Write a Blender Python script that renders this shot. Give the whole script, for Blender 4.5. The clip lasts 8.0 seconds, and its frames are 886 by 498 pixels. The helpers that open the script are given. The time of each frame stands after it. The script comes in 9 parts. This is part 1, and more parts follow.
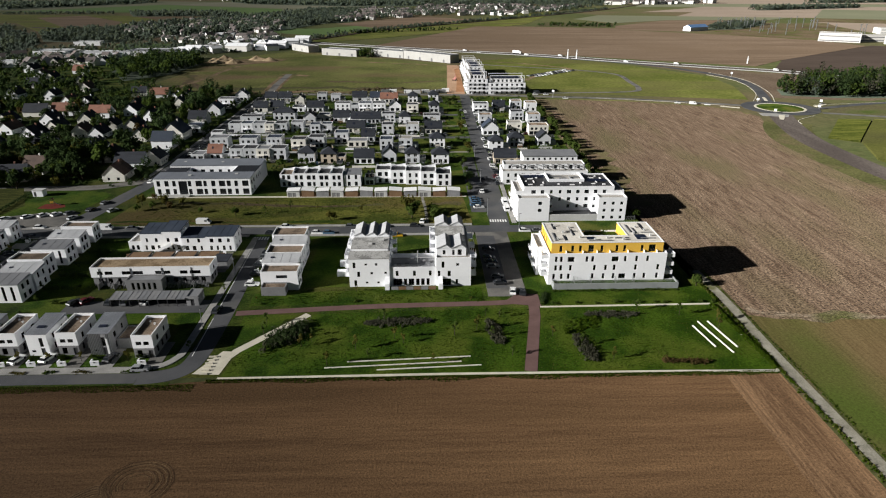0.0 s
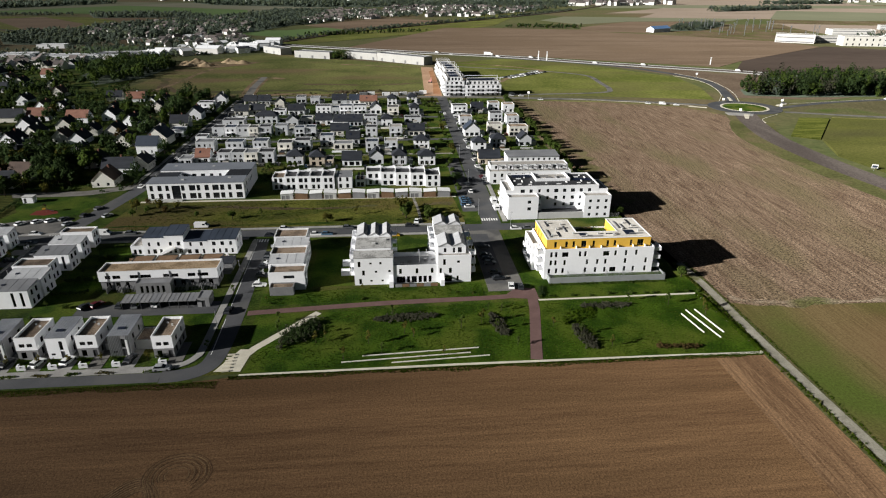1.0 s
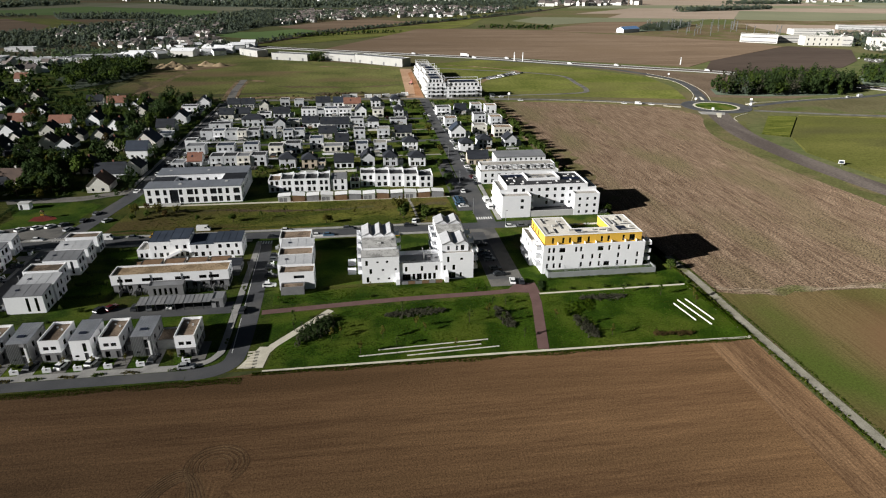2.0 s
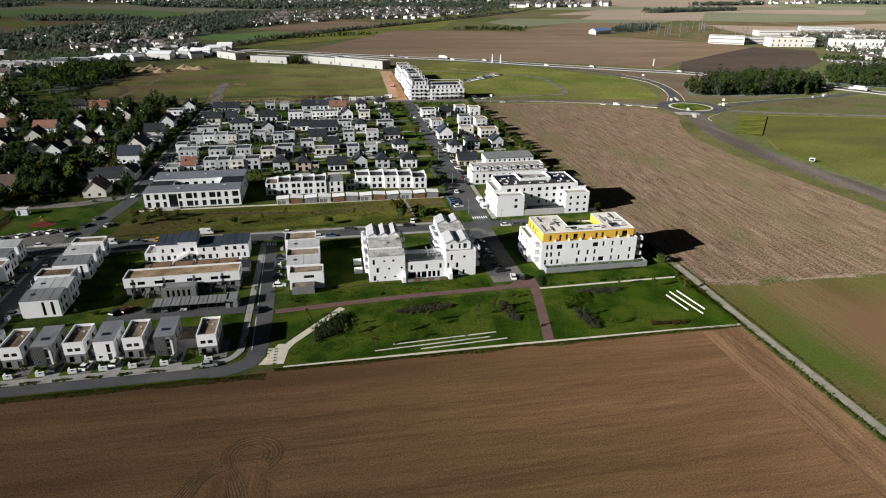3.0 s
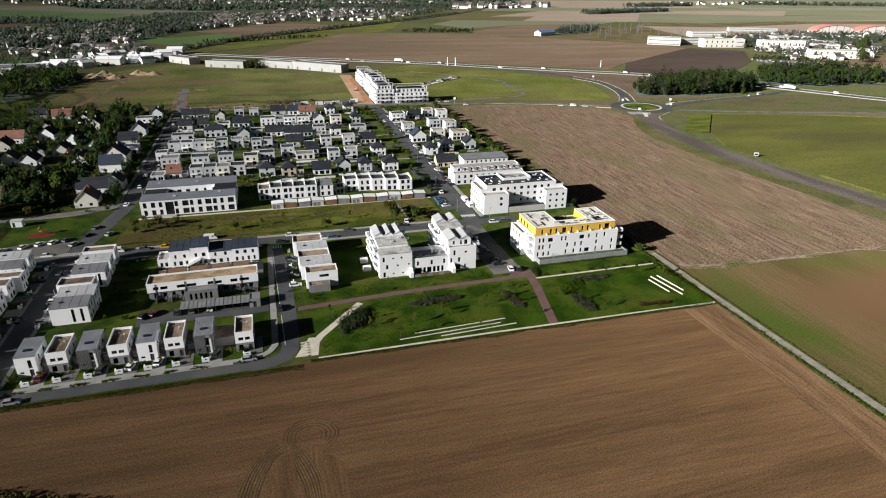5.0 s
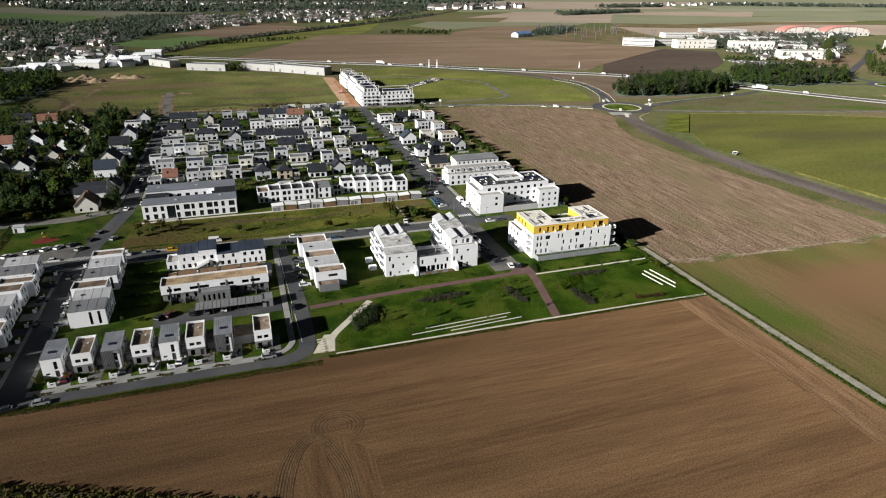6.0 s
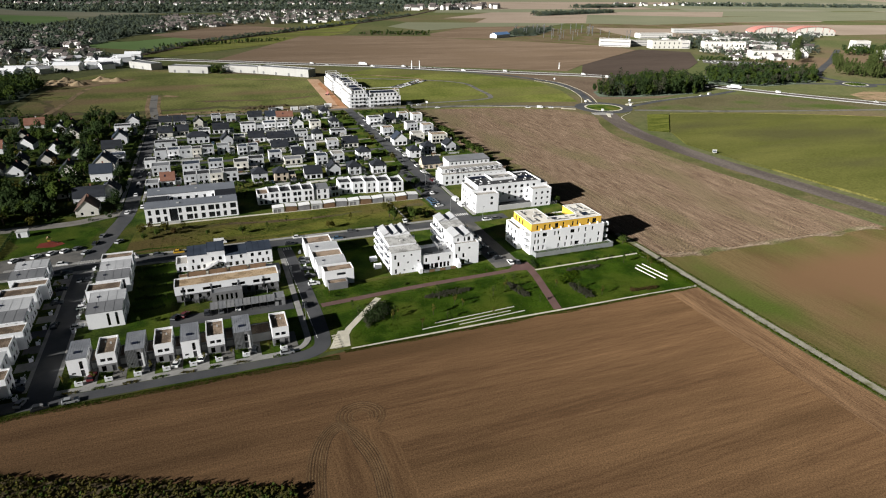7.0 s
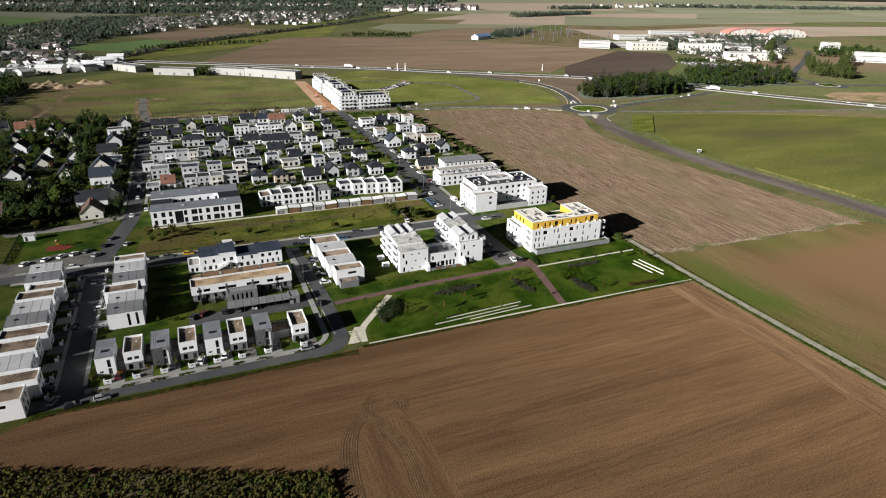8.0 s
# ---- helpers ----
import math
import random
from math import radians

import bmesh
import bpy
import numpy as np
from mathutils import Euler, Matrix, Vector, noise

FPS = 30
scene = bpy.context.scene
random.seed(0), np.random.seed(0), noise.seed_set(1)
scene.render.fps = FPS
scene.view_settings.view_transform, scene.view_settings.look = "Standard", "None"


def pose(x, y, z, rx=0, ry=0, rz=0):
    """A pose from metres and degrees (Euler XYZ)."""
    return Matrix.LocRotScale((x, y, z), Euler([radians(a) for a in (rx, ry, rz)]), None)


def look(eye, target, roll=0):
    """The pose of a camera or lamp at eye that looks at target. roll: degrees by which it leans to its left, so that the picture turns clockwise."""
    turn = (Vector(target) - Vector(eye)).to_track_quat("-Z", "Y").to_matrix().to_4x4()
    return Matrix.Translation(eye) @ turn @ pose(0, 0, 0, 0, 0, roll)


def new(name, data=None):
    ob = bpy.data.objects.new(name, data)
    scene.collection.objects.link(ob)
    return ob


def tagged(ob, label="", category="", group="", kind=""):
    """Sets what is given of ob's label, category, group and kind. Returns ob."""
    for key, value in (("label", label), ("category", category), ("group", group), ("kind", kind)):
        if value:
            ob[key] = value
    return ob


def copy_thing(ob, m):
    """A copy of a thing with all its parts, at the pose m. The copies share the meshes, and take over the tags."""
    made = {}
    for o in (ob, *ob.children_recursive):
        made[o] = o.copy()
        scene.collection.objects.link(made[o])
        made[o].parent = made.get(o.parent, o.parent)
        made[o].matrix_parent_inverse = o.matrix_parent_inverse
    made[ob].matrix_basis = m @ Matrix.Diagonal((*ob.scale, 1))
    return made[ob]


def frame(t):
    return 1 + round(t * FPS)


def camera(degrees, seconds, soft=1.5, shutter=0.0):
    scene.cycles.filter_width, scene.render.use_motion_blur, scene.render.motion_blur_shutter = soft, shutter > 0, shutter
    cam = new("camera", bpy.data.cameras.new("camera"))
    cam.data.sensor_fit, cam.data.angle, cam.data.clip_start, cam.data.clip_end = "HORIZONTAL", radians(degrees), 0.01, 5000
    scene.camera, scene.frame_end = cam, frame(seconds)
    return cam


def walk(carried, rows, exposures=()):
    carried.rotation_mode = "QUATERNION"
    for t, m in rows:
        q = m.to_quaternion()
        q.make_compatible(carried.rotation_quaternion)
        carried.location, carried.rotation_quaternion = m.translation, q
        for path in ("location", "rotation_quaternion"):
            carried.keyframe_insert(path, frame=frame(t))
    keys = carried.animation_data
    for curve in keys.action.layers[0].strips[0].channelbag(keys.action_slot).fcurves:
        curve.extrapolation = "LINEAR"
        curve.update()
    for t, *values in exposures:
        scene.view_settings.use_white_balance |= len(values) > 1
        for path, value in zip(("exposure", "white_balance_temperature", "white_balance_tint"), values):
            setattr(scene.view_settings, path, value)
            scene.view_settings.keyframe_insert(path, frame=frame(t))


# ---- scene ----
cam = camera(71.6, 8.0, 1.12)
PATH = [
    (0, (0.593, 0.287, 84.55), (0.65, 2.114, 83.739), 0.1),
    (0.5, (-4.641, -3.501, 85.936), (-4.529, -1.676, 85.125), 0.2),
    (1, (-9.86, -6.987, 87.311), (-9.699, -5.166, 86.501), 0.3),
    (1.5, (-15.166, -10.382, 88.753), (-14.959, -8.565, 87.942), 0.3),
    (3, (-31.52, -19.916, 92.841), (-31.185, -18.117, 92.032), 0.5),
    (3.5, (-37.236, -22.823, 94.239), (-36.857, -21.034, 93.431), 0.5),
    (4, (-42.902, -25.658, 95.701), (-42.481, -23.878, 94.893), 0.6),
    (4.5, (-48.802, -28.449, 97.09), (-48.337, -26.68, 96.282), 0.7),
    (6, (-66.576, -35.673, 101.165), (-65.996, -33.937, 100.359), 0.8),
    (6.5, (-72.543, -38.122, 102.55), (-71.928, -36.397, 101.745), 0.9),
    (7, (-78.615, -40.296, 104.073), (-77.965, -38.585, 103.267), 0.9),
    (7.5, (-84.988, -42.103, 105.267), (-84.306, -40.403, 104.463), 1.0),
    (8, (-91.536, -43.679, 106.433), (-90.822, -41.993, 105.63), 1.1),
]
walk(cam, [(t, look(eye, target, roll)) for t, eye, target, roll in PATH])

# ---- light ----
SUN_TRAVEL = Vector((0.965, 0.262, -0.352))
world = bpy.data.worlds.new("sky")
scene.world = world
world.use_nodes = True
wn = world.node_tree.nodes
sky = wn.new("ShaderNodeTexSky")
sky.sky_type, sky.sun_disc = "NISHITA", False
sky.sun_elevation = math.asin(0.352 / SUN_TRAVEL.length)
sky.sun_rotation = math.atan2(-SUN_TRAVEL.x, -SUN_TRAVEL.y)
sky.altitude, sky.air_density, sky.dust_density = 150, 1.0, 1.2
world.node_tree.links.new(sky.outputs[0], wn["Background"].inputs[0])
wn["Background"].inputs[1].default_value = 0.0098
sun = new("sun", bpy.data.lights.new("sun", "SUN"))
sun.data.energy, sun.data.angle, sun.data.color = 5.0, radians(0.6), (1.0, 0.982, 0.95)
sun.matrix_world = look((0, 0, 400), Vector((0, 0, 400)) + SUN_TRAVEL)
scene.view_settings.exposure = 0.77


# ---- materials ----
def surface(name, a, b, big=0.05, fine=2.0, rough=0.9, bump=0.0, metal=0.0, stretch=(1, 1, 1), island=0.0, contrast=0.5, third=None, thirdscale=0.02, turn=0.0, grain=0.0, grainscale=3.0, patch=(1, 1, 1), soft=(0.48, 0.64)):
    """A procedural surface: two colours mixed by coarse and fine noise, in metres, with relief."""
    m = bpy.data.materials.new(name)
    m.use_nodes = True
    n, l = m.node_tree.nodes, m.node_tree.links
    p = n["Principled BSDF"]
    geo, mp = n.new("ShaderNodeNewGeometry"), n.new("ShaderNodeMapping")
    mp.inputs["Scale"].default_value = stretch
    mp.inputs["Rotation"].default_value = (0, 0, radians(turn))
    l.new(geo.outputs["Position"], mp.inputs["Vector"])
    n1, n2 = n.new("ShaderNodeTexNoise"), n.new("ShaderNodeTexNoise")
    n1.inputs["Scale"].default_value, n1.inputs["Detail"].default_value = big, 4
    n2.inputs["Scale"].default_value, n2.inputs["Detail"].default_value = fine, 5
    n2.inputs["Roughness"].default_value = 0.7
    l.new(mp.outputs[0], n1.inputs["Vector"])
    l.new(mp.outputs[0], n2.inputs["Vector"])
    mix = n.new("ShaderNodeMath")
    mix.operation = "MULTIPLY_ADD"
    mix.inputs[1].default_value = 0.5
    half = n.new("ShaderNodeMath")
    half.operation = "MULTIPLY"
    half.inputs[1].default_value = 0.5
    l.new(n2.outputs["Fac"], half.inputs[0])
    l.new(n1.outputs["Fac"], mix.inputs[0])
    l.new(half.outputs[0], mix.inputs[2])
    ramp = n.new("ShaderNodeValToRGB")
    w = 0.25 * (1.05 - contrast)
    ramp.color_ramp.elements[0].position, ramp.color_ramp.elements[1].position = 0.5 - w, 0.5 + w
    ramp.color_ramp.elements[0].color, ramp.color_ramp.elements[1].color = (*a, 1), (*b, 1)
    l.new(mix.outputs[0], ramp.inputs[0])
    colour = ramp.outputs[0]
    if third:
        n3, r3, m3 = n.new("ShaderNodeTexNoise"), n.new("ShaderNodeValToRGB"), n.new("ShaderNodeMixRGB")
        n3.inputs["Scale"].default_value, n3.inputs["Detail"].default_value = thirdscale, 3
        mp3 = n.new("ShaderNodeMapping")
        mp3.inputs["Scale"].default_value = patch
        mp3.inputs["Rotation"].default_value = (0, 0, radians(turn))
        l.new(geo.outputs["Position"], mp3.inputs["Vector"])
        l.new(mp3.outputs[0], n3.inputs["Vector"])
        r3.color_ramp.elements[0].position, r3.color_ramp.elements[1].position = soft
        l.new(n3.outputs["Fac"], r3.inputs[0])
        l.new(r3.outputs[0], m3.inputs[0])
        l.new(colour, m3.inputs[1])
        m3.inputs[2].default_value = (*third, 1)
        colour = m3.outputs[0]
    clod = None
    if grain:
        clod, cr, cm = n.new("ShaderNodeTexNoise"), n.new("ShaderNodeMapRange"), n.new("ShaderNodeHueSaturation")
        clod.inputs["Scale"].default_value, clod.inputs["Detail"].default_value, clod.inputs["Roughness"].default_value = grainscale, 4, 0.75
        l.new(geo.outputs["Position"], clod.inputs["Vector"])
        cr.inputs["From Min"].default_value, cr.inputs["From Max"].default_value = (0.36, 0.64) if grain > 0.55 else (0.3, 0.7)
        cr.inputs["To Min"].default_value, cr.inputs["To Max"].default_value = 1 - grain, 1 + grain
        l.new(clod.outputs["Fac"], cr.inputs[0])
        l.new(cr.outputs[0], cm.inputs["Value"])
        l.new(colour, cm.inputs["Color"])
        colour = cm.outputs[0]
    if island:
        info, hsv, rng = n.new("ShaderNodeObjectInfo"), n.new("ShaderNodeHueSaturation"), n.new("ShaderNodeMapRange")
        isl = n.new("ShaderNodeMath")
        isl.operation = "ADD"
        l.new(info.outputs["Random"], isl.inputs[0])
        l.new(geo.outputs["Random Per Island"], isl.inputs[1])
        rng.inputs["From Max"].default_value = 2.0
        rng.inputs["To Min"].default_value, rng.inputs["To Max"].default_value = 1 - island, 1 + island
        l.new(isl.outputs[0], rng.inputs[0])
        l.new(rng.outputs[0], hsv.inputs["Value"])
        l.new(colour, hsv.inputs["Color"])
        colour = hsv.outputs[0]
    l.new(colour, p.inputs["Base Color"])
    p.inputs["Roughness"].default_value, p.inputs["Metallic"].default_value = rough, metal
    p.inputs["Diffuse Roughness"].default_value = 1.0 if rough > 0.9 else 0.3
    p.inputs["Specular IOR Level"].default_value = 0.06 if rough > 0.89 else 0.25 if rough > 0.7 else 0.5
    if bump:
        bp = n.new("ShaderNodeBump")
        bp.inputs["Strength"].default_value, bp.inputs["Distance"].default_value = 1.0, bump
        l.new((clod or n2).outputs["Fac"], bp.inputs["Height"])
        l.new(bp.outputs[0], p.inputs["Normal"])
    return m


def foliage(m, lean=(-0.3, -0.1, 0.6), through_light=0.45):
    """Leaves: matt, letting part of the light through, their shading leaning towards the sky."""
    n, l = m.node_tree.nodes, m.node_tree.links
    p = n["Principled BSDF"]
    colour = p.inputs["Base Color"].links[0].from_socket
    geo, mix, nrm = n.new("ShaderNodeNewGeometry"), n.new("ShaderNodeVectorMath"), n.new("ShaderNodeVectorMath")
    mix.operation, nrm.operation = "ADD", "NORMALIZE"
    mix.inputs[1].default_value = lean
    l.new(geo.outputs["Normal"], mix.inputs[0])
    l.new(mix.outputs[0], nrm.inputs[0])
    df, tr, ms = n.new("ShaderNodeBsdfDiffuse"), n.new("ShaderNodeBsdfTranslucent"), n.new("ShaderNodeMixShader")
    for sh in (df, tr):
        l.new(colour, sh.inputs["Color"])
        l.new(nrm.outputs[0], sh.inputs["Normal"])
    ms.inputs[0].default_value = through_light
    l.new(df.outputs[0], ms.inputs[1])
    l.new(tr.outputs[0], ms.inputs[2])
    n.remove(p)
    l.new(ms.outputs[0], n["Material Output"].inputs[0])


def glass_material(name, tint):
    m = bpy.data.materials.new(name)
    m.use_nodes = True
    n, l = m.node_tree.nodes, m.node_tree.links
    n.remove(n["Principled BSDF"])
    fr, tr, gl, mx = n.new("ShaderNodeFresnel"), n.new("ShaderNodeBsdfTransparent"), n.new("ShaderNodeBsdfGlossy"), n.new("ShaderNodeMixShader")
    fr.inputs[0].default_value, gl.inputs["Roughness"].default_value = 1.6, 0.03
    tr.inputs[0].default_value = (*tint, 1)
    l.new(fr.outputs[0], mx.inputs[0])
    l.new(tr.outputs[0], mx.inputs[1])
    l.new(gl.outputs[0], mx.inputs[2])
    l.new(mx.outputs[0], n["Material Output"].inputs[0])
    return m


WHITE = surface("white_render", (0.775, 0.78, 0.795), (0.845, 0.85, 0.862), 0.15, 1.5, 0.85, 0.004, island=0.02)
OFFWHITE = surface("cream_render", (0.66, 0.635, 0.57), (0.73, 0.71, 0.65), 0.15, 1.5, 0.85, 0.004, island=0.06)
BEIGE = surface("beige_render", (0.55, 0.46, 0.35), (0.63, 0.54, 0.43), 0.15, 1.5, 0.85, 0.004, island=0.06)
# Greyer, bluer render: the weaker light on the estate's walls put into colour.
COOLWALL = surface("pale_grey_render", (0.50, 0.515, 0.535), (0.60, 0.61, 0.625), 0.15, 1.5, 0.85, 0.004, island=0.06)
GREYWALL = surface("grey_render", (0.16, 0.16, 0.165), (0.22, 0.22, 0.22), 0.3, 2.0, 0.85, 0.004)
PALEGREY = surface("pale_concrete", (0.42, 0.42, 0.41), (0.52, 0.52, 0.50), 0.3, 2.0, 0.85, 0.004)
YELLOW = surface("yellow_render", (0.68, 0.405, 0.05), (0.76, 0.475, 0.085), 0.2, 2.0, 0.8, 0.003)
SLATE = surface("slate_roof", (0.014, 0.016, 0.021), (0.030, 0.034, 0.043), 0.2, 4.0, 0.85, 0.02, stretch=(1, 3, 3), island=0.25)
SLATEBLUE = surface("blue_slate_roof", (0.022, 0.030, 0.045), (0.040, 0.052, 0.075), 0.2, 4.0, 0.75, 0.02, island=0.2)
TILE = surface("clay_tile_roof", (0.19, 0.085, 0.058), (0.30, 0.150, 0.105), 0.25, 3.0, 0.8, 0.03, island=0.3)
BROWNTILE = surface("brown_tile_roof", (0.06, 0.04, 0.032), (0.12, 0.08, 0.06), 0.25, 3.0, 0.8, 0.03, island=0.3)
METAL = surface("zinc_roof", (0.41, 0.415, 0.425), (0.54, 0.545, 0.55), 0.15, 2.5, 0.5, 0.003, metal=0.1, contrast=0.7)
ZINC = surface("grey_zinc_roof", (0.205, 0.215, 0.235), (0.305, 0.315, 0.335), 0.2, 2.5, 0.5, 0.003, metal=0.1, contrast=0.7)
WORN = surface("pale_worn_asphalt", (0.12, 0.115, 0.105), (0.19, 0.18, 0.165), 0.1, 3, 0.9, 0.006, contrast=0.6, third=(0.085, 0.083, 0.08), thirdscale=0.1)
DARKMETAL = surface("dark_metal_roof", (0.165, 0.168, 0.176), (0.24, 0.243, 0.25), 0.15, 2.5, 0.45, 0.003, metal=0.1)
GRAVELROOF = surface("brown_sedum_roof", (0.12, 0.09, 0.066), (0.27, 0.205, 0.15), 0.25, 3.0, 0.95, 0.03, contrast=0.9)
GREYROOF = surface("grey_membrane_roof", (0.26, 0.245, 0.22), (0.36, 0.34, 0.31), 0.12, 1.6, 0.9, 0.01, contrast=0.8)
BLACKROOF = surface("black_membrane_roof", (0.016, 0.016, 0.018), (0.035, 0.035, 0.037), 0.2, 2.0, 0.6, 0.01)
SOLAR = surface("solar_glass", (0.006, 0.009, 0.020), (0.012, 0.017, 0.036), 0.5, 6.0, 0.4)
SLAT = surface("weathered_grey_slats", (0.17, 0.17, 0.175), (0.27, 0.27, 0.275), 0.4, 5.0, 0.7, 0.005, stretch=(1, 1, 0.2))
WOOD = surface("brown_fence_wood", (0.13, 0.075, 0.04), (0.24, 0.15, 0.085), 0.4, 5.0, 0.8, 0.005)
TERRACEWALL = surface("grey_green_terrace_wall", (0.20, 0.215, 0.21), (0.27, 0.285, 0.28), 0.3, 2.0, 0.8, 0.004)
SEDUM = surface("tan_sedum_roof", (0.23, 0.165, 0.10), (0.41, 0.305, 0.195), 0.2, 2.0, 0.95, 0.03, contrast=0.9)
VERGE = surface("dull_olive_verge", (0.052, 0.047, 0.023), (0.088, 0.077, 0.043), 0.02, 0.4, 0.95, contrast=0.7, third=(0.042, 0.056, 0.014), thirdscale=0.02, grain=0.4, grainscale=0.6)
FARWALL = surface("mixed_house_walls", (0.60, 0.58, 0.545), (0.73, 0.71, 0.675), 0.02, 0.5, 0.85, island=0.12)
PALESOIL = surface("pale_dug_subsoil", (0.34, 0.25, 0.15), (0.48, 0.37, 0.24), 0.1, 0.9, 0.95, 0.05)
# Floor of the far woods: the crowns' shade is put into its colour.
FOREST = surface("shade_toned_forest_floor", (0.062, 0.078, 0.058), (0.092, 0.110, 0.080), 0.05, 0.6, 0.97)
# Paler and greyer than near leaves: distance haze is put into the colour.
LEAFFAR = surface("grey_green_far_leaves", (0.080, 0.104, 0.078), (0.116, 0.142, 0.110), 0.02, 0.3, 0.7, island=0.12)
LEAFFARLIGHT = surface("haze_paled_far_leaves", (0.096, 0.120, 0.074), (0.136, 0.158, 0.100), 0.02, 0.3, 0.7, island=0.15)
FARROOF = surface("mixed_far_roofs", (0.060, 0.052, 0.050), (0.15, 0.125, 0.115), 0.02, 0.5, 0.8, island=0.5)
LEAFFARGREEN = surface("far_poplar_leaves", (0.070, 0.100, 0.030), (0.125, 0.150, 0.050), 0.05, 0.5, 0.7, island=0.2)
# Crop green raised in brightness, the distance haze put into its colour.
FARBRIGHT = surface("haze_lifted_green_crop", (0.066, 0.108, 0.036), (0.092, 0.136, 0.052), 0.01, 0.2, 0.97)
WAREPANEL = surface("pale_wall_panels", (0.40, 0.39, 0.36), (0.48, 0.47, 0.44), 0.1, 1.0, 0.7, 0.004)
EASTROAD = surface("worn_brown_asphalt", (0.053, 0.044, 0.039), (0.086, 0.073, 0.064), 0.08, 3, 0.92, 0.006, stretch=(1, 0.15, 1), contrast=0.8, grain=0.35, grainscale=0.8)
FALLOW = surface("fallow_grass", (0.064, 0.074, 0.021), (0.130, 0.131, 0.044), 0.02, 0.4, 0.95, 0.08, contrast=0.8, third=(0.128, 0.094, 0.050), thirdscale=0.014, patch=(0.5, 1.5, 1), soft=(0.49, 0.68), grain=0.45, grainscale=0.6)
CROP = surface("standing_green_crop", (0.047, 0.052, 0.012), (0.082, 0.081, 0.023), 0.03, 1.0, 0.95, 0.12, stretch=(0.3, 1, 1), turn=14, contrast=0.6, grain=0.35, grainscale=0.8, third=(0.050, 0.049, 0.018), thirdscale=0.018, patch=(0.35, 1, 1))
CROPDARK = surface("dark_trial_crop", (0.040, 0.049, 0.008), (0.082, 0.088, 0.018), 0.4, 2.0, 0.95, 0.1, stretch=(0.1, 1, 1), turn=-50, contrast=0.9, grain=0.4, grainscale=1.0)
DRYCROP = surface("yellowing_crop_edge", (0.085, 0.083, 0.018), (0.155, 0.140, 0.045), 0.1, 1.0, 0.95, 0.1, contrast=0.8, grain=0.5, grainscale=0.9)
SHOULDER = surface("olive_road_shoulder", (0.044, 0.047, 0.017), (0.078, 0.076, 0.030), 0.03, 0.6, 0.95, contrast=0.7, third=(0.085, 0.070, 0.036), thirdscale=0.05, grain=0.45, grainscale=0.8)
BARE = surface("brown_bare_verge", (0.066, 0.048, 0.028), (0.112, 0.086, 0.052), 0.02, 0.4, 0.95, contrast=0.7, third=(0.060, 0.066, 0.020), thirdscale=0.03, grain=0.4, grainscale=0.7)
SOILNS = surface("soil_tilled_crosswise", (0.0845, 0.0480, 0.0242), (0.161, 0.0945, 0.0470), 0.2, 1.6, 0.97, 0.10, stretch=(1.0, 0.06, 1), contrast=0.5, grain=0.54, grainscale=2.4)
# Far field tone dulled to carry the distance haze in its colour.
MUTED = surface("haze_muted_far_field", (0.118, 0.118, 0.082), (0.152, 0.148, 0.106), 0.005, 0.1, 0.97)
RAILGREY = surface("weathered_guard_rail", (0.30, 0.30, 0.29), (0.38, 0.38, 0.37), 0.2, 1.0, 0.7)
REDROOF = surface("red_arched_roof", (0.46, 0.17, 0.14), (0.55, 0.26, 0.22), 0.05, 0.6, 0.7)
LEAFOLIVE = surface("olive_brown_leaves", (0.054, 0.050, 0.015), (0.116, 0.100, 0.034), 0.4, 2.0, 0.7, island=0.4)
TRODDEN = surface("trodden_bare_soil", (0.120, 0.084, 0.050), (0.215, 0.152, 0.095), 0.08, 0.9, 0.95, 0.05, contrast=0.7, third=(0.075, 0.072, 0.030), thirdscale=0.06, grain=0.4, grainscale=0.8)
DARK = surface("dark_frame_paint", (0.03, 0.03, 0.033), (0.045, 0.045, 0.05), 0.5, 4, 0.5)
WHITEPAINT = surface("white_frame_paint", (0.72, 0.72, 0.71), (0.8, 0.8, 0.79), 0.5, 4, 0.5)
RUBBER = surface("black_rubber", (0.012, 0.012, 0.012), (0.02, 0.02, 0.02), 0.5, 9, 0.8)
STEEL = surface("galvanised_steel", (0.36, 0.37, 0.38), (0.45, 0.46, 0.47), 0.5, 5, 0.45, metal=0.7)
GLASS = glass_material("window_glass", (0.35, 0.38, 0.40))
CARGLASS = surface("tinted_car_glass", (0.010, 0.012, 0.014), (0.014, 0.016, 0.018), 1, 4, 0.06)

SOIL = surface("tilled_brown_soil", (0.0875, 0.0497, 0.0250), (0.166, 0.0970, 0.0485), 0.12, 0.9, 0.97, 0.10, stretch=(0.06, 1.0, 1), turn=2, contrast=0.55, third=(0.086, 0.050, 0.0245), thirdscale=0.05, patch=(0.12, 1.2, 1), soft=(0.50, 0.68), grain=0.54, grainscale=2.4)
SOILDARK = surface("damp_soil_tracks", (0.046, 0.028, 0.016), (0.104, 0.063, 0.035), 0.3, 2.2, 0.97, 0.08, stretch=(1, 0.3, 1), contrast=0.7, grain=0.4, grainscale=1.9)
SOILPALE = surface("pale_crumbled_soil", (0.095, 0.060, 0.030), (0.175, 0.115, 0.060), 0.3, 2.2, 0.97, 0.08, contrast=0.7, grain=0.5, grainscale=2.0)
STUBBLE = surface("pale_stubble", (0.073, 0.048, 0.031), (0.170, 0.122, 0.084), 0.4, 2.2, 0.97, 0.12, stretch=(1.4, 0.14, 1), contrast=0.65, third=(0.094, 0.080, 0.041), thirdscale=0.022, patch=(1.5, 0.45, 1), soft=(0.49, 0.72), turn=-2, grain=0.9, grainscale=1.5)
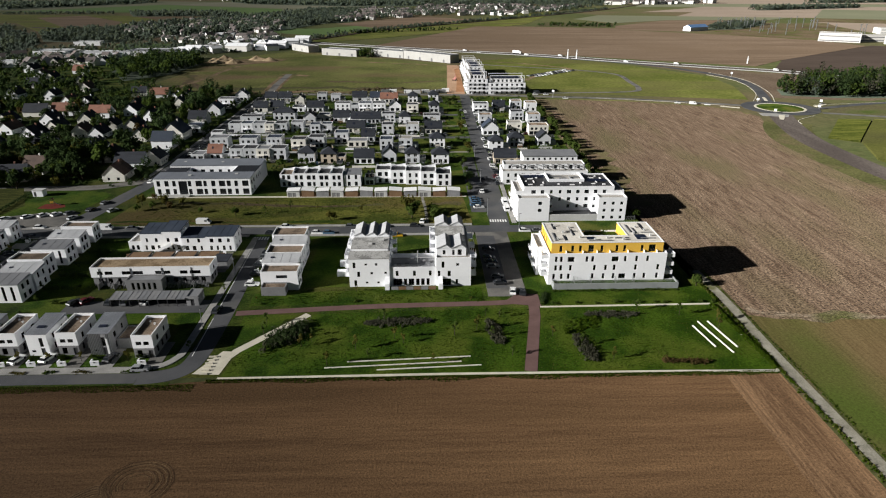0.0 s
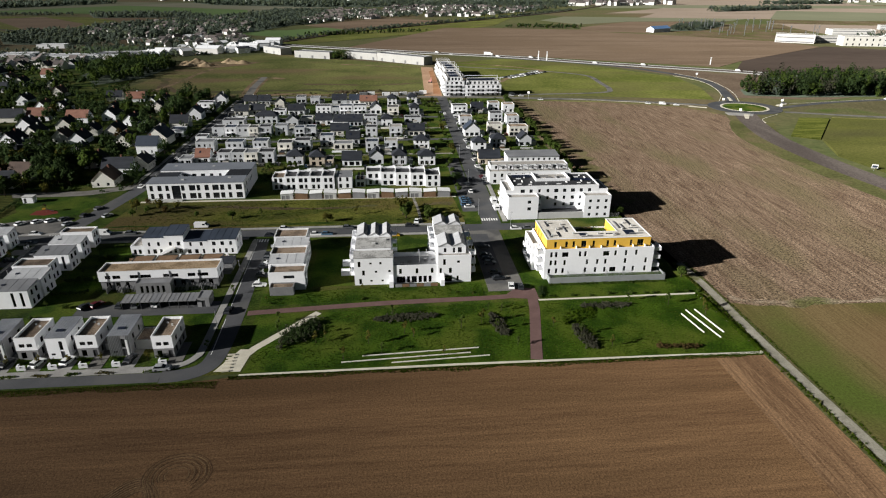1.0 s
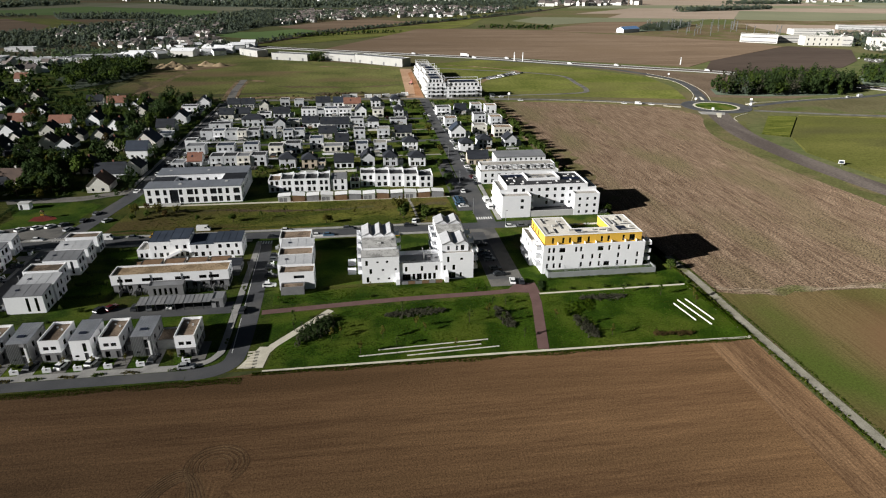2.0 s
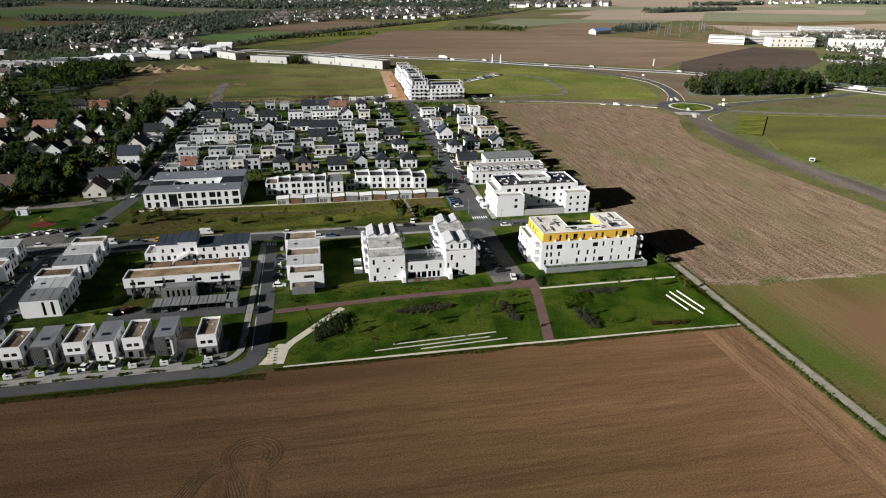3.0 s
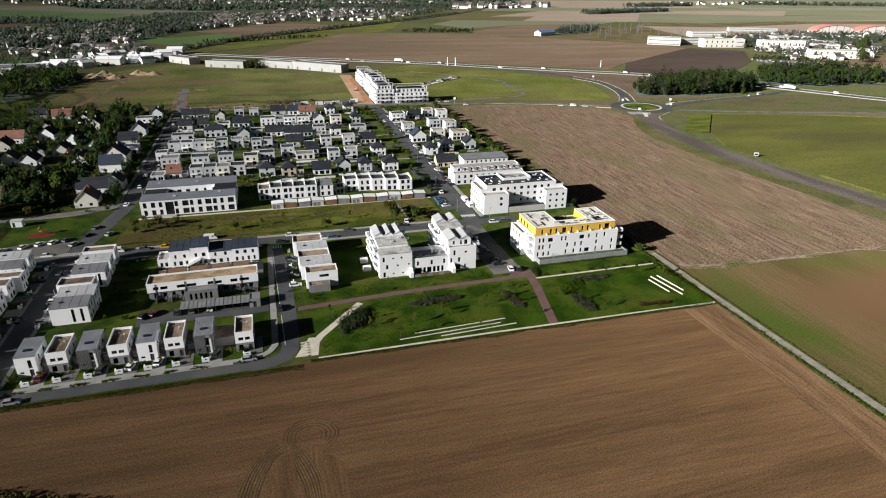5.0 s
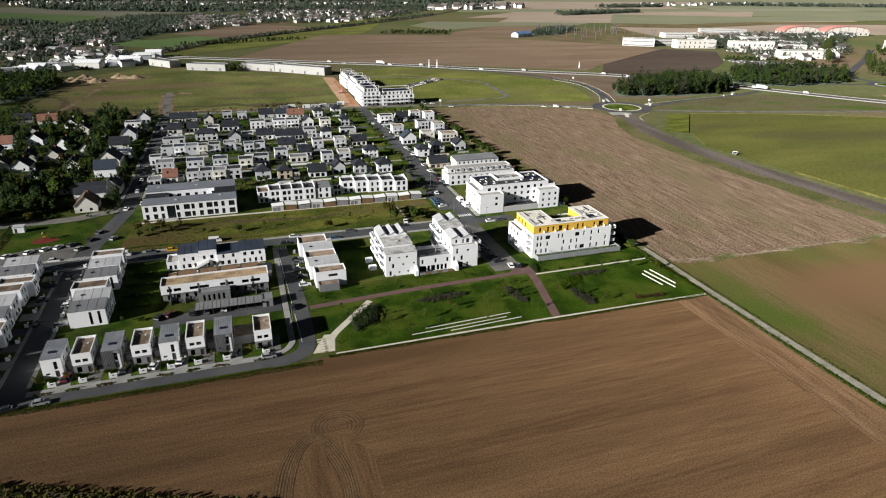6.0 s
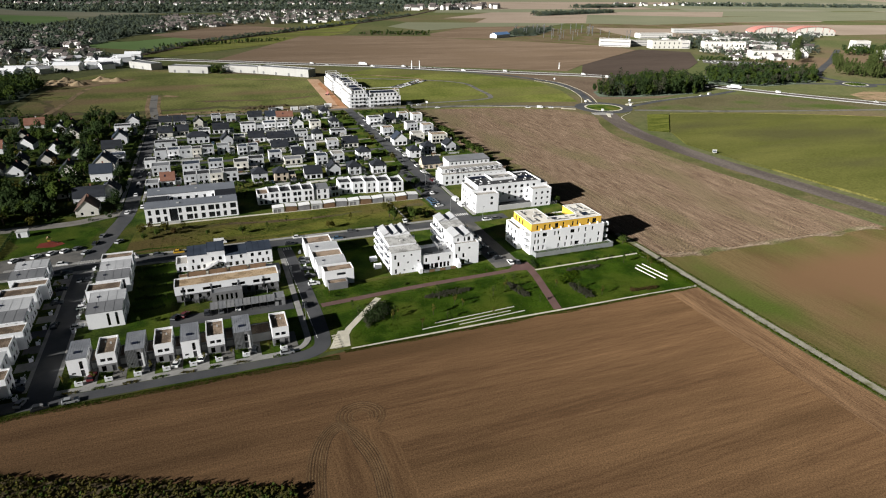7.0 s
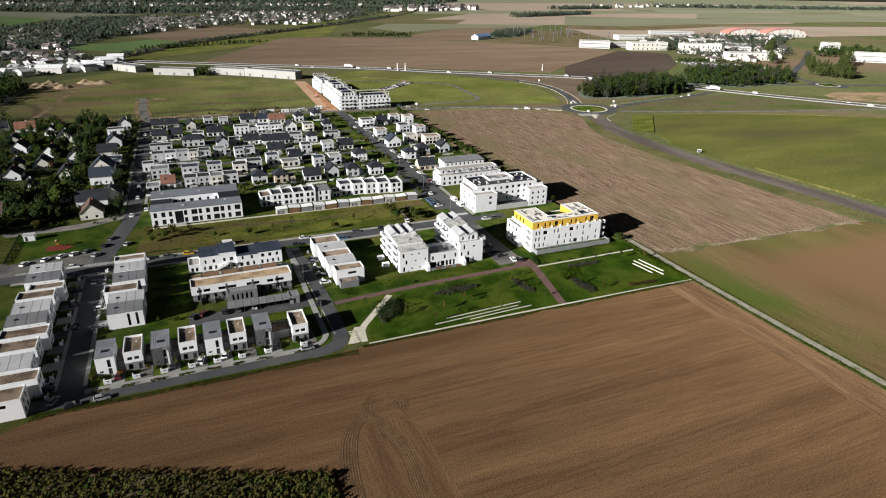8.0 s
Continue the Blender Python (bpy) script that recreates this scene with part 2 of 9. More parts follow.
GREENSOIL = surface("thinly_greening_field", (0.071, 0.050, 0.0215), (0.110, 0.0805, 0.0375), 0.05, 1.3, 0.95, 0.05, stretch=(1, 0.04, 1), contrast=0.75, third=(0.050, 0.066, 0.013), thirdscale=0.024, patch=(1, 0.6, 1), soft=(0.45, 0.68), grain=0.35, grainscale=1.6)
FARSOIL = surface("far_ploughed_soil", (0.098, 0.069, 0.046), (0.150, 0.109, 0.076), 0.02, 0.22, 0.97, stretch=(0.08, 1, 1), turn=-62, contrast=0.75, third=(0.118, 0.084, 0.056), thirdscale=0.006, grain=0.2, grainscale=0.4)
DARKSOIL = surface("dark_ploughed_soil", (0.040, 0.030, 0.024), (0.062, 0.047, 0.038), 0.01, 0.12, 0.97, stretch=(0.3, 1, 1), turn=-20)
PALEFIELD = surface("pale_harvested_field", (0.165, 0.130, 0.100), (0.215, 0.172, 0.135), 0.006, 0.1, 0.97)
FARGREEN = surface("far_green_crop", (0.100, 0.104, 0.066), (0.130, 0.131, 0.085), 0.006, 0.15, 0.97)
FAROLIVE = surface("far_olive_meadow", (0.062, 0.074, 0.015), (0.116, 0.120, 0.032), 0.02, 0.3, 0.97, contrast=0.75, third=(0.082, 0.078, 0.028), thirdscale=0.012, patch=(0.5, 1.4, 1), grain=0.35, grainscale=0.5)
COUNTRY = surface("open_country", (0.045, 0.058, 0.020), (0.088, 0.086, 0.038), 0.004, 0.08, 0.97, third=(0.105, 0.074, 0.047), thirdscale=0.0025, grain=0.3, grainscale=0.3)
LAWN = surface("fresh_grass", (0.0145, 0.0355, 0.0020), (0.044, 0.080, 0.0060), 0.12, 2.2, 0.9, 0.08, contrast=0.75, third=(0.062, 0.084, 0.010), thirdscale=0.06, grain=0.5, grainscale=1.8)
ROUGHGRASS = surface("rough_grass", (0.016, 0.034, 0.004), (0.052, 0.078, 0.010), 0.12, 1.8, 0.92, 0.14, contrast=0.8, third=(0.070, 0.074, 0.016), thirdscale=0.06, grain=0.5, grainscale=1.6)
MEADOW = surface("olive_meadow", (0.042, 0.054, 0.009), (0.112, 0.114, 0.022), 0.09, 1.2, 0.95, 0.10, stretch=(0.4, 1, 1), contrast=0.8, third=(0.086, 0.066, 0.024), thirdscale=0.045, patch=(0.3, 1, 1), soft=(0.46, 0.62), grain=0.5, grainscale=1.3)
ROOFGRAVEL = surface("grey_gravel_roof", (0.20, 0.197, 0.188), (0.38, 0.375, 0.36), 0.35, 2.2, 0.95, 0.02, contrast=0.9)
SCHOOLROOF = surface("blue_grey_zinc_roof", (0.135, 0.148, 0.170), (0.190, 0.203, 0.228), 0.12, 2.0, 0.6, 0.003, contrast=0.6)
ASPHALT = surface("asphalt", (0.046, 0.048, 0.052), (0.076, 0.077, 0.081), 0.12, 5, 0.88, 0.006, contrast=0.6, third=(0.084, 0.083, 0.081), thirdscale=0.08)
PAVING = surface("pale_pavement", (0.22, 0.215, 0.205), (0.33, 0.32, 0.30), 0.3, 4, 0.9, 0.005, contrast=0.6)
CONCRETE = surface("pale_concrete_path", (0.44, 0.41, 0.33), (0.60, 0.56, 0.46), 0.3, 3, 0.9, 0.006)
PALESTONE = surface("pale_cast_stone", (0.66, 0.63, 0.54), (0.76, 0.73, 0.64), 0.3, 3, 0.85, 0.004)
BLUEROOF = surface("blue_sheet_roof", (0.10, 0.19, 0.36), (0.14, 0.25, 0.44), 0.1, 1.0, 0.6)
REDPATH = surface("dull_red_paving", (0.108, 0.066, 0.060), (0.155, 0.096, 0.087), 0.3, 4, 0.9, 0.006)
GRAVEL = surface("grey_gravel_track", (0.155, 0.145, 0.128), (0.245, 0.23, 0.205), 0.3, 3, 0.95, 0.02, contrast=0.7)
CLAY = surface("orange_clay_earth", (0.25, 0.15, 0.09), (0.40, 0.27, 0.18), 0.05, 0.8, 0.95, 0.05)
PAINT = surface("road_paint", (0.62, 0.62, 0.60), (0.75, 0.75, 0.73), 0.8, 6, 0.8)
LEAF = surface("green_leaves", (0.034, 0.060, 0.012), (0.082, 0.112, 0.026), 0.4, 2.0, 0.7, island=0.3)
LEAFDARK = surface("dark_leaves", (0.026, 0.047, 0.017), (0.058, 0.084, 0.031), 0.4, 2.0, 0.7, island=0.3)
LEAFYELLOW = surface("yellowing_leaves", (0.060, 0.070, 0.014), (0.14, 0.12, 0.030), 0.4, 2.0, 0.7, island=0.4)
LEAFGREY = surface("grey_olive_twigs", (0.046, 0.047, 0.030), (0.100, 0.098, 0.068), 0.4, 3.0, 0.9, island=0.3)
LEAFRUST = surface("rust_leaves", (0.045, 0.033, 0.013), (0.095, 0.066, 0.026), 0.4, 2.0, 0.7, island=0.4)
BLADE = surface("grass_blades", (0.026, 0.056, 0.003), (0.066, 0.100, 0.010), 0.1, 1.0, 0.9, island=0.35)
DRYBLADE = surface("dry_grass_blades", (0.070, 0.078, 0.016), (0.135, 0.130, 0.038), 0.1, 1.0, 0.9, island=0.35)
STRAW = surface("straw_strewn_edge", (0.082, 0.058, 0.036), (0.200, 0.158, 0.115), 0.25, 1.2, 0.97, 0.1, stretch=(0.25, 1, 1), contrast=0.8, third=(0.066, 0.068, 0.024), thirdscale=0.05, grain=0.7, grainscale=1.4)
GREENEDGE = surface("weedy_field_edge", (0.050, 0.046, 0.017), (0.105, 0.088, 0.044), 0.06, 0.8, 0.95, 0.06, contrast=0.8, third=(0.112, 0.080, 0.052), thirdscale=0.09, grain=0.5, grainscale=1.2)
PALEROOF = surface("pale_gravelled_roof", (0.33, 0.31, 0.275), (0.46, 0.435, 0.39), 0.15, 1.6, 0.93, 0.01, contrast=0.8)
REDRUBBER = surface("red_rubber_ground", (0.150, 0.030, 0.022), (0.21, 0.050, 0.036), 0.2, 2.0, 0.95)
BANK = surface("brown_scraped_bank", (0.068, 0.049, 0.034), (0.112, 0.084, 0.060), 0.02, 0.4, 0.95, contrast=0.7, third=(0.072, 0.064, 0.030), thirdscale=0.02, soft=(0.55, 0.72), grain=0.4, grainscale=0.7)
SOILDRY = surface("dry_pale_soil", (0.097, 0.0570, 0.0305), (0.184, 0.1120, 0.0610), 0.2, 1.6, 0.97, 0.10, stretch=(1.0, 0.06, 1), contrast=0.75, grain=0.5, grainscale=2.0)
TRACKGRAVEL = surface("dusty_gravel_track", (0.130, 0.122, 0.096), (0.215, 0.203, 0.165), 0.3, 3, 0.95, 0.02, contrast=0.7, third=(0.085, 0.085, 0.04), thirdscale=0.12, soft=(0.55, 0.7))
REDCLAY = surface("red_dug_clay", (0.20, 0.095, 0.045), (0.32, 0.17, 0.09), 0.06, 0.8, 0.95, 0.05)
BARK = surface("bark", (0.045, 0.035, 0.026), (0.085, 0.068, 0.05), 1, 6, 0.95, 0.02)

# Far crowns: normals bent sunward and more light let through, in place of haze.
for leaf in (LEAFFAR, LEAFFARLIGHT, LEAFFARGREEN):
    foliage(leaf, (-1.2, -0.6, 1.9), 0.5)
for leaf in (LEAF, LEAFOLIVE, LEAFDARK, LEAFYELLOW, LEAFGREY, LEAFRUST, BLADE, DRYBLADE):
    foliage(leaf)


def bare_beyond(m, brown):
    """Soil showing through away from the field track, in soft uneven patches."""
    n, l = m.node_tree.nodes, m.node_tree.links
    p = n["Principled BSDF"]
    colour = p.inputs["Base Color"].links[0].from_socket
    geo, xyz, tex = n.new("ShaderNodeNewGeometry"), n.new("ShaderNodeSeparateXYZ"), n.new("ShaderNodeTexNoise")
    tex.inputs["Scale"].default_value, tex.inputs["Detail"].default_value = 0.03, 5
    l.new(geo.outputs["Position"], xyz.inputs[0])
    l.new(geo.outputs["Position"], tex.inputs["Vector"])
    wob = n.new("ShaderNodeMath")
    wob.operation, wob.inputs[1].default_value = "MULTIPLY_ADD", 70.0
    l.new(tex.outputs["Fac"], wob.inputs[0])
    l.new(xyz.outputs["X"], wob.inputs[2])
    across, along, both = n.new("ShaderNodeMapRange"), n.new("ShaderNodeMapRange"), n.new("ShaderNodeMath")
    across.interpolation_type = along.interpolation_type = "SMOOTHSTEP"
    across.inputs["From Min"].default_value, across.inputs["From Max"].default_value = 132, 176
    along.inputs["From Min"].default_value, along.inputs["From Max"].default_value = 136, 112
    l.new(wob.outputs[0], across.inputs[0])
    l.new(xyz.outputs["Y"], along.inputs[0])
    both.operation = "MULTIPLY"
    l.new(across.outputs[0], both.inputs[0])
    l.new(along.outputs[0], both.inputs[1])
    mix = n.new("ShaderNodeMixRGB")
    mix.inputs[2].default_value = (*brown, 1)
    l.new(both.outputs[0], mix.inputs[0])
    l.new(colour, mix.inputs[1])
    l.new(mix.outputs[0], p.inputs["Base Color"])


bare_beyond(GREENSOIL, (0.108, 0.064, 0.034))


# ---- mesh helpers ----
class Shape:
    """Collects vertices and faces of one mesh."""

    def __init__(self):
        self.v, self.f = [], []

    def face(self, *pts):
        k = len(self.v)
        self.v += [tuple(p) for p in pts]
        self.f.append(tuple(range(k, k + len(pts))))
        return self

    def box(self, x0, y0, z0, x1, y1, z1):
        k = len(self.v)
        self.v += [(x, y, z) for z in (z0, z1) for x, y in ((x0, y0), (x1, y0), (x1, y1), (x0, y1))]
        self.f += [tuple(k + i for i in q) for q in ((3, 2, 1, 0), (4, 5, 6, 7), (0, 1, 5, 4), (1, 2, 6, 5), (2, 3, 7, 6), (3, 0, 4, 7))]
        return self

    def slab(self, quad, thick):
        """A slab under four corners, thick downwards."""
        k = len(self.v)
        self.v += [tuple(p) for p in quad] + [(p[0], p[1], p[2] - thick) for p in quad]
        self.f += [tuple(k + i for i in q) for q in ((0, 1, 2, 3), (7, 6, 5, 4), (0, 4, 5, 1), (1, 5, 6, 2), (2, 6, 7, 3), (3, 7, 4, 0))]
        return self

    def prism(self, outline, z0, z1):
        """A plan outline (counter-clockwise) raised from z0 to z1."""
        k, n = len(self.v), len(outline)
        self.v += [(x, y, z0) for x, y in outline] + [(x, y, z1) for x, y in outline]
        self.f += [tuple(range(k + n, k + 2 * n)), tuple(range(k + n - 1, k - 1, -1))]
        self.f += [(k + i, k + (i + 1) % n, k + n + (i + 1) % n, k + n + i) for i in range(n)]
        return self

    def ring(self, x0, y0, x1, y1, t, z0, z1):
        """A closed rectangular band of breadth t."""
        k = len(self.v)
        for z in (z0, z1):
            for q in (0, t):
                self.v += [(x0 + q, y0 + q, z), (x1 - q, y0 + q, z), (x1 - q, y1 - q, z), (x0 + q, y1 - q, z)]
        for i in range(4):
            j = (i + 1) % 4
            self.f += [(k + i, k + j, k + 8 + j, k + 8 + i), (k + 4 + j, k + 4 + i, k + 12 + i, k + 12 + j), (k + 8 + i, k + 8 + j, k + 12 + j, k + 12 + i), (k + i, k + 4 + i, k + 4 + j, k + j)]
        return self

    def mesh(self, name, material):
        me = bpy.data.meshes.new(name)
        me.from_pydata(self.v, [], self.f)
        me.materials.append(material)
        me.update()
        return me


def part(name, shape, material, parent, label="", m=None):
    """One mesh object under a thing or under a part."""
    ob = new(name, shape if isinstance(shape, bpy.types.Mesh) else shape.mesh(name, material))
    ob.parent = parent
    if m is not None:
        ob.matrix_basis = m
    return tagged(ob, label) if label else ob


def thing(name, x, y, z=0.0, rz=0.0, label="", category="", group="", kind=""):
    ob = new(name)
    ob.empty_display_size = 0.5
    ob.matrix_basis = pose(x, y, z, 0, 0, rz)
    return tagged(ob, label, category, group, kind)


def setting(name, shape, material, label, category, kind="structure"):
    return tagged(new(name, shape.mesh(name, material)), label, category, "", kind)


def ribbon(points, width, z0, z1, shape=None):
    """A band of that width along a plan line, raised from z0 to z1."""
    shape = shape or Shape()
    pts = [Vector((*p, 0)) for p in points]
    left, right = [], []
    for i, p in enumerate(pts):
        a, b = pts[max(i - 1, 0)], pts[min(i + 1, len(pts) - 1)]
        d = (b - a).normalized()
        s = Vector((-d.y, d.x, 0)) * width / 2
        left.append(p + s), right.append(p - s)
    for i in range(len(pts) - 1):
        shape.prism([(q.x, q.y) for q in (right[i], right[i + 1], left[i + 1], left[i])], z0, z1)
    return shape


def bend(points, steps=8):
    """A smooth line through plan points."""
    out, p = [], [Vector((*q, 0)) for q in points]
    for i in range(len(p) - 1):
        a, b, c, d = p[max(i - 1, 0)], p[i], p[i + 1], p[min(i + 2, len(p) - 1)]
        for k in range(steps):
            t = k / steps
            q = 0.5 * ((2 * b) + (c - a) * t + (2 * a - 5 * b + 4 * c - d) * t * t + (3 * b - a - 3 * c + d) * t ** 3)
            out.append((q.x, q.y))
    return out + [(p[-1].x, p[-1].y)]


SIDES = {"S": ((-1, -1), (1, 0), 0), "E": ((1, -1), (0, 1), 90), "N": ((1, 1), (-1, 0), 180), "W": ((-1, 1), (0, -1), 270)}


def walls(w, d, z0, z1, openings, sides="SENW", thick=0.25):
    """Four outer walls round the origin, with real openings: (side, u0, z0, u1, z1)."""
    s = Shape()
    for side in sides:
        (ox, oy), (ux, uy), _ = SIDES[side]
        o, u = Vector((ox * w / 2, oy * d / 2, 0)), Vector((ux, uy, 0))
        inward = Vector((-uy, ux, 0)) * thick
        length = w if side in "SN" else d
        ops = [p[1:5] for p in openings if p[0] == side]
        us = sorted({0.0, length, *[q for p in ops for q in (p[0], p[2])]})
        vs = sorted({z0, z1, *[min(max(q, z0), z1) for p in ops for q in (p[1], p[3])]})
        at = lambda a, b, deep: o + u * a + Vector((0, 0, b)) + inward * deep
        for a, b in zip(us, us[1:]):
            for c, e in zip(vs, vs[1:]):
                if any(p[0] < (a + b) / 2 < p[2] and p[1] < (c + e) / 2 < p[3] for p in ops):
                    continue
                s.face(at(a, c, 0), at(b, c, 0), at(b, e, 0), at(a, e, 0))
                s.face(at(a, e, 1), at(b, e, 1), at(b, c, 1), at(a, c, 1))
        for a, c, b, e in ops:
            c, e = max(c, z0), min(e, z1)
            if e <= c:
                continue
            s.face(at(a, c, 0), at(a, c, 1), at(b, c, 1), at(b, c, 0))
            s.face(at(a, e, 0), at(b, e, 0), at(b, e, 1), at(a, e, 1))
            s.face(at(a, c, 0), at(a, e, 0), at(a, e, 1), at(a, c, 1))
            s.face(at(b, c, 0), at(b, c, 1), at(b, e, 1), at(b, e, 0))
        s.face(at(0, z1, 0), at(length, z1, 0), at(length, z1, 1), at(0, z1, 1))
    return s


MADE = {}


def window_meshes(w, h, material):
    key = (round(w, 1), round(h, 1), material.name)
    if key not in MADE:
        w, h = key[0], key[1]
        fr, pa, b = Shape(), Shape(), 0.07
        fr.box(0, 0, 0, b, 0.08, h).box(w - b, 0, 0, w, 0.08, h).box(b, 0, 0, w - b, 0.08, b).box(b, 0, h - b, w - b, 0.08, h)
        n = max(1, round(w / 1.0))
        for i in range(1, n):
            fr.box(w * i / n - 0.035, 0.01, b, w * i / n + 0.035, 0.07, h - b)
        pa.box(b, 0.03, b, w - b, 0.05, h - b)
        MADE[key] = (fr.mesh("window", material), pa.mesh("pane", GLASS))
    return MADE[key]


def plain_window(w, h, material):
    """A small far window: frame and dark glass in one mesh."""
    key = (round(w, 1), round(h, 1), material.name, "plain")
    if key not in MADE:
        w, h, b, t = key[0], key[1], 0.08, 0.06
        me = bpy.data.meshes.new("window")
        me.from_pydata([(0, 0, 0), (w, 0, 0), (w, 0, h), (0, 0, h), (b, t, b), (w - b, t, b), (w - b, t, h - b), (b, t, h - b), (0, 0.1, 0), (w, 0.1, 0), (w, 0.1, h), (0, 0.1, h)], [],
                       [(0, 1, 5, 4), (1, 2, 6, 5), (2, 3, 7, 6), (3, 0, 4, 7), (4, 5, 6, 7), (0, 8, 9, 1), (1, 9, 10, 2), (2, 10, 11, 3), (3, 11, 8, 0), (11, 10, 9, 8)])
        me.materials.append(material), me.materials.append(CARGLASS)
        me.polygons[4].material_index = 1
        MADE[key] = me
    return MADE[key]


def windows(parent, w, d, openings, material=None, far=False):
    """A window, or a door where the opening says so, into each opening."""
    for side, a, c, b, e, *what in openings:
        (ox, oy), (ux, uy), turn = SIDES[side]
        at = Vector((ox * w / 2 + ux * a, oy * d / 2 + uy * a, c)) + Vector((-uy, ux, 0)) * 0.11
        m = pose(*at, 0, 0, turn)
        if what and what[0] == "door":
            part("door", Shape().box(0, 0, 0, b - a, 0.07, e - c).box(0.1, -0.04, 0.95, 0.16, 0, 1.1), DARK if len(what) < 2 else what[1], parent, "", m)
            continue
        if far:
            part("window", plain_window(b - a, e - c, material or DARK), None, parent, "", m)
            continue
        fr, pa = window_meshes(b - a, e - c, material or DARK)
        win = part("window", fr, None, parent, "", m)
        part("pane", pa, None, win)


def row_of(side, length, z, n, w, h, rng=None, margin=0.8, skip=0.0, jitter=0.0):
    """Evenly spread openings of one storey."""
    out, step = [], (length - 2 * margin) / n
    for i in range(n):
        if rng and rng.random() < skip:
            continue
        c = margin + step * (i + 0.5) + (rng.uniform(-1, 1) * jitter if rng else 0)
        ww = w if not rng else w * rng.choice((0.8, 1.0, 1.0, 1.3))
        ww = min(ww, step - 0.3)
        out.append((side, round(c - ww / 2, 2), z, round(c + ww / 2, 2), z + h))
    return out


def flat_roof(parent, w, d, h, material, drop=0.45, cap=WHITEPAINT, x=0.0, y=0.0):
    part("roof", Shape().box(x - w / 2 + 0.26, y - d / 2 + 0.26, h - drop - 0.25, x + w / 2 - 0.26, y + d / 2 - 0.26, h - drop), material, parent)
    s = Shape().ring(x - w / 2 - 0.03, y - d / 2 - 0.03, x + w / 2 + 0.03, y + d / 2 + 0.03, 0.27, h + 0.002, h + 0.06)
    part("parapet_cap", s, cap, parent)


def gable_roof(parent, w, d, h, rise, material, wall, along="x", over=0.35):
    """Two slopes and two gable walls; the ridge runs along x or y."""
    s = Shape()
    P = (lambda a, b, z: (a, b, z)) if along == "x" else (lambda a, b, z: (-b, a, z))
    L, B = (w, d) if along == "x" else (d, w)
    k = rise / (B / 2)
    for sg in (-1, 1):
        q = [P(-L / 2 - over, sg * (B / 2 + over), h - k * over + 0.14), P(L / 2 + over, sg * (B / 2 + over), h - k * over + 0.14), P(L / 2 + over, 0, h + rise + 0.14), P(-L / 2 - over, 0, h + rise + 0.14)]
        s.slab(q if sg < 0 else q[::-1], 0.16)
        g, a, c = Shape(), sg * L / 2, sg * (L / 2 - 0.2)
        g.v = [P(a, -B / 2, h), P(a, B / 2, h), P(a, 0, h + rise - 0.02), P(c, -B / 2, h), P(c, B / 2, h), P(c, 0, h + rise - 0.02)]
        g.f = [(0, 1, 2), (5, 4, 3), (0, 3, 4, 1), (1, 4, 5, 2), (2, 5, 3, 0)]
        part("gable", g, wall, parent)
    part("roof", s, material, parent)


def hip_roof(parent, w, d, h, rise, material, over=0.4):
    s = Shape()
    a, b = w / 2 + over, d / 2 + over
    r = max(w, d) / 2 - min(w, d) / 2
    p, q = ((-r, 0, h + rise), (r, 0, h + rise)) if w >= d else ((0, -r, h + rise), (0, r, h + rise))
    c = [(-a, -b, h - 0.05), (a, -b, h - 0.05), (a, b, h - 0.05), (-a, b, h - 0.05)]
    if w >= d:
        s.face(c[0], c[1], q, p).face(c[1], c[2], q).face(c[2], c[3], p, q).face(c[3], c[0], p)
    else:
        s.face(c[0], c[1], p).face(c[1], c[2], q, p).face(c[2], c[3], q).face(c[3], c[0], p, q)
    s.box(-a, -b, h - 0.22, a, b, h - 0.052)
    part("roof", s, material, parent)


def seam_roof(parent, x0, y0, x1, y1, za, zb, material, along="y", step=0.6, name="roof"):
    """A metal roof from za at y0 to zb at y1 (or x0 to x1) with standing seams, as one folded sheet."""
    s = Shape()
    c0, c1 = (x0, x1) if along == "y" else (y0, y1)
    n = max(2, int((c1 - c0) / step))
    line = []
    for i in range(n + 1):
        c = c0 + 0.05 + (c1 - c0 - 0.1) * i / n
        line += [(c - 0.03, 0), (c - 0.025, 0.045), (c + 0.025, 0.045), (c + 0.03, 0)]
    line = [(c0, 0)] + line + [(c1, 0)]
    line += [(c, -0.14) for c, u in ((c1, 0), (c0, 0))]
    m = len(line)
    for end in (0, 1):
        for c, u in line:
            s.v.append((c, y1 if end else y0, (zb if end else za) + u) if along == "y" else (x1 if end else x0, c, (zb if end else za) + u))
    s.f += [(i, (i + 1) % m, m + (i + 1) % m, m + i) for i in range(m)] + [tuple(range(m)), tuple(range(2 * m - 1, m - 1, -1))]
    return part(name, s, material, parent)


def rail(parent, x0, y0, x1, y1, z, h=1.0, material=None, solid=False):
    """A balustrade along a line: two rails and bars, or a solid panel."""
    s = Shape()
    L = math.hypot(x1 - x0, y1 - y0)
    a = math.degrees(math.atan2(y1 - y0, x1 - x0))
    if solid:
        s.box(0, -0.05, 0, L, 0.05, h)
    else:
        s.box(0, -0.03, h - 0.06, L, 0.03, h).box(0, -0.02, 0.05, L, 0.02, 0.1)
        n = max(2, int(L / 0.25))
        for i in range(n + 1):
            s.box(L * i / n - 0.015, -0.015, 0.1, L * i / n + 0.015, 0.015, h - 0.06)
    part("balustrade", s, material or STEEL, parent, "", pose(x0, y0, z, 0, 0, a))


# ---- ground, fields and roads ----
def quad(x0, y0, x1, y1):
    return [(x0, y0), (x1, y0), (x1, y1), (x0, y1)]


def field(name, outline, z, material, label, category="field"):
    return setting(name, Shape().prism(outline, -0.3, z), material, label, category)


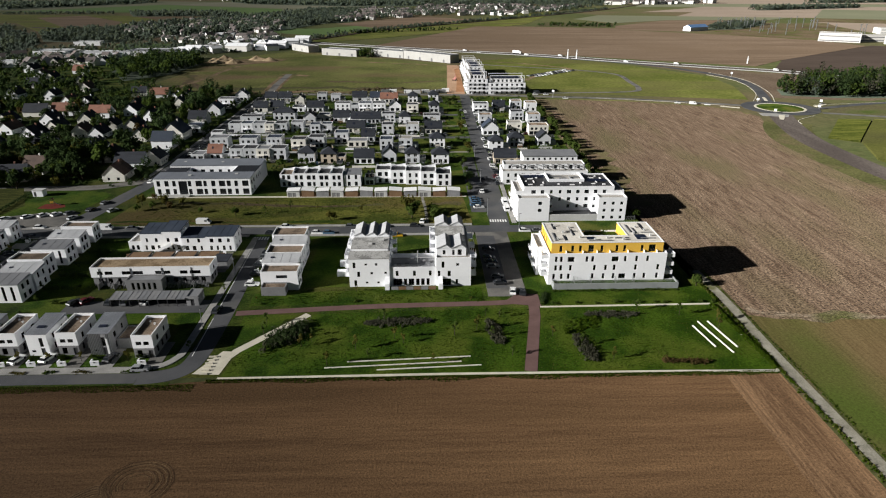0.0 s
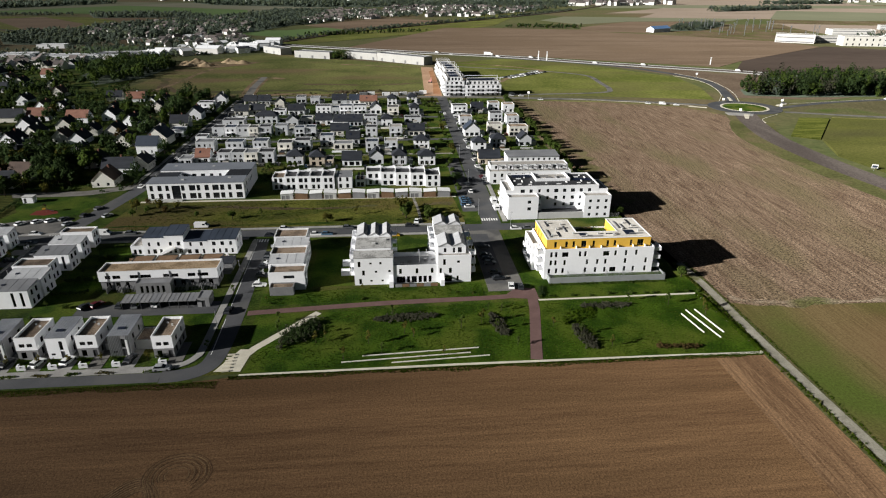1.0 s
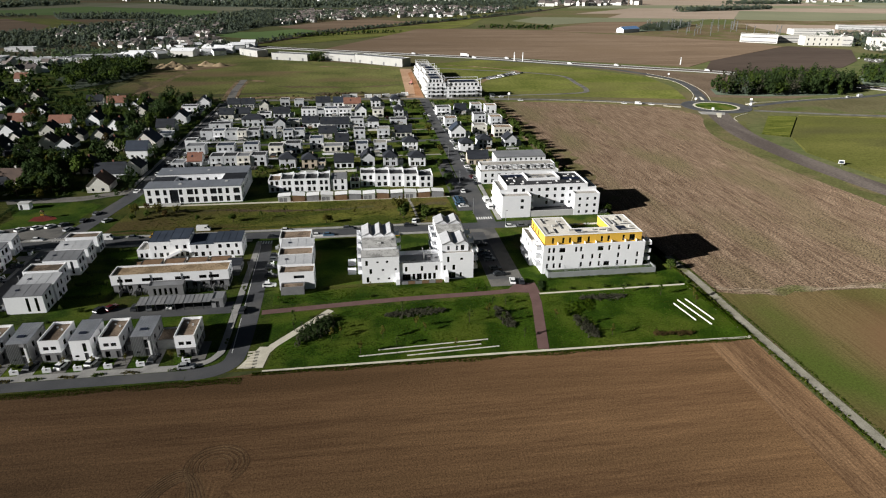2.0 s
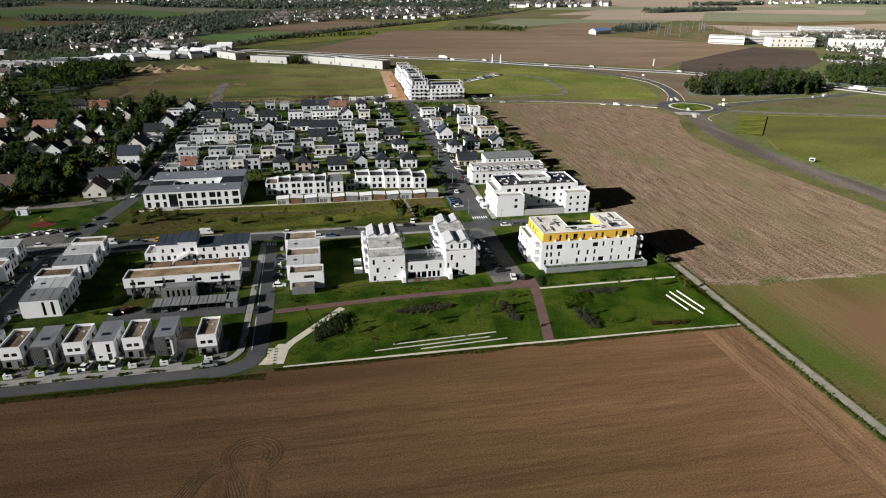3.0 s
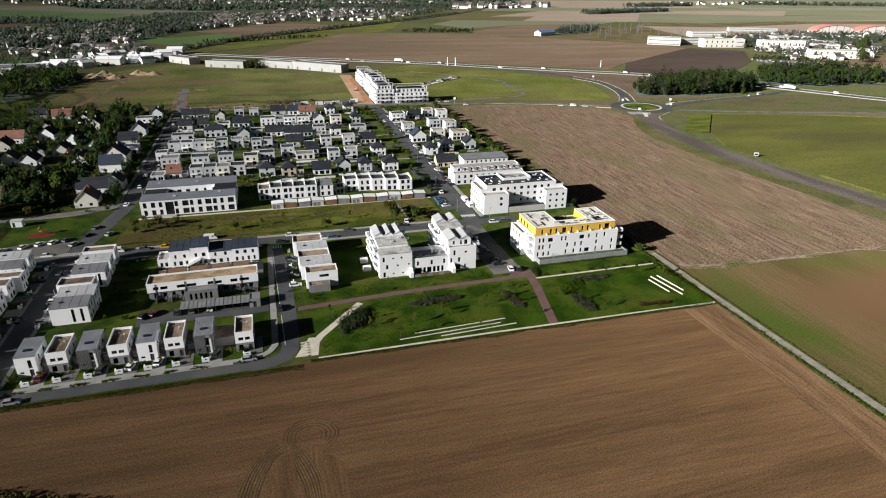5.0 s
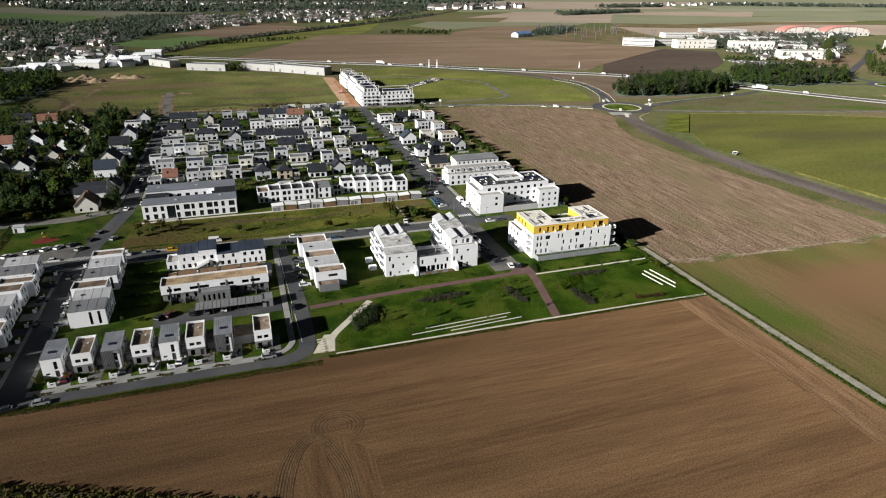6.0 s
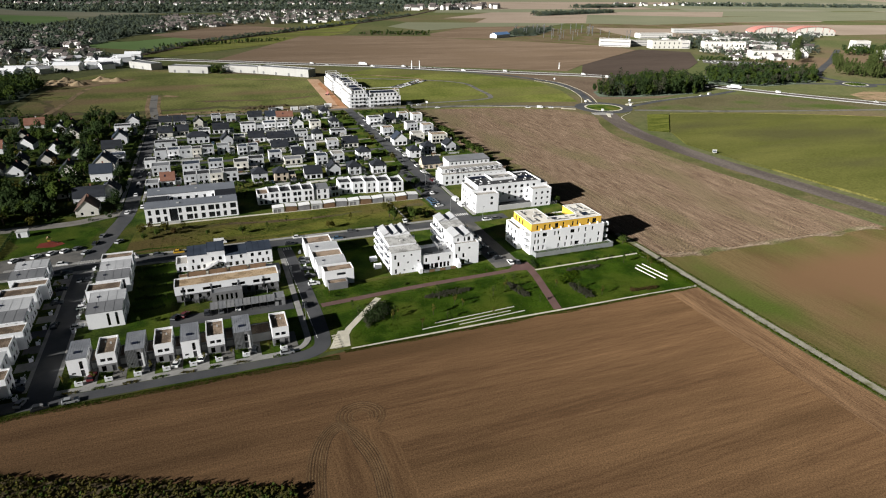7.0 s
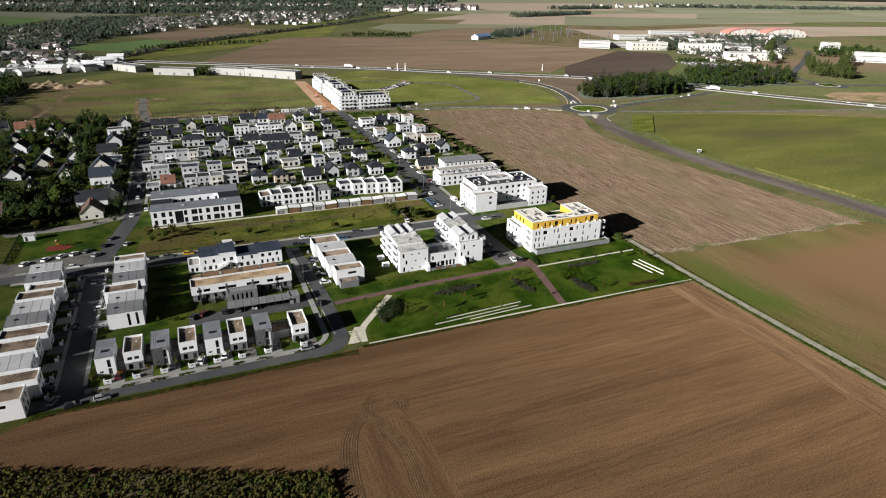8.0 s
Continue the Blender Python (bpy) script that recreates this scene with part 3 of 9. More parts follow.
def ragged(name, line, breadth, seed, z, material, label):
    """A strip along a plan line whose edges wander in and out."""
    shape, pts, run = Shape(), [], 0.0
    fine = bend(line, 6)
    for k, (x, y) in enumerate(fine):
        run += math.hypot(x - fine[k - 1][0], y - fine[k - 1][1]) if k else 0
        a, b = (0.5 + 0.9 * noise.fractal(Vector((run * 0.11, seed + o, 0)), 0.9, 2.1, 5) for o in (0.3, 7.7))
        pts.append((x, y, max(0.05, a) * breadth, max(0.05, b) * breadth))
    for (x0, y0, a0, b0), (x1, y1, a1, b1) in zip(pts, pts[1:]):
        d = math.hypot(x1 - x0, y1 - y0)
        nx, ny = -(y1 - y0) / d, (x1 - x0) / d
        shape.prism([(x0 - nx * a0, y0 - ny * a0), (x1 - nx * a1, y1 - ny * a1), (x1 + nx * b1, y1 + ny * b1), (x0 + nx * b0, y0 + ny * b0)], -0.1, z)
    return setting(name, shape, material, label, "field")


g = Shape()
g.face((-7000, -1500, 0), (7000, -1500, 0), (7000, 8000, 0), (-7000, 8000, 0))
setting("ground", g, COUNTRY, "open farm country reaching to the horizon", "ground")
field("field_brown", [(-200, -160), (84.6, -160), (84.6, 117.6), (-46, 118.1), (-54, 117.4), (-60, 116.6), (-134, 116), (-150, 110), (-170, 90)], 0.02, SOIL, "tilled brown field with faint rows", "field")
ragged("field_edge", [(-176, 108), (-158, 112), (-144, 114.6), (-134, 116.4), (-110, 116.4), (-84, 116.6), (-58, 117)], 1.2, 29, 0.044, ROUGHGRASS, "grassy verge between lane and field")
field("grass_corner", [(-180, 104), (-152, 109), (-138, 114.6), (-132, 117.3), (-180, 117.3)], 0.04, ROUGHGRASS, "rough grass at the corner of the field", "lawn")
field("field_headland", [(-70, -160), (-44, -160), (-46, 76), (-52, 83), (-66, 80)], 0.026, SOILNS, "strip of the field tilled crosswise", "field")
field("field_headland_east", [(72, -160), (84.6, -160), (84.6, 117), (70, 117)], 0.026, SOILDRY, "end strip of the field tilled crosswise", "field")
field("field_greening", [(88.6, -160), (600, -160), (600, 100), (222, 138), (176, 140.4), (137, 140.4), (96, 141.4), (88.6, 144)], 0.02, GREENSOIL, "bare field thinly greening over", "field")
field("field_stubble", [(88.6, 144.2), (96, 141.6), (137, 140.6), (176, 140.6), (212, 138.8), (206, 185), (203, 228), (200, 260), (198, 312), (212, 368), (223, 402), (214, 432), (153, 460), (78, 472), (80, 300), (82, 166)], 0.03, STUBBLE, "pale stubble field with harvest lines", "field")
field("field_crop", [(256, 110), (900, 60), (900, 180), (482, 309), (407, 346), (360, 366), (289, 386), (245, 331), (230, 296), (234, 254), (239, 219), (248, 150)], 1.1, CROP, "dense green crop field", "field")
ragged("field_edge", [(90, 149), (94, 145), (104, 143), (137, 142), (176, 141.6), (208, 139)], 4.2, 23, 0.036, STRAW, "straw-strewn ragged edge between the two fields")

ragged("field_edge", [(84, 232), (87, 262), (89, 300), (87, 340), (84, 390), (81, 462)], 8.5, 24, 0.038, GREENEDGE, "ragged grassy edge of the stubble field")
ragged("field_edge", [(82, 470), (150, 459), (205, 436), (221, 410)], 3.6, 26, 0.041, FALLOW, "ragged grassy edge below the road")
ragged("crop_edge", [(250, 140), (245, 172), (241, 205), (236.4, 240), (234, 262), (231.6, 290)], 0.9, 27, 0.9, DRYCROP, "yellowed ragged edge of the crop")
ragged("crop_edge", [(290, 386.6), (360, 366.6), (407, 346.8), (482, 310)], 1.2, 28, 1.16, DRYCROP, "yellowed ragged edge of the crop")
field("crop_plot", [(232, 341), (244.2, 331.3), (287.6, 385.6), (268, 389)], 1.0, CROPDARK, "darker trial plot beside the crop", "field")
field("allotment", [(-210, 226), (-164, 226), (-160, 238), (-174, 261), (-210, 258)], 0.08, CROPDARK, "green garden plot with rows", "field")
field("field_verge", [(276, 413), (420, 372), (900, 262), (900, 330), (580, 378), (500, 440), (400, 456), (300, 440)], 0.05, VERGE, "rough olive verge beside the highway", "field")
field("town_ground", [(-170, 119), (-52, 119.2), (86, 117.2), (86, 166), (78, 300), (78, 478), (-170, 490)], 0.03, ROUGHGRASS, "grassy ground between the houses", "ground")
field("village_ground", [(-420, 250), (-170, 250), (-170, 500), (-235, 530), (-250, 720), (-420, 720)], 0.04, ROUGHGRASS, "garden ground of the old village", "ground")
field("field_fallow", [(-232, 505), (22, 496), (34, 660), (22, 678), (-160, 800), (-215, 725), (-226, 630)], 0.05, FALLOW, "fallow meadow in front of the long warehouse", "field")
ragged("field_scrub", [(-230, 536), (-190, 528), (-150, 520), (-90, 524), (-30, 516), (20, 508)], 11, 31, 0.058, VERGE, "dull rough ground behind the houses")
ragged("field_scrub", [(-222, 600), (-205, 570), (-196, 540), (-180, 520)], 9, 32, 0.062, BARE, "worn brown ground beside the dirt track")
ragged("field_scrub", [(-90, 560), (-60, 552), (-20, 548), (20, 560)], 6, 33, 0.064, BARE, "brown weedy ground in the fallow meadow")
ragged("field_scrub", [(-60, 690), (-30, 678), (5, 668)], 5, 34, 0.066, TRODDEN, "bare scraped earth before the warehouse")
field("field_junction", [(84, 492), (150, 484), (245, 462), (262, 520), (266, 580), (200, 680), (130, 735), (48, 690)], 0.05, FAROLIVE, "olive meadow inside the road junction", "field")
field("field_bank", [(268, 595), (285, 560), (276, 512), (262, 470), (335, 455), (430, 492), (362, 586), (285, 636), (212, 684)], 0.05, BANK, "brown bare bank between slip road and highway", "field")
field("field_plough", [(-70, 850), (139, 762), (345, 648), (399, 698), (595, 846), (570, 931), (472, 1025), (361, 1110), (347, 1158), (196, 1197), (99, 1204), (22, 1042)], 0.21, FARSOIL, "large ploughed brown field", "field")
field("field_dark", [(350, 622), (393, 583), (516, 627), (578, 681), (665, 798), (606, 852), (399, 698)], 0.22, DARKSOIL, "dark freshly ploughed field", "field")
field("field_strip", [(-140, 900), (30, 1060), (200, 1260), (360, 1750), (330, 1800), (120, 1420), (-180, 980)], 0.2, FAROLIVE, "green strip beside the railway", "field")
field("field_west", [(-1150, 1780), (-300, 1780), (-200, 2300), (-1300, 2500)], 0.2, FARGREEN, "far green crop field", "field")

rng = random.Random(11)
FARMATS = [MUTED, FARGREEN, PALEFIELD, PALEFIELD, MUTED, FARSOIL, FARGREEN, PALEFIELD]
yy = 1480
while yy < 5200:
    hh = rng.uniform(0.10, 0.22) * yy
    xx = 0.16 * yy + 320 + rng.uniform(-100, 100)
    while xx < 6200:
        ww = rng.uniform(0.3, 0.8) * yy
        sk = rng.uniform(0.3, 1.0) * hh
        dip = rng.uniform(0.02, 0.10) * ww
        field("far_field", [(xx, yy), (xx + ww, yy - dip), (xx + ww + sk, yy + hh - dip), (xx + sk, yy + hh)], rng.uniform(0.10, 0.16), rng.choice(FARMATS), "distant strip field of the plain", "field")
        xx += ww
    yy += hh
for i, (outline, m) in enumerate((([(745, 1040), (1520, 1005), (1900, 1240), (1318, 1338), (980, 1250), (800, 1319)], PALEFIELD), ([(800, 1324), (980, 1255), (1320, 1343), (1377, 1437), (1040, 1376), (880, 1445)], BARE), ([(882, 1450), (1040, 1381), (1377, 1442), (2207, 1469), (2700, 1800), (1538, 1672), (1141, 1847)], FARGREEN), ([(1530, 1000), (2600, 820), (3200, 1300), (1910, 1236)], MUTED), ([(347, 1165), (365, 1112), (440, 1086), (500, 1120), (600, 1240), (745, 1380), (515, 1370), (362, 1216)], FARSOIL), ([(208, 1205), (347, 1178), (374, 1280), (246, 1315)], VERGE), ([(380, 1290), (520, 1378), (745, 1385), (840, 1470), (420, 1560), (330, 1420)], FARGREEN), ([(480, 1030), (572, 934), (700, 1000), (810, 1290), (690, 1270), (500, 1110)], BARE), ([(-310, 1077), (-228, 1059), (-162, 1008), (-63, 1211), (-106, 1235), (-185, 1153), (-299, 1154)], FARBRIGHT), ([(-167, 1273), (-81, 1164), (141, 1416), (81, 1425), (18, 1512), (-55, 1445)], FARSOIL), ([(-1070, 1725), (-827, 2137), (-395, 1869), (-372, 1757), (-413, 1544), (-737, 1686)], FARBRIGHT), ([(-995, 1578), (-1100, 1500), (-831, 1311), (-792, 1299), (-622, 1077), (-557, 1196), (-565, 1404), (-686, 1544)], FAROLIVE), ([(-820, 2145), (-300, 1880), (100, 2300), (-600, 2500)], MUTED), ([(-400, 2560), (300, 2480), (500, 2900), (-300, 3000)], PALEFIELD), ([(-417, 891), (-345, 890), (-314, 813), (-380, 803)], FARBRIGHT), ([(-2400, 2400), (-1300, 2230), (-950, 2370), (-1900, 2900)], PALEFIELD))):
    field("far_field", outline, 0.17 + 0.004 * i, m, "distant field of the open plain", "field")

field("far_field", [(-848, 1468), (-619, 1154), (-560, 1186), (-597, 1321), (-780, 1544)], 0.25, FARSOIL, "ploughed strip behind the far wood", "field")
# roads
setting("road_bottom", ribbon([(-190, 119.6), (-140, 119.5), (-100, 119.3), (-66, 119.3)], 3.9, 0, 0.06), ASPHALT, "grey asphalt lane past the last houses", "road")
setting("road_lane_north", ribbon(bend([(-66, 119.35), (-60.6, 120.0), (-56.6, 122.4), (-55.0, 127), (-54.5, 140), (-55.2, 170), (-57, 203)]), 5.0, 0, 0.058), ASPHALT, "grey asphalt lane running up between the houses", "road")
setting("road_cross", ribbon([(-190, 208.5), (-60, 208.6), (36, 208.6), (48, 208.6)], 6.6, 0, 0.064), ASPHALT, "grey asphalt cross street", "road")
setting("road_west", ribbon(bend([(-131, 120), (-132, 150), (-131.8, 205), (-130, 219), (-127.6, 232), (-124.8, 248), (-121.9, 265), (-120.9, 300), (-120, 490)]), 7.0, 0, 0.068), ASPHALT, "grey asphalt street through the estate", "road")
setting("road_main", ribbon(bend([(28.2, 206), (29, 240), (30, 300), (31, 400), (32, 488)]), 7.4, 0, 0.068), ASPHALT, "grey asphalt main street of the estate", "road")
setting("road_parking", Shape().prism(quad(18.6, 156.5, 30.0, 205.4), 0, 0.055), WORN, "worn asphalt parking court beside the flats", "road")
# Darker asphalt deepens the white flats' shadow here; the shade is in the colour.
setting("parking_bays", Shape().prism(quad(18.7, 161.5, 25.0, 202), 0, 0.06), ASPHALT, "parking bays darkened for the shadow of the white flats", "road")
setting("parking_entry", Shape().prism([(18.8, 156.6), (29.8, 156.6), (29.0, 163), (19.4, 161)], 0, 0.062), WORN, "pale worn end of the parking court", "road")
setting("road_bays", Shape().prism(quad(18.8, 226, 25.5, 306), 0, 0.056), ASPHALT, "asphalt parking bays along the main street", "road")
setting("road_court", Shape().prism(quad(-100, 149.5, -60.5, 156.6), 0, 0.06), ASPHALT, "asphalt parking court behind the carport", "road")
setting("road_square", Shape().prism(quad(-170, 212.0, -134, 229.5), 0, 0.057), WORN, "asphalt parking bays by the playground", "road")
setting("road_lane", ribbon(bend([(-123, 268.6), (-132, 265.6), (-144, 260.8), (-165, 260), (-192, 259)]), 6.6, 0, 0.06), GRAVEL, "pale lane leading into the village", "road")
setting("road_north", ribbon(bend([(-125, 492), (-20, 490), (40, 487), (78, 481), (153, 467), (205, 449), (236, 437)]), 6.5, 0, 0.09), WORN, "pale asphalt road along the stubble field", "road")
setting("road_east", ribbon(bend([(240, 408), (229, 376), (219, 335), (217, 285), (220, 246), (226, 205), (232, 160), (252, 40)]), 15, 0, 0.09), EASTROAD, "new asphalt road with bare shoulders", "road")
setting("shoulder_east", ribbon(bend([(233, 384), (223, 368), (212, 335), (211, 285), (214, 244), (219, 205), (226, 160), (246, 40)]), 27, 0, 0.06), SHOULDER, "rough grass shoulder of the new road", "road")
setting("road_link", ribbon(bend([(252, 446), (269, 490), (280.5, 530), (283, 570), (270, 606), (246, 648), (200, 690), (120, 742)]), 8, 0, 0.09), ASPHALT, "asphalt slip road from the roundabout", "road")
setting("road_farm", ribbon(bend([(270, 424), (330, 445), (396, 456), (440, 470)]), 6, 0, 0.09), ASPHALT, "asphalt road from the roundabout to the highway", "road")
setting("track_far", ribbon(bend([(272, 412), (410, 369), (900, 258)]), 5, 0, 0.07), WORN, "grey farm track beside the crop", "road")
setting("road_highway", ribbon(bend([(-700, 1190), (-28, 829), (137, 745), (206, 697), (290, 644), (368, 592), (442, 494), (486, 424), (541, 349), (640, 220), (900, -60)]), 14, 0, 0.35), EASTROAD, "broad highway on a low bank", "road")
setting("road_loop", ribbon(bend([(60, 668), (100, 648), (145, 628), (172, 608), (184, 588), (182, 552), (179, 516), (166, 499), (112, 494), (84, 492)]), 4.6, 0, 0.1), WORN, "disused grey road across the junction meadow", "road")
setting("track_loop", ribbon(bend([(40, 690), (76, 689), (113, 668), (143, 640), (143, 621), (106, 585), (92, 560)]), 5, 0, 0.11), TRODDEN, "dirt track round the building site", "road")
ring = [(616 + 17 * math.cos(a * math.pi / 24), 468 + 17 * math.sin(a * math.pi / 24)) for a in range(49)]
setting("roundabout", ribbon(ring, 8, 0, 0.12), ASPHALT, "asphalt ring of the far roundabout", "road")
setting("roundabout_kerb", ribbon([(616 + 12.2 * math.cos(a * math.pi / 24), 468 + 12.2 * math.sin(a * math.pi / 24)) for a in range(49)], 1.8, 0, 0.2), CONCRETE, "pale kerb ring of the far roundabout", "kerb")
setting("roundabout_lawn", Shape().prism([(616 + 11.2 * math.cos(a * math.pi / 16), 468 + 11.2 * math.sin(a * math.pi / 16)) for a in range(32)], 0, 0.3), LAWN, "grass island of the far roundabout", "lawn")
setting("road_far", ribbon(bend([(440, 494), (500, 500), (560, 488), (599, 474)]), 8, 0, 0.11), ASPHALT, "asphalt road to the far roundabout", "road")
setting("road_far_town", ribbon(bend([(622, 486), (634, 532), (724, 599), (806, 655), (960, 770)]), 9, 0, 0.11), ASPHALT, "asphalt avenue into the far town", "road")
setting("road_far_east", ribbon(bend([(634, 462), (700, 440), (900, 370)]), 8, 0, 0.11), ASPHALT, "asphalt road east of the far roundabout", "road")
setting("bare_patch", Shape().prism([(531, 391), (545, 419), (576, 428), (640, 408), (700, 372), (660, 350), (566, 366)], 0, 0.09), TRODDEN, "bare trodden ground beside the highway", "ground")
setting("car_park_far", Shape().prism([(585, 679), (605, 625), (658, 602), (686, 595), (664, 664), (612, 708)], 0, 0.1), WORN, "asphalt car park of the far town", "ground")
setting("track_meadow", ribbon(bend([(-204, 520), (-200, 546), (-195, 592), (-194, 618), (-188, 660)]), 5, 0, 0.09), TRODDEN, "bare track across the fallow meadow", "road")
setting("railway", ribbon(bend([(-220, 840), (-147, 970), (-75, 1107), (29, 1238), (180, 1411), (520, 1850), (900, 2500)]), 12, 0, 0.8), DARKSOIL, "dark railway bank", "railway")
def circle(cx, cy, r, n=48):
    return [(cx + r * math.cos(a * 2 * math.pi / n), cy + r * math.sin(a * 2 * math.pi / n)) for a in range(n)]


setting("roundabout", ribbon(circle(252, 430, 21) + circle(252, 430, 21)[:1], 9, 0, 0.12), ASPHALT, "asphalt ring of the roundabout", "road")
setting("roundabout_kerb", ribbon(circle(252, 430, 16.0) + circle(252, 430, 16.0)[:1], 1.7, 0, 0.2), CONCRETE, "pale kerb ring of the roundabout", "kerb")
lawn = Shape()
for k, (ra, za) in enumerate(((15.2, 0.15), (11.0, 0.7), (5.0, 1.1))):
    lawn.v += [(x, y, za) for x, y in circle(252, 430, ra, 32)]
lawn.f = [(k * 32 + i, k * 32 + (i + 1) % 32, (k + 1) * 32 + (i + 1) % 32, (k + 1) * 32 + i) for k in (0, 1) for i in range(32)] + [tuple(range(64, 96))]
setting("roundabout_lawn", lawn, ROUGHGRASS, "domed grass island of the roundabout", "lawn")
for outline in ([(224, 431.5), (213, 437.5), (212, 436), (223, 429.4)], [(257, 456), (262, 470), (260.4, 471), (254.6, 456)], [(280, 436.5), (292, 442), (292, 440), (280.4, 433)], [(238, 405.5), (231.5, 392), (233.6, 391), (241.5, 404)]):
    setting("traffic_island", Shape().prism(outline, 0, 0.26), CONCRETE, "pale kerbed island at a roundabout arm", "kerb")
setting("traffic_apron", Shape().prism([(226, 404), (241, 399), (246, 407), (238, 411), (228, 413)], 0, 0.13), PAVING, "pale patched surface at the roundabout arm", "road")
for line_points in ([(246, 456), (263, 486), (275, 525), (278, 558), (268, 590)], [(260, 452), (275, 487), (285.4, 528), (288, 566), (276, 604)]):
    setting("kerb_link", ribbon(bend(line_points), 0.45, 0, 0.16), CONCRETE, "pale kerb of the slip road", "kerb")
for line_points in ([(283, 440), (332, 448), (396, 459)], [(217, 440), (180, 455), (132, 471)], [(262, 404), (243, 390), (238, 378)]):
    setting("kerb_link", ribbon(bend(line_points), 0.4, 0, 0.16), CONCRETE, "pale kerb of a roundabout arm", "kerb")
setting("dirt_site", Shape().prism([(19, 492), (33, 490), (37, 660), (25, 664)], 0, 0.1), CLAY, "pale clay strip of a building site", "ground")
setting("dirt_pit", Shape().prism([(26.5, 500), (33, 498), (36, 640), (31, 630), (30, 560)], 0, 0.12), REDCLAY, "red dug clay beside the new flats", "ground")
ragged("dirt_strip", [(-168, 500), (-130, 501), (-80, 503), (-30, 502), (21, 499)], 8.5, 35, 0.07, TRODDEN, "bare trodden soil along the site")
setting("road_stub", ribbon([(-121, 492), (-125, 540), (-126, 602)], 12, 0, 0.09), TRODDEN, "unfinished road stub in the meadow", "road")

setting("road_stub_lane", ribbon([(-120.6, 493), (-124.5, 540), (-126, 600)], 6, 0, 0.1), WORN, "grey strip of new asphalt on the road stub", "road")
setting("road_stub_cross", ribbon([(-119.9, 597), (-106, 588)], 7, 0, 0.1), TRODDEN, "unfinished cross street in the meadow", "road")
# lawns, paths and kerbs
setting("lawn_park", Shape().prism([(-47, 119.4), (23.4, 119.4), (28.6, 146), (28.2, 149.8), (-30, 147.6), (-45, 129.8)], 0, 0.05), LAWN, "rough green park lawn", "lawn")
setting("lawn_east", Shape().prism([(27.0, 119.6), (82.4, 118.6), (80.4, 149.4), (32.2, 149.4)], 0, 0.05), LAWN, "rough green park lawn beside the track", "lawn")
setting("lawn_corner", Shape().prism([(-48.8, 131), (-34, 147.4), (-48.8, 148)], 0, 0.05), LAWN, "small triangle of lawn beside the lane", "lawn")
setting("lawn_flats", Shape().prism([(-49, 152.6), (17, 153.6), (17, 163), (-49, 160)], 0, 0.05), LAWN, "lawn in front of the white flats", "lawn")
setting("lawn_yellow", Shape().prism([(31.5, 151.2), (85, 150.8), (84, 163), (76, 163), (76, 159.8), (38, 160), (31.2, 203.5), (30.5, 160)], 0, 0.05), LAWN, "lawn round the yellow-topped flats", "lawn")
setting("lawn_gardens", Shape().prism(quad(-112.5, 145, -100, 202), 0, 0.05), LAWN, "back gardens of the terraced houses", "lawn")
setting("lawn_back", Shape().prism(quad(-128, 141, -60.5, 149.3), 0, 0.052), LAWN, "back gardens of the cube houses", "lawn")
setting("lawn_side", Shape().prism(quad(-36, 163.5, -23, 201.5), 0, 0.05), LAWN, "gardens between terrace and flats", "lawn")
setting("lawn_corner_house", Shape().prism(quad(-64.2, 128.4, -60.6, 141), 0, 0.054), LAWN, "lawn beside the corner house", "lawn")
setting("path_meadow", ribbon([(1.4, 214.6), (0.8, 230), (-0.6, 244.4)], 1.1, 0, 0.09), GRAVEL, "narrow pale path across the meadow", "path")
ragged("meadow_strip", [(-117, 219.4), (-90, 217.4), (-50, 217.0), (-6, 216.6)], 2.0, 35, 0.068, ROUGHGRASS, "fresh green strip of the meadow along the street")
ragged("meadow_strip", [(-104, 240.6), (-84, 239), (-62, 236), (-40, 234), (-16, 236)], 1.9, 36, 0.066, BARE, "brown dried-out strip of the meadow")
ragged("meadow_strip", [(3.4, 236), (9, 237), (15, 235)], 2.6, 37, 0.066, BARE, "brown dried-out strip of the meadow")
setting("meadow_green", Shape().prism([(-119, 217), (-116, 246), (16.5, 244.4), (18.4, 214.5), (-100, 214.5)], 0, 0.06), MEADOW, "olive meadow between the two rows of houses", "lawn")
setting("playground_lawn", Shape().prism([(-165, 223.8), (-150, 229.0), (-134.4, 233.4), (-130.8, 250.2), (-136, 254.4), (-144, 256.4), (-164.6, 255.4)], 0, 0.06), LAWN, "green lawn of the playground", "lawn")
setting("path_red", ribbon(bend([(-51.5, 148.6), (-44, 149.2), (-12, 151.6), (20, 152.6), (28, 154)]), 2.6, 0, 0.08), REDPATH, "dull red paved path", "path")
setting("path_red_south", ribbon([(25.0, 119.6), (30.2, 145), (31.6, 157.6)], 3.0, 0, 0.084), REDPATH, "dull red paved path across the park", "path")
setting("path_red_fan", Shape().prism([(22, 152.4), (33, 150.4), (33, 157.5), (27, 158)], 0, 0.088), REDPATH, "widened end of the red path", "path")
setting("path_diagonal", ribbon([(-50.5, 122), (-46, 130.2), (-31.5, 147.5)], 2.2, 0, 0.08), CONCRETE, "pale concrete path", "path")
setting("path_apron", Shape().prism([(-54, 120.6), (-47.6, 120.2), (-46.2, 129.6), (-49.5, 130)], 0, 0.085), CONCRETE, "pale paved apron at the lane's end", "path")
setting("kerb_south", ribbon([(-47.6, 118.6), (6, 119.0), (60, 118.6), (83.2, 118.1)], 0.75, 0, 0.14), CONCRETE, "pale concrete edging along the field", "kerb")
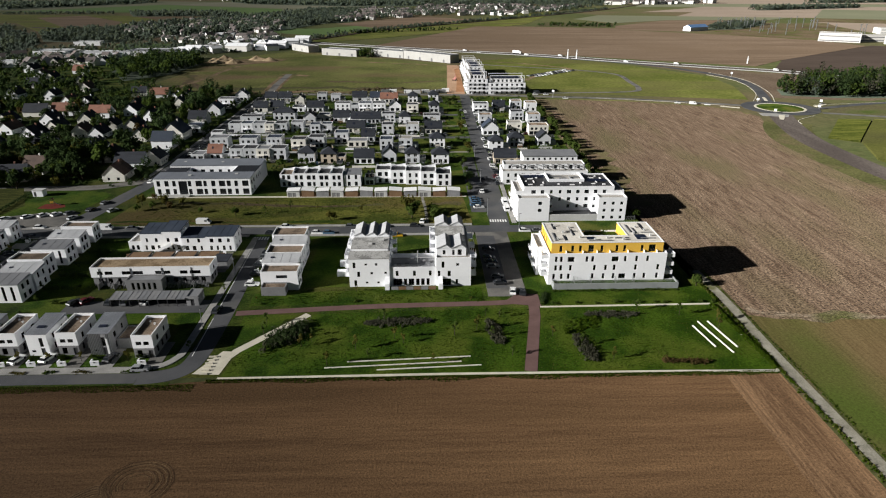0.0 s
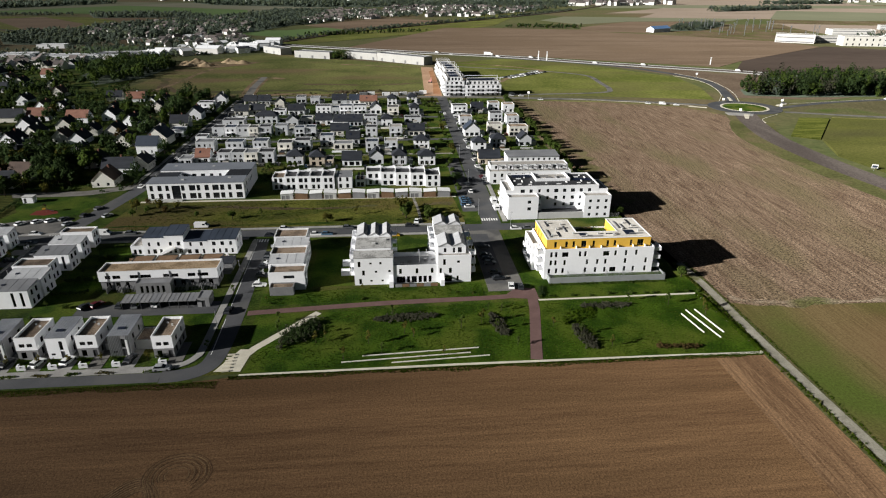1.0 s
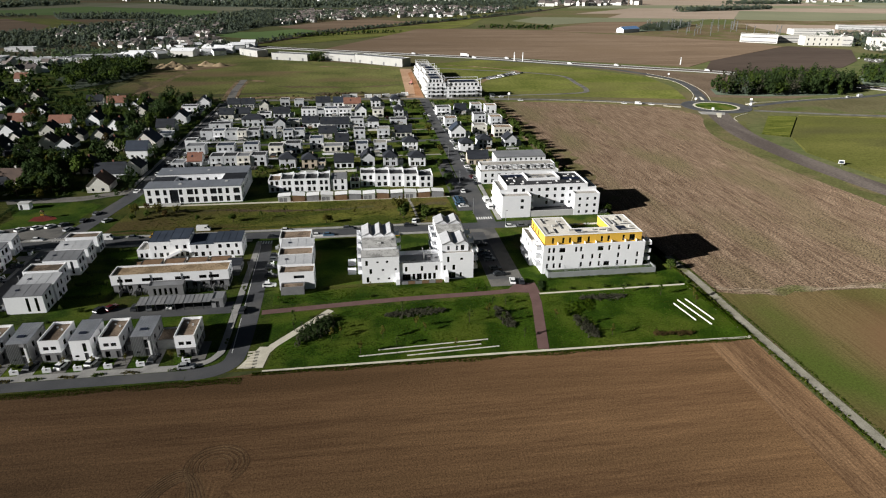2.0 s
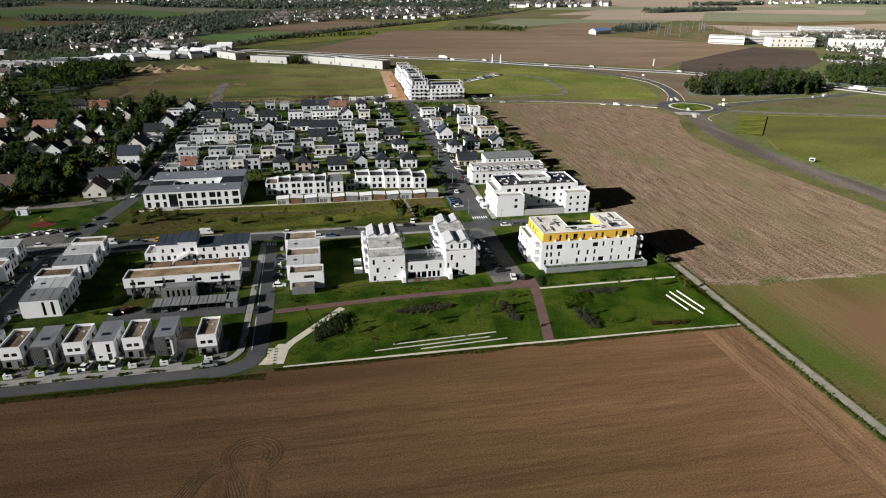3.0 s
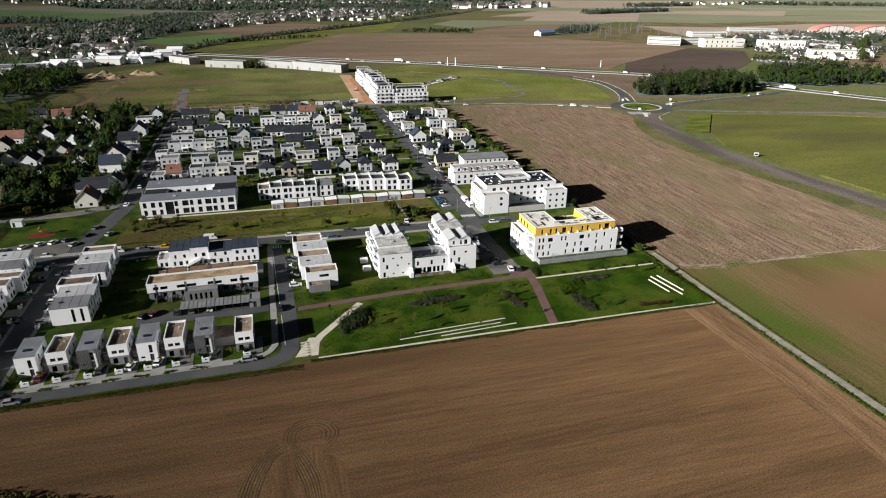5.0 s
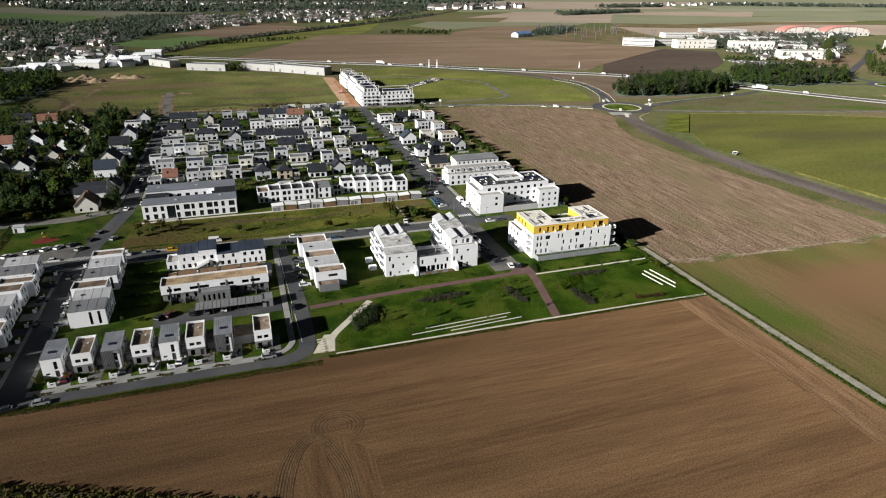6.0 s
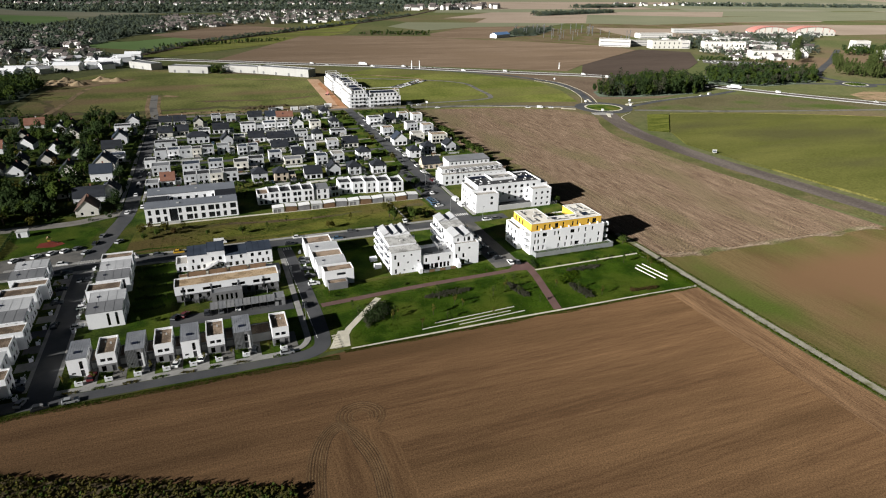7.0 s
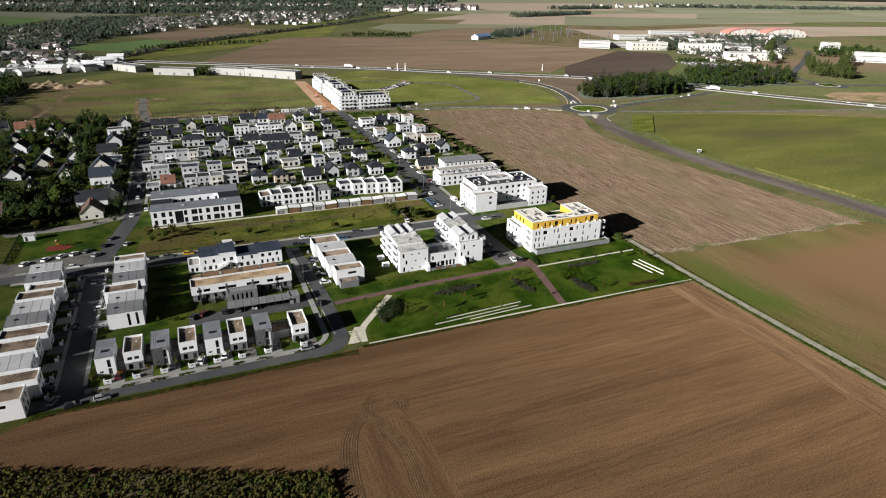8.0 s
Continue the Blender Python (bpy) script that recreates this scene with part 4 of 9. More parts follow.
setting("kerb_east", ribbon([(83.2, 118.1), (82.4, 132), (80.9, 150.4)], 0.45, 0, 0.145), CONCRETE, "pale concrete edging beside the track", "kerb")
setting("path_north", ribbon([(32.5, 150.0), (80.9, 150.5)], 0.8, 0, 0.12), CONCRETE, "narrow pale path behind the lawn", "path")
setting("track_gravel", ribbon(bend([(87.6, -60), (87.4, 44), (86.8, 76), (86.0, 118), (86.2, 150), (85.2, 172)]), 2.7, 0, 0.07), TRACKGRAVEL, "pale gravel field track", "path")
setting("track_grass", ribbon(bend([(86.8, -60), (86.6, 44), (86.0, 76), (85.6, 118), (85.8, 150), (85.4, 172)]), 5.2, 0, 0.05), SHOULDER, "grassy verge of the field track", "path")
setting("pavement_lane", ribbon(bend([(-64, 123.5), (-61.6, 124.8), (-59.8, 127.4), (-59.2, 131), (-59.2, 150), (-59.2, 202)]), 1.9, 0, 0.17), PAVING, "pale pavement curving into the lane", "pavement")
setting("pavement_south", Shape().prism([(-128, 121.6), (-100, 121.4), (-70, 121.4), (-64, 122.6), (-64, 124.4), (-70, 123.8), (-128, 124.0)], 0, 0.16), PAVING, "pale pavement in front of the cube houses", "pavement")
setting("pavement_cross", ribbon([(-160, 213.1), (18, 213.1)], 1.8, 0, 0.18), PAVING, "pale pavement of the cross street", "pavement")
setting("pavement_cross_south", ribbon([(-160, 204.0), (-62, 204.0)], 1.8, 0, 0.18), PAVING, "pale pavement of the cross street", "pavement")
setting("pavement_cross_east", ribbon([(-50, 204.0), (18, 204.0)], 1.8, 0, 0.18), PAVING, "pale pavement of the cross street", "pavement")
setting("pavement_main", ribbon([(34.0, 214), (35.2, 300), (37, 470)], 1.8, 0, 0.18), PAVING, "pale pavement of the main street", "pavement")
setting("pavement_west", ribbon([(-116.2, 284), (-115.4, 330), (-115, 480)], 1.4, 0, 0.18), PAVING, "pale pavement of the estate street", "pavement")
setting("pavement_village", ribbon([(-126.2, 272), (-125.4, 320), (-125, 480)], 1.8, 0, 0.18), PAVING, "pale pavement on the village side", "pavement")
for off in (-7.8, 7.8):
    line = bend([(-500, 1083), (-28, 829), (137, 745), (206, 697), (290, 644), (368, 592), (442, 494), (486, 424), (541, 349), (640, 220)])
    shifted = [(x + off * 0.57, y + off * 0.82) for x, y in line]
    setting("guard_rail", ribbon(shifted, 0.3, 0.0, 0.75), RAILGREY, "pale guard rail beside the highway", "guard rail")
setting("path_school", ribbon([(-115, 246.8), (18, 245.2)], 1.6, 0, 0.1), CONCRETE, "pale path behind the meadow", "path")

for x0, x1, n0 in ((-140.6, -136.2, 0), (-127.8, -124.2, 1)):
    for k in range(9):
        y = 118 + k * 9.6 + n0 * 3
        if not (n0 and y < 154):
            setting("driveway", Shape().prism(quad(x0, y, x1, y + 4.6), 0, 0.075), (WORN, ASPHALT, PAVING)[(k + n0) % 3], "paved driveway of a terraced house", "driveway")
for x in (-135.6, -128.2):
    setting("pavement_terrace", ribbon([(x, 126), (x, 202)], 1.1, 0, 0.14), PAVING, "pale pavement between the terraces", "pavement")


def crossing(x, y, along, n=7):
    th = thing("zebra_crossing", x, y, 0.06, 0, "white painted zebra crossing stripes on the asphalt", "road marking", "zebra crossings", "structure")
    for i in range(n):
        o = (i - n / 2) * 0.95
        s = Shape().box(o, -1.3, 0.006, o + 0.5, 1.3, 0.016) if along == "x" else Shape().box(-1.3, o, 0.006, 1.3, o + 0.5, 0.016)
        part("stripe", s, PAINT, th)


crossing(28.4, 216.5, "x")
crossing(-131.8, 213.2, "x")
crossing(-57.0, 201.5, "x", 6)
for y0, y1 in ((128, 146), (149, 171), (174, 198)):
    setting("lane_line", ribbon([(-56.4 - (y0 - 128) * 0.025, y0), (-56.4 - (y1 - 128) * 0.025, y1)], 0.14, 0.058, 0.072), PAINT, "white painted line in the lane", "road marking")


# ---- large buildings ----
def block(parent, x0, y0, x1, y1, z0, z1, material, openings=(), name="wall", frames=None, far=False):
    """Walls with their windows for a box on plan, in the coordinates of the parent."""
    w, d = x1 - x0, y1 - y0
    sub = walls(w, d, z0, z1, openings)
    cx, cy = (x0 + x1) / 2, (y0 + y1) / 2
    sub.v = [(a + cx, b + cy, c) for a, b, c in sub.v]
    wl = part(name, sub, material, parent)
    holder = []
    for side, a, c, b, e, *what in openings:
        (ox, oy), (ux, uy), turn = SIDES[side]
        at = Vector((cx + ox * w / 2 + ux * a, cy + oy * d / 2 + uy * a, c)) + Vector((-uy, ux, 0)) * 0.11
        if what and what[0] == "door":
            part("door", Shape().box(0, 0, 0, b - a, 0.07, e - c).box(0.1, -0.04, 0.95, 0.16, 0, 1.1), what[1] if len(what) > 1 else DARK, parent, "", pose(*at, 0, 0, turn))
            continue
        if far:
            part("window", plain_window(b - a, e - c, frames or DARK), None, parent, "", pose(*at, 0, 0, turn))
            continue
        fr, pa = window_meshes(b - a, e - c, frames or DARK)
        win = part("window", fr, None, parent, "", pose(*at, 0, 0, turn))
        part("pane", pa, None, win)
    return wl


def boxroof(parent, x0, y0, x1, y1, h, material, drop=0.45, cap=WHITEPAINT):
    flat_roof(parent, x1 - x0, y1 - y0, h, material, drop, cap, (x0 + x1) / 2, (y0 + y1) / 2)


def skylight(parent, x, y, z, w=1.2, d=1.0):
    part("skylight", Shape().box(x - w / 2, y - d / 2, z, x + w / 2, y + d / 2, z + 0.35), PALEGREY, parent)


def vent(parent, x, y, z, h=0.7):
    part("roof_vent", Shape().box(x - 0.25, y - 0.25, z, x + 0.25, y + 0.25, z + h).box(x - 0.32, y - 0.32, z + h, x + 0.32, y + 0.32, z + h + 0.08), PALEGREY, parent)


def solar_rows(parent, x0, y0, x1, y1, z, rows=3, cols=5):
    for r in range(rows):
        for c in range(cols):
            a, b = x0 + (x1 - x0) * c / cols + 0.08, x0 + (x1 - x0) * (c + 1) / cols - 0.08
            y = y0 + (y1 - y0) * r / rows
            e = y + (y1 - y0) / rows * 0.72
            part("solar_panel", Shape().slab([(a, y, z + 0.22), (b, y, z + 0.22), (b, e, z + 0.6), (a, e, z + 0.6)], 0.06), SOLAR, parent)


def balcony(parent, x0, y0, x1, y1, z, sides="SW", solid=False, material=None):
    part("balcony", Shape().box(x0, y0, z - 0.2, x1, y1, z), WHITE, parent)
    for s in sides:
        a = {"S": (x0, y0 + 0.06, x1, y0 + 0.06), "W": (x0 + 0.06, y0, x0 + 0.06, y1), "E": (x1 - 0.06, y0, x1 - 0.06, y1), "N": (x0, y1 - 0.06, x1, y1 - 0.06)}[s]
        rail(parent, *a, z, 1.05, material or WHITEPAINT, solid)


def yellow_flats():
    b = thing("apartment_building", 37, 163.4, 0, 0, "white apartment block with a yellow set-back top storey", "building")
    ops, r = [], random.Random(4)
    us = [2.1, 3.6, 6.5, 11.2, 13.3, 17.0, 19.6, 22.2, 26.0, 29.3, 32.7]
    for k, z in enumerate((1.9, 4.7, 7.5)):
        for i, u in enumerate(us):
            if r.random() < 0.14:
                continue
            wide = (i in (2, 6) and k == 2) or (i in (3, 7) and k == 0)
            u2 = u + r.choice((-0.4, 0, 0, 0.4))
            wd = 2.0 if wide else 0.75
            ops.append(("S", u2 - wd / 2, z, u2 + wd / 2, z + (1.6 if wide else 1.75)))
    for z in (1.9, 4.7, 7.5):
        ops += row_of("W", 18.0, z, 4, 1.3, 1.6) + row_of("E", 18.0, z, 4, 1.3, 1.6)
    block(b, 0, 0, 35, 18, 0, 10.2, WHITE, ops)
    part("roof_terrace", Shape().box(0.26, 0.26, 9.3, 34.74, 17.74, 9.6), GREYROOF, b)
    yo = [("S", u - 0.4, 10.2, u + 0.4, 12.2) for u in (2.8, 6.3, 8.6, 15, 19.5, 21.8, 27)] + [("S", 29, 10.1, 31, 12.3), ("S", 11, 10.1, 12.6, 12.3)]
    block(b, 0.7, 1.3, 34.0, 6.6, 9.62, 13.0, YELLOW, yo, "attic_wall")
    block(b, 0.7, 6.62, 11.5, 17.4, 9.62, 13.0, YELLOW, row_of("W", 10.7, 10.2, 3, 1.0, 1.9), "attic_wall")
    block(b, 24.6, 6.62, 34.0, 17.4, 9.62, 13.0, YELLOW, row_of("E", 10.7, 10.2, 3, 1.0, 1.9), "attic_wall")
    part("attic_roof", Shape().prism([(0.9, 1.5), (33.8, 1.5), (33.8, 17.2), (24.8, 17.2), (24.8, 6.4), (11.3, 6.4), (11.3, 17.2), (0.9, 17.2)], 12.6, 13.02), PALEROOF, b, "pale gravelled roof")
    for x0, y0, x1, y1 in ((0.62, 1.22, 34.08, 1.6), (0.62, 1.6, 1.0, 17.48), (33.7, 1.6, 34.08, 17.48), (1.0, 17.1, 11.58, 17.48), (24.52, 17.1, 33.7, 17.48), (11.2, 6.3, 11.58, 17.1), (24.52, 6.3, 24.9, 17.1), (11.58, 6.3, 24.52, 6.68)):
        part("parapet_cap", Shape().box(x0, y0, 13.024, x1, y1, 13.16), WHITEPAINT, b)
    part("terrace_planting", Shape().box(11.7, 6.9, 9.602, 24.4, 17.6, 9.75), LAWN, b, "planted green roof terrace")
    for x in (5.0, 10.0, 14.2, 18.0, 23.4, 28.2, 32.0):
        part("terrace_divider", Shape().box(x, 0.3, 9.602, x + 0.1, 1.28, 10.75), OFFWHITE, b)
    rs = random.Random(41)
    for x, y, h in ((13.2, 12, 1.6), (15.6, 14.4, 2.0), (18.4, 11.6, 1.5), (20.2, 15.0, 1.8), (22.8, 12.8, 1.6), (16.8, 9.4, 1.2), (21.4, 9.0, 1.0)):
        bush = Shape()
        for i in range(60):
            a, e = rs.uniform(0, 6.283), rs.uniform(0.1, 1.0)
            px, py, pz = x + math.cos(a) * h * 0.7 * rs.random(), y + math.sin(a) * h * 0.7 * rs.random(), 9.8 + h * e * rs.uniform(0.6, 1.0)
            t1, t2 = rs.uniform(0, 6.283), rs.uniform(-0.25, 0.25)
            bush.face((px, py, pz), (px + 0.34 * math.cos(t1), py + 0.34 * math.sin(t1), pz + t2), (px + 0.3 * math.cos(t1 + 1.2), py + 0.3 * math.sin(t1 + 1.2), pz + 0.26))
        part("terrace_shrub", bush, LEAF, b)
    for x, y in ((3, 4), (5.5, 9), (8, 13), (10, 5.2), (14, 3.4), (18, 4.6), (22.5, 3.2), (27, 8), (29, 13), (31.5, 6), (31, 10.5), (4, 14.5)):
        vent(b, x, y, 13.02, 0.5 + 0.3 * ((x * 7) % 1))
    for x0, y0, x1, y1 in ((2, 3, 2.4, 9), (26, 9, 26.4, 15), (28, 4, 32.5, 4.4), (8, 7, 8.3, 12), (5, 3.2, 5.3, 7), (6.6, 10, 9.8, 10.3), (3.2, 12, 3.5, 16.4), (12, 2.6, 19, 2.9), (27.4, 8.2, 27.7, 12.6), (29.4, 8.6, 32.8, 8.9), (30.6, 11, 30.9, 16.2), (20.4, 4.4, 24.6, 4.7)):
        part("roof_duct", Shape().box(x0, y0, 13.024, x1, y1, 13.3), GREYWALL if (x0 * 3) % 2 < 1 else DARK, b)
    part("roof_panel", Shape().box(26.8, 3.6, 13.024, 29.8, 7.2, 13.18), SOLAR, b)
    part("roof_panel", Shape().box(11.9, 3.8, 13.024, 14.2, 5.6, 13.18), SOLAR, b)
    for z in (3.1, 5.9, 8.7):
        balcony(b, -2.2, 0.3, -0.02, 3.8, z, "SW", True, WHITE)
        balcony(b, 35.02, 0.5, 37.6, 5.5, z, "SE", True, WHITE)
        balcony(b, -1.6, 3.9, -0.02, 6.8, z, "SW")
    wops = []
    for z in (0.9, 3.7, 6.5):
        wops += row_of("W", 11, z, 3, 1.2, 1.6)
    block(b, -2.4, 6.9, -0.02, 17.9, 0, 9.4, WHITE, wops, "side_wing")
    boxroof(b, -2.4, 6.9, -0.02, 17.9, 9.4, GREYROOF, 0.5)
    for y in (7.2, 12.6):
        balcony(b, -3.6, y, -2.42, y + 2.8, 6.0, "SW")
        balcony(b, -3.6, y, -2.42, y + 2.8, 3.1, "SW")
    block(b, 35.3, 0.0, 38.0, 0.6, 0, 1.4, PALEGREY, (), "side_wall")
    part("plinth", Shape().box(1.2, -3.2, 0, 38.4, -2.9, 1.9).box(1.2, -2.9, 0, 1.5, -0.02, 1.9).box(38.1, -2.9, 0, 38.4, 3.0, 1.9), TERRACEWALL, b, "grey-green terrace wall")
    part("terrace", Shape().box(1.52, -2.88, 0, 38.08, -0.02, 1.35), LAWN, b, "raised garden terrace")
    rail(b, 1.3, -3.05, 38.2, -3.05, 1.9, 0.7, STEEL)
    for x0, x1 in ((7.6, 12.6), (20.0, 25.4)):
        rail(b, x0, -2.7, x1, -2.7, 1.352, 1.5, STEEL)
        rail(b, x0, -2.7, x0, -0.1, 1.352, 1.5, STEEL)
        rail(b, x1, -2.7, x1, -0.1, 1.352, 1.5, STEEL)


def sawtooth(parent, x0, x1, y0, y1, z, n, rise, wall):
    """Small gables side by side with their ridges along y; the slope away from the sun carries panels."""
    w = (x1 - x0) / n
    for i in range(n):
        a, c = x0 + i * w, x0 + (i + 1) * w
        m = a + w * 0.64
        seam_roof(parent, a, y0 - 0.15, m, y1 + 0.15, z, z + rise, METAL, "x", 1.1)
        seam_roof(parent, m, y0 - 0.15, c, y1 + 0.15, z + rise, z, ZINC, "x", 1.1)
        k = 4
        for b in range(k):
            ya, yb = y0 + 0.2 + (y1 - y0 - 0.4) * b / k, y0 + 0.2 + (y1 - y0 - 0.4) * (b + 1) / k - 0.06
            part("solar_panel", Shape().slab([(m + 0.02 * w, ya, z + rise * 0.96 + 0.15), (c - 0.03 * w, ya, z + rise * 0.06 + 0.15), (c - 0.03 * w, yb, z + rise * 0.06 + 0.15), (m + 0.02 * w, yb, z + rise * 0.96 + 0.15)], 0.07), SOLAR, parent, "dark blue solar panel")
        for y in (y0, y1):
            part("gable", Shape().face((a, y, z - 0.1), (c, y, z - 0.1), (m, y, z + rise - 0.14)), wall, parent)


def white_flats():
    b = thing("apartment_building", -22, 163.6, 0, 0, "white U-shaped apartment block with zinc roofs and small gables", "building")
    r = random.Random(8)
    wo = [("S", 1.2, 6.2, 2.0, 8.0), ("S", 4.7, 7.0, 5.4, 7.6), ("S", 7.7, 6.9, 8.4, 7.7), ("S", 2.4, 3.3, 3.2, 5.0), ("S", 6.3, 4.1, 7.0, 4.8), ("S", 10.4, 4.2, 11.1, 4.9), ("S", 1.4, 0.3, 2.2, 2.2), ("S", 4.8, 1.1, 5.5, 1.7), ("S", 8.2, 1.1, 8.9, 1.7)]
    for z in (0.4, 3.3, 6.2):
        wo += row_of("W", 22, z, 6, 1.3, 1.9, r, 1.2, 0.1) + row_of("E", 22, z, 4, 1.2, 1.7, r, 9.0, 0.1)
    block(b, 0, 0, 11.9, 22, 0, 9.1, WHITE, wo)
    part("roof", Shape().slab([(-0.1, -0.1, 9.3), (12.0, -0.1, 9.3), (12.0, 4.4, 9.75), (-0.1, 4.4, 9.75)], 0.16), ROOFGRAVEL, b)
    block(b, 0.5, 4.4, 11.4, 21.8, 9.12, 10.5, WHITE, row_of("E", 17.4, 9.2, 4, 1.3, 1.1, r), "attic_wall")
    part("roof", Shape().slab([(0.4, 4.35, 10.62), (11.5, 4.35, 10.62), (11.5, 8.6, 10.95), (0.4, 8.6, 10.95)], 0.16), ROOFGRAVEL, b)
    part("roof", Shape().slab([(0.4, 8.65, 10.92), (11.5, 8.65, 10.92), (11.5, 12.6, 10.72), (0.4, 12.6, 10.72)], 0.16), ROOFGRAVEL, b)
    block(b, 0.6, 12.7, 11.3, 21.7, 10.52, 11.2, WHITE, (), "gable_base")
    sawtooth(b, 0.4, 11.5, 12.8, 21.8, 11.2, 3, 1.15, WHITE)
    skylight(b, 6, 7, 10.8), skylight(b, 9.4, 9.8, 10.9)
    # link between the wings
    lo = [("S", u, 3.3, u + 0.8, 5.0) for u in (1.8, 6.9, 11.6)] + [("S", u, 0.2, u + w, 2.4) for u, w in ((1.0, 2.6), (4.2, 0.9), (5.6, 1.6), (7.8, 1.0), (9.3, 1.0), (10.9, 0.9))]
    block(b, 11.92, 0.3, 25.68, 9, 0, 6.2, WHITE, lo)
    part("roof_terrace", Shape().box(12.2, 0.56, 5.3, 25.6, 8.74, 5.55), DARKMETAL, b)
    rail(b, 12.1, 0.42, 25.6, 0.42, 6.2, 0.7, STEEL)
    part("pergola", Shape().box(20.1, 3.4, 5.552, 20.25, 3.55, 7.7).box(25.2, 3.4, 5.552, 25.35, 3.55, 7.7).box(20.1, 3.4, 7.7, 25.4, 3.55, 7.82).box(20.1, 3.55, 7.7, 20.25, 8.6, 7.82).box(22.6, 3.55, 7.7, 22.75, 8.6, 7.82).box(25.2, 3.55, 7.7, 25.35, 8.6, 7.82), PALEGREY, b)
    part("terrace_wall", Shape().box(12.2, 8.4, 5.552, 25.6, 8.6, 6.9), WHITE, b)
    for x, y in ((14.0, 2.6), (16.4, 3.4), (21.4, 5.0), (23.8, 4.6)):
        part("terrace_planter", Shape().box(x, y, 5.552, x + 1.3, y + 0.6, 6.1), GREYWALL, b)
    # east wing
    eo = [("S", 1.6, 6.0, 2.4, 8.0), ("S", 5.9, 6.6, 6.8, 7.4), ("S", 0.5, 3.2, 1.2, 5.0), ("S", 3.4, 3.2, 4.3, 5.0), ("S", 1.9, 0.2, 4.4, 2.4), ("S", 5.8, 0.6, 6.5, 2.2)]
    for z in (0.4, 3.3, 6.2):
        eo += row_of("W", 25.4, z, 5, 1.3, 1.9, r, 1.2, 0.1) + row_of("E", 25.4, z, 3, 1.3, 1.9, r, 1.2, 0.1)
    block(b, 25.7, 0, 36.0, 25.4, 0, 9.2, WHITE, eo)
    part("roof_terrace", Shape().box(26.0, 0.26, 8.4, 35.7, 25.1, 8.7), GREYROOF, b)
    ao = [("S", 1.8, 9.2, 2.6, 10.6), ("S", 4.6, 9.0, 5.3, 10.7), ("S", 6.2, 9.0, 7.4, 10.8)]
    block(b, 25.9, 2.4, 34.6, 11.0, 8.72, 11.3, WHITE, ao, "attic_wall")
    sawtooth(b, 25.8, 34.7, 2.4, 11.0, 11.3, 2, 1.25, WHITE)
    block(b, 25.7, 11.02, 34.6, 25.2, 8.72, 11.5, WHITE, row_of("W", 14, 9.2, 4, 1.3, 1.8, r), "attic_wall")
    part("roof", Shape().slab([(25.6, 11.2, 11.66), (34.7, 11.2, 11.66), (34.7, 18.6, 11.86), (25.6, 18.6, 11.86)], 0.16), ROOFGRAVEL, b)
    block(b, 25.8, 18.7, 34.5, 25.1, 11.52, 12.1, WHITE, (), "gable_base")
    sawtooth(b, 25.6, 34.7, 18.7, 25.2, 12.1, 2, 1.25, WHITE)
    rail(b, 35.2, 0.15, 35.2, 25, 9.2, 0.9, STEEL)
    for z in (3.0, 5.9, 8.8):
        for y in (2.0, 9.5, 16.6):
            balcony(b, -1.25, y - 0.6, -0.02, y + 4.8, z, "SWN", True, WHITE)
            balcony(b, 36.02, y - 1, 37.6, y + 3.0, z, "SE")
    for z in (3.0, 5.9, 8.8):
        for y in (12.4, 18.6):
            balcony(b, 23.9, y - 0.4, 25.68, y + 4.8, z, "SWN", True, WHITE)
            balcony(b, 11.92, y, 13.4, y + 3, z, "SE")
    for x in (10.6, 26.3):
        part("porch", Shape().slab([(x, -2.4, 2.0), (x + 1.3, -2.4, 2.0), (x + 1.3, -0.02, 3.3), (x, -0.02, 3.3)], 0.2).box(x, -2.4, 0, x + 0.2, -0.02, 1.8).box(x + 1.1, -2.4, 0, x + 1.3, -0.02, 1.8).box(x + 0.2, -2.4, 0, x + 1.1, -2.2, 1.8), WHITE, b)
    for i in range(6):
        part("terrace_fence", Shape().box(12.4 + i * 2.2, -2.3, 0, 14.5 + i * 2.2, -2.2, 1.1), WOOD if i % 2 else SLAT, b)
    for y, z in ((7.0, 1.7), (14.0, 1.7)):
        part("bin_shelter", Shape().box(-4.6, y, 0, -1.9, y + 0.2, z).box(-4.6, y + 0.2, 0, -4.4, y + 2.0, z).box(-2.1, y + 0.2, 0, -1.9, y + 2.0, z).box(-4.4, y + 0.2, z - 0.2, -2.1, y + 2.0, z - 0.1), WHITE, b)


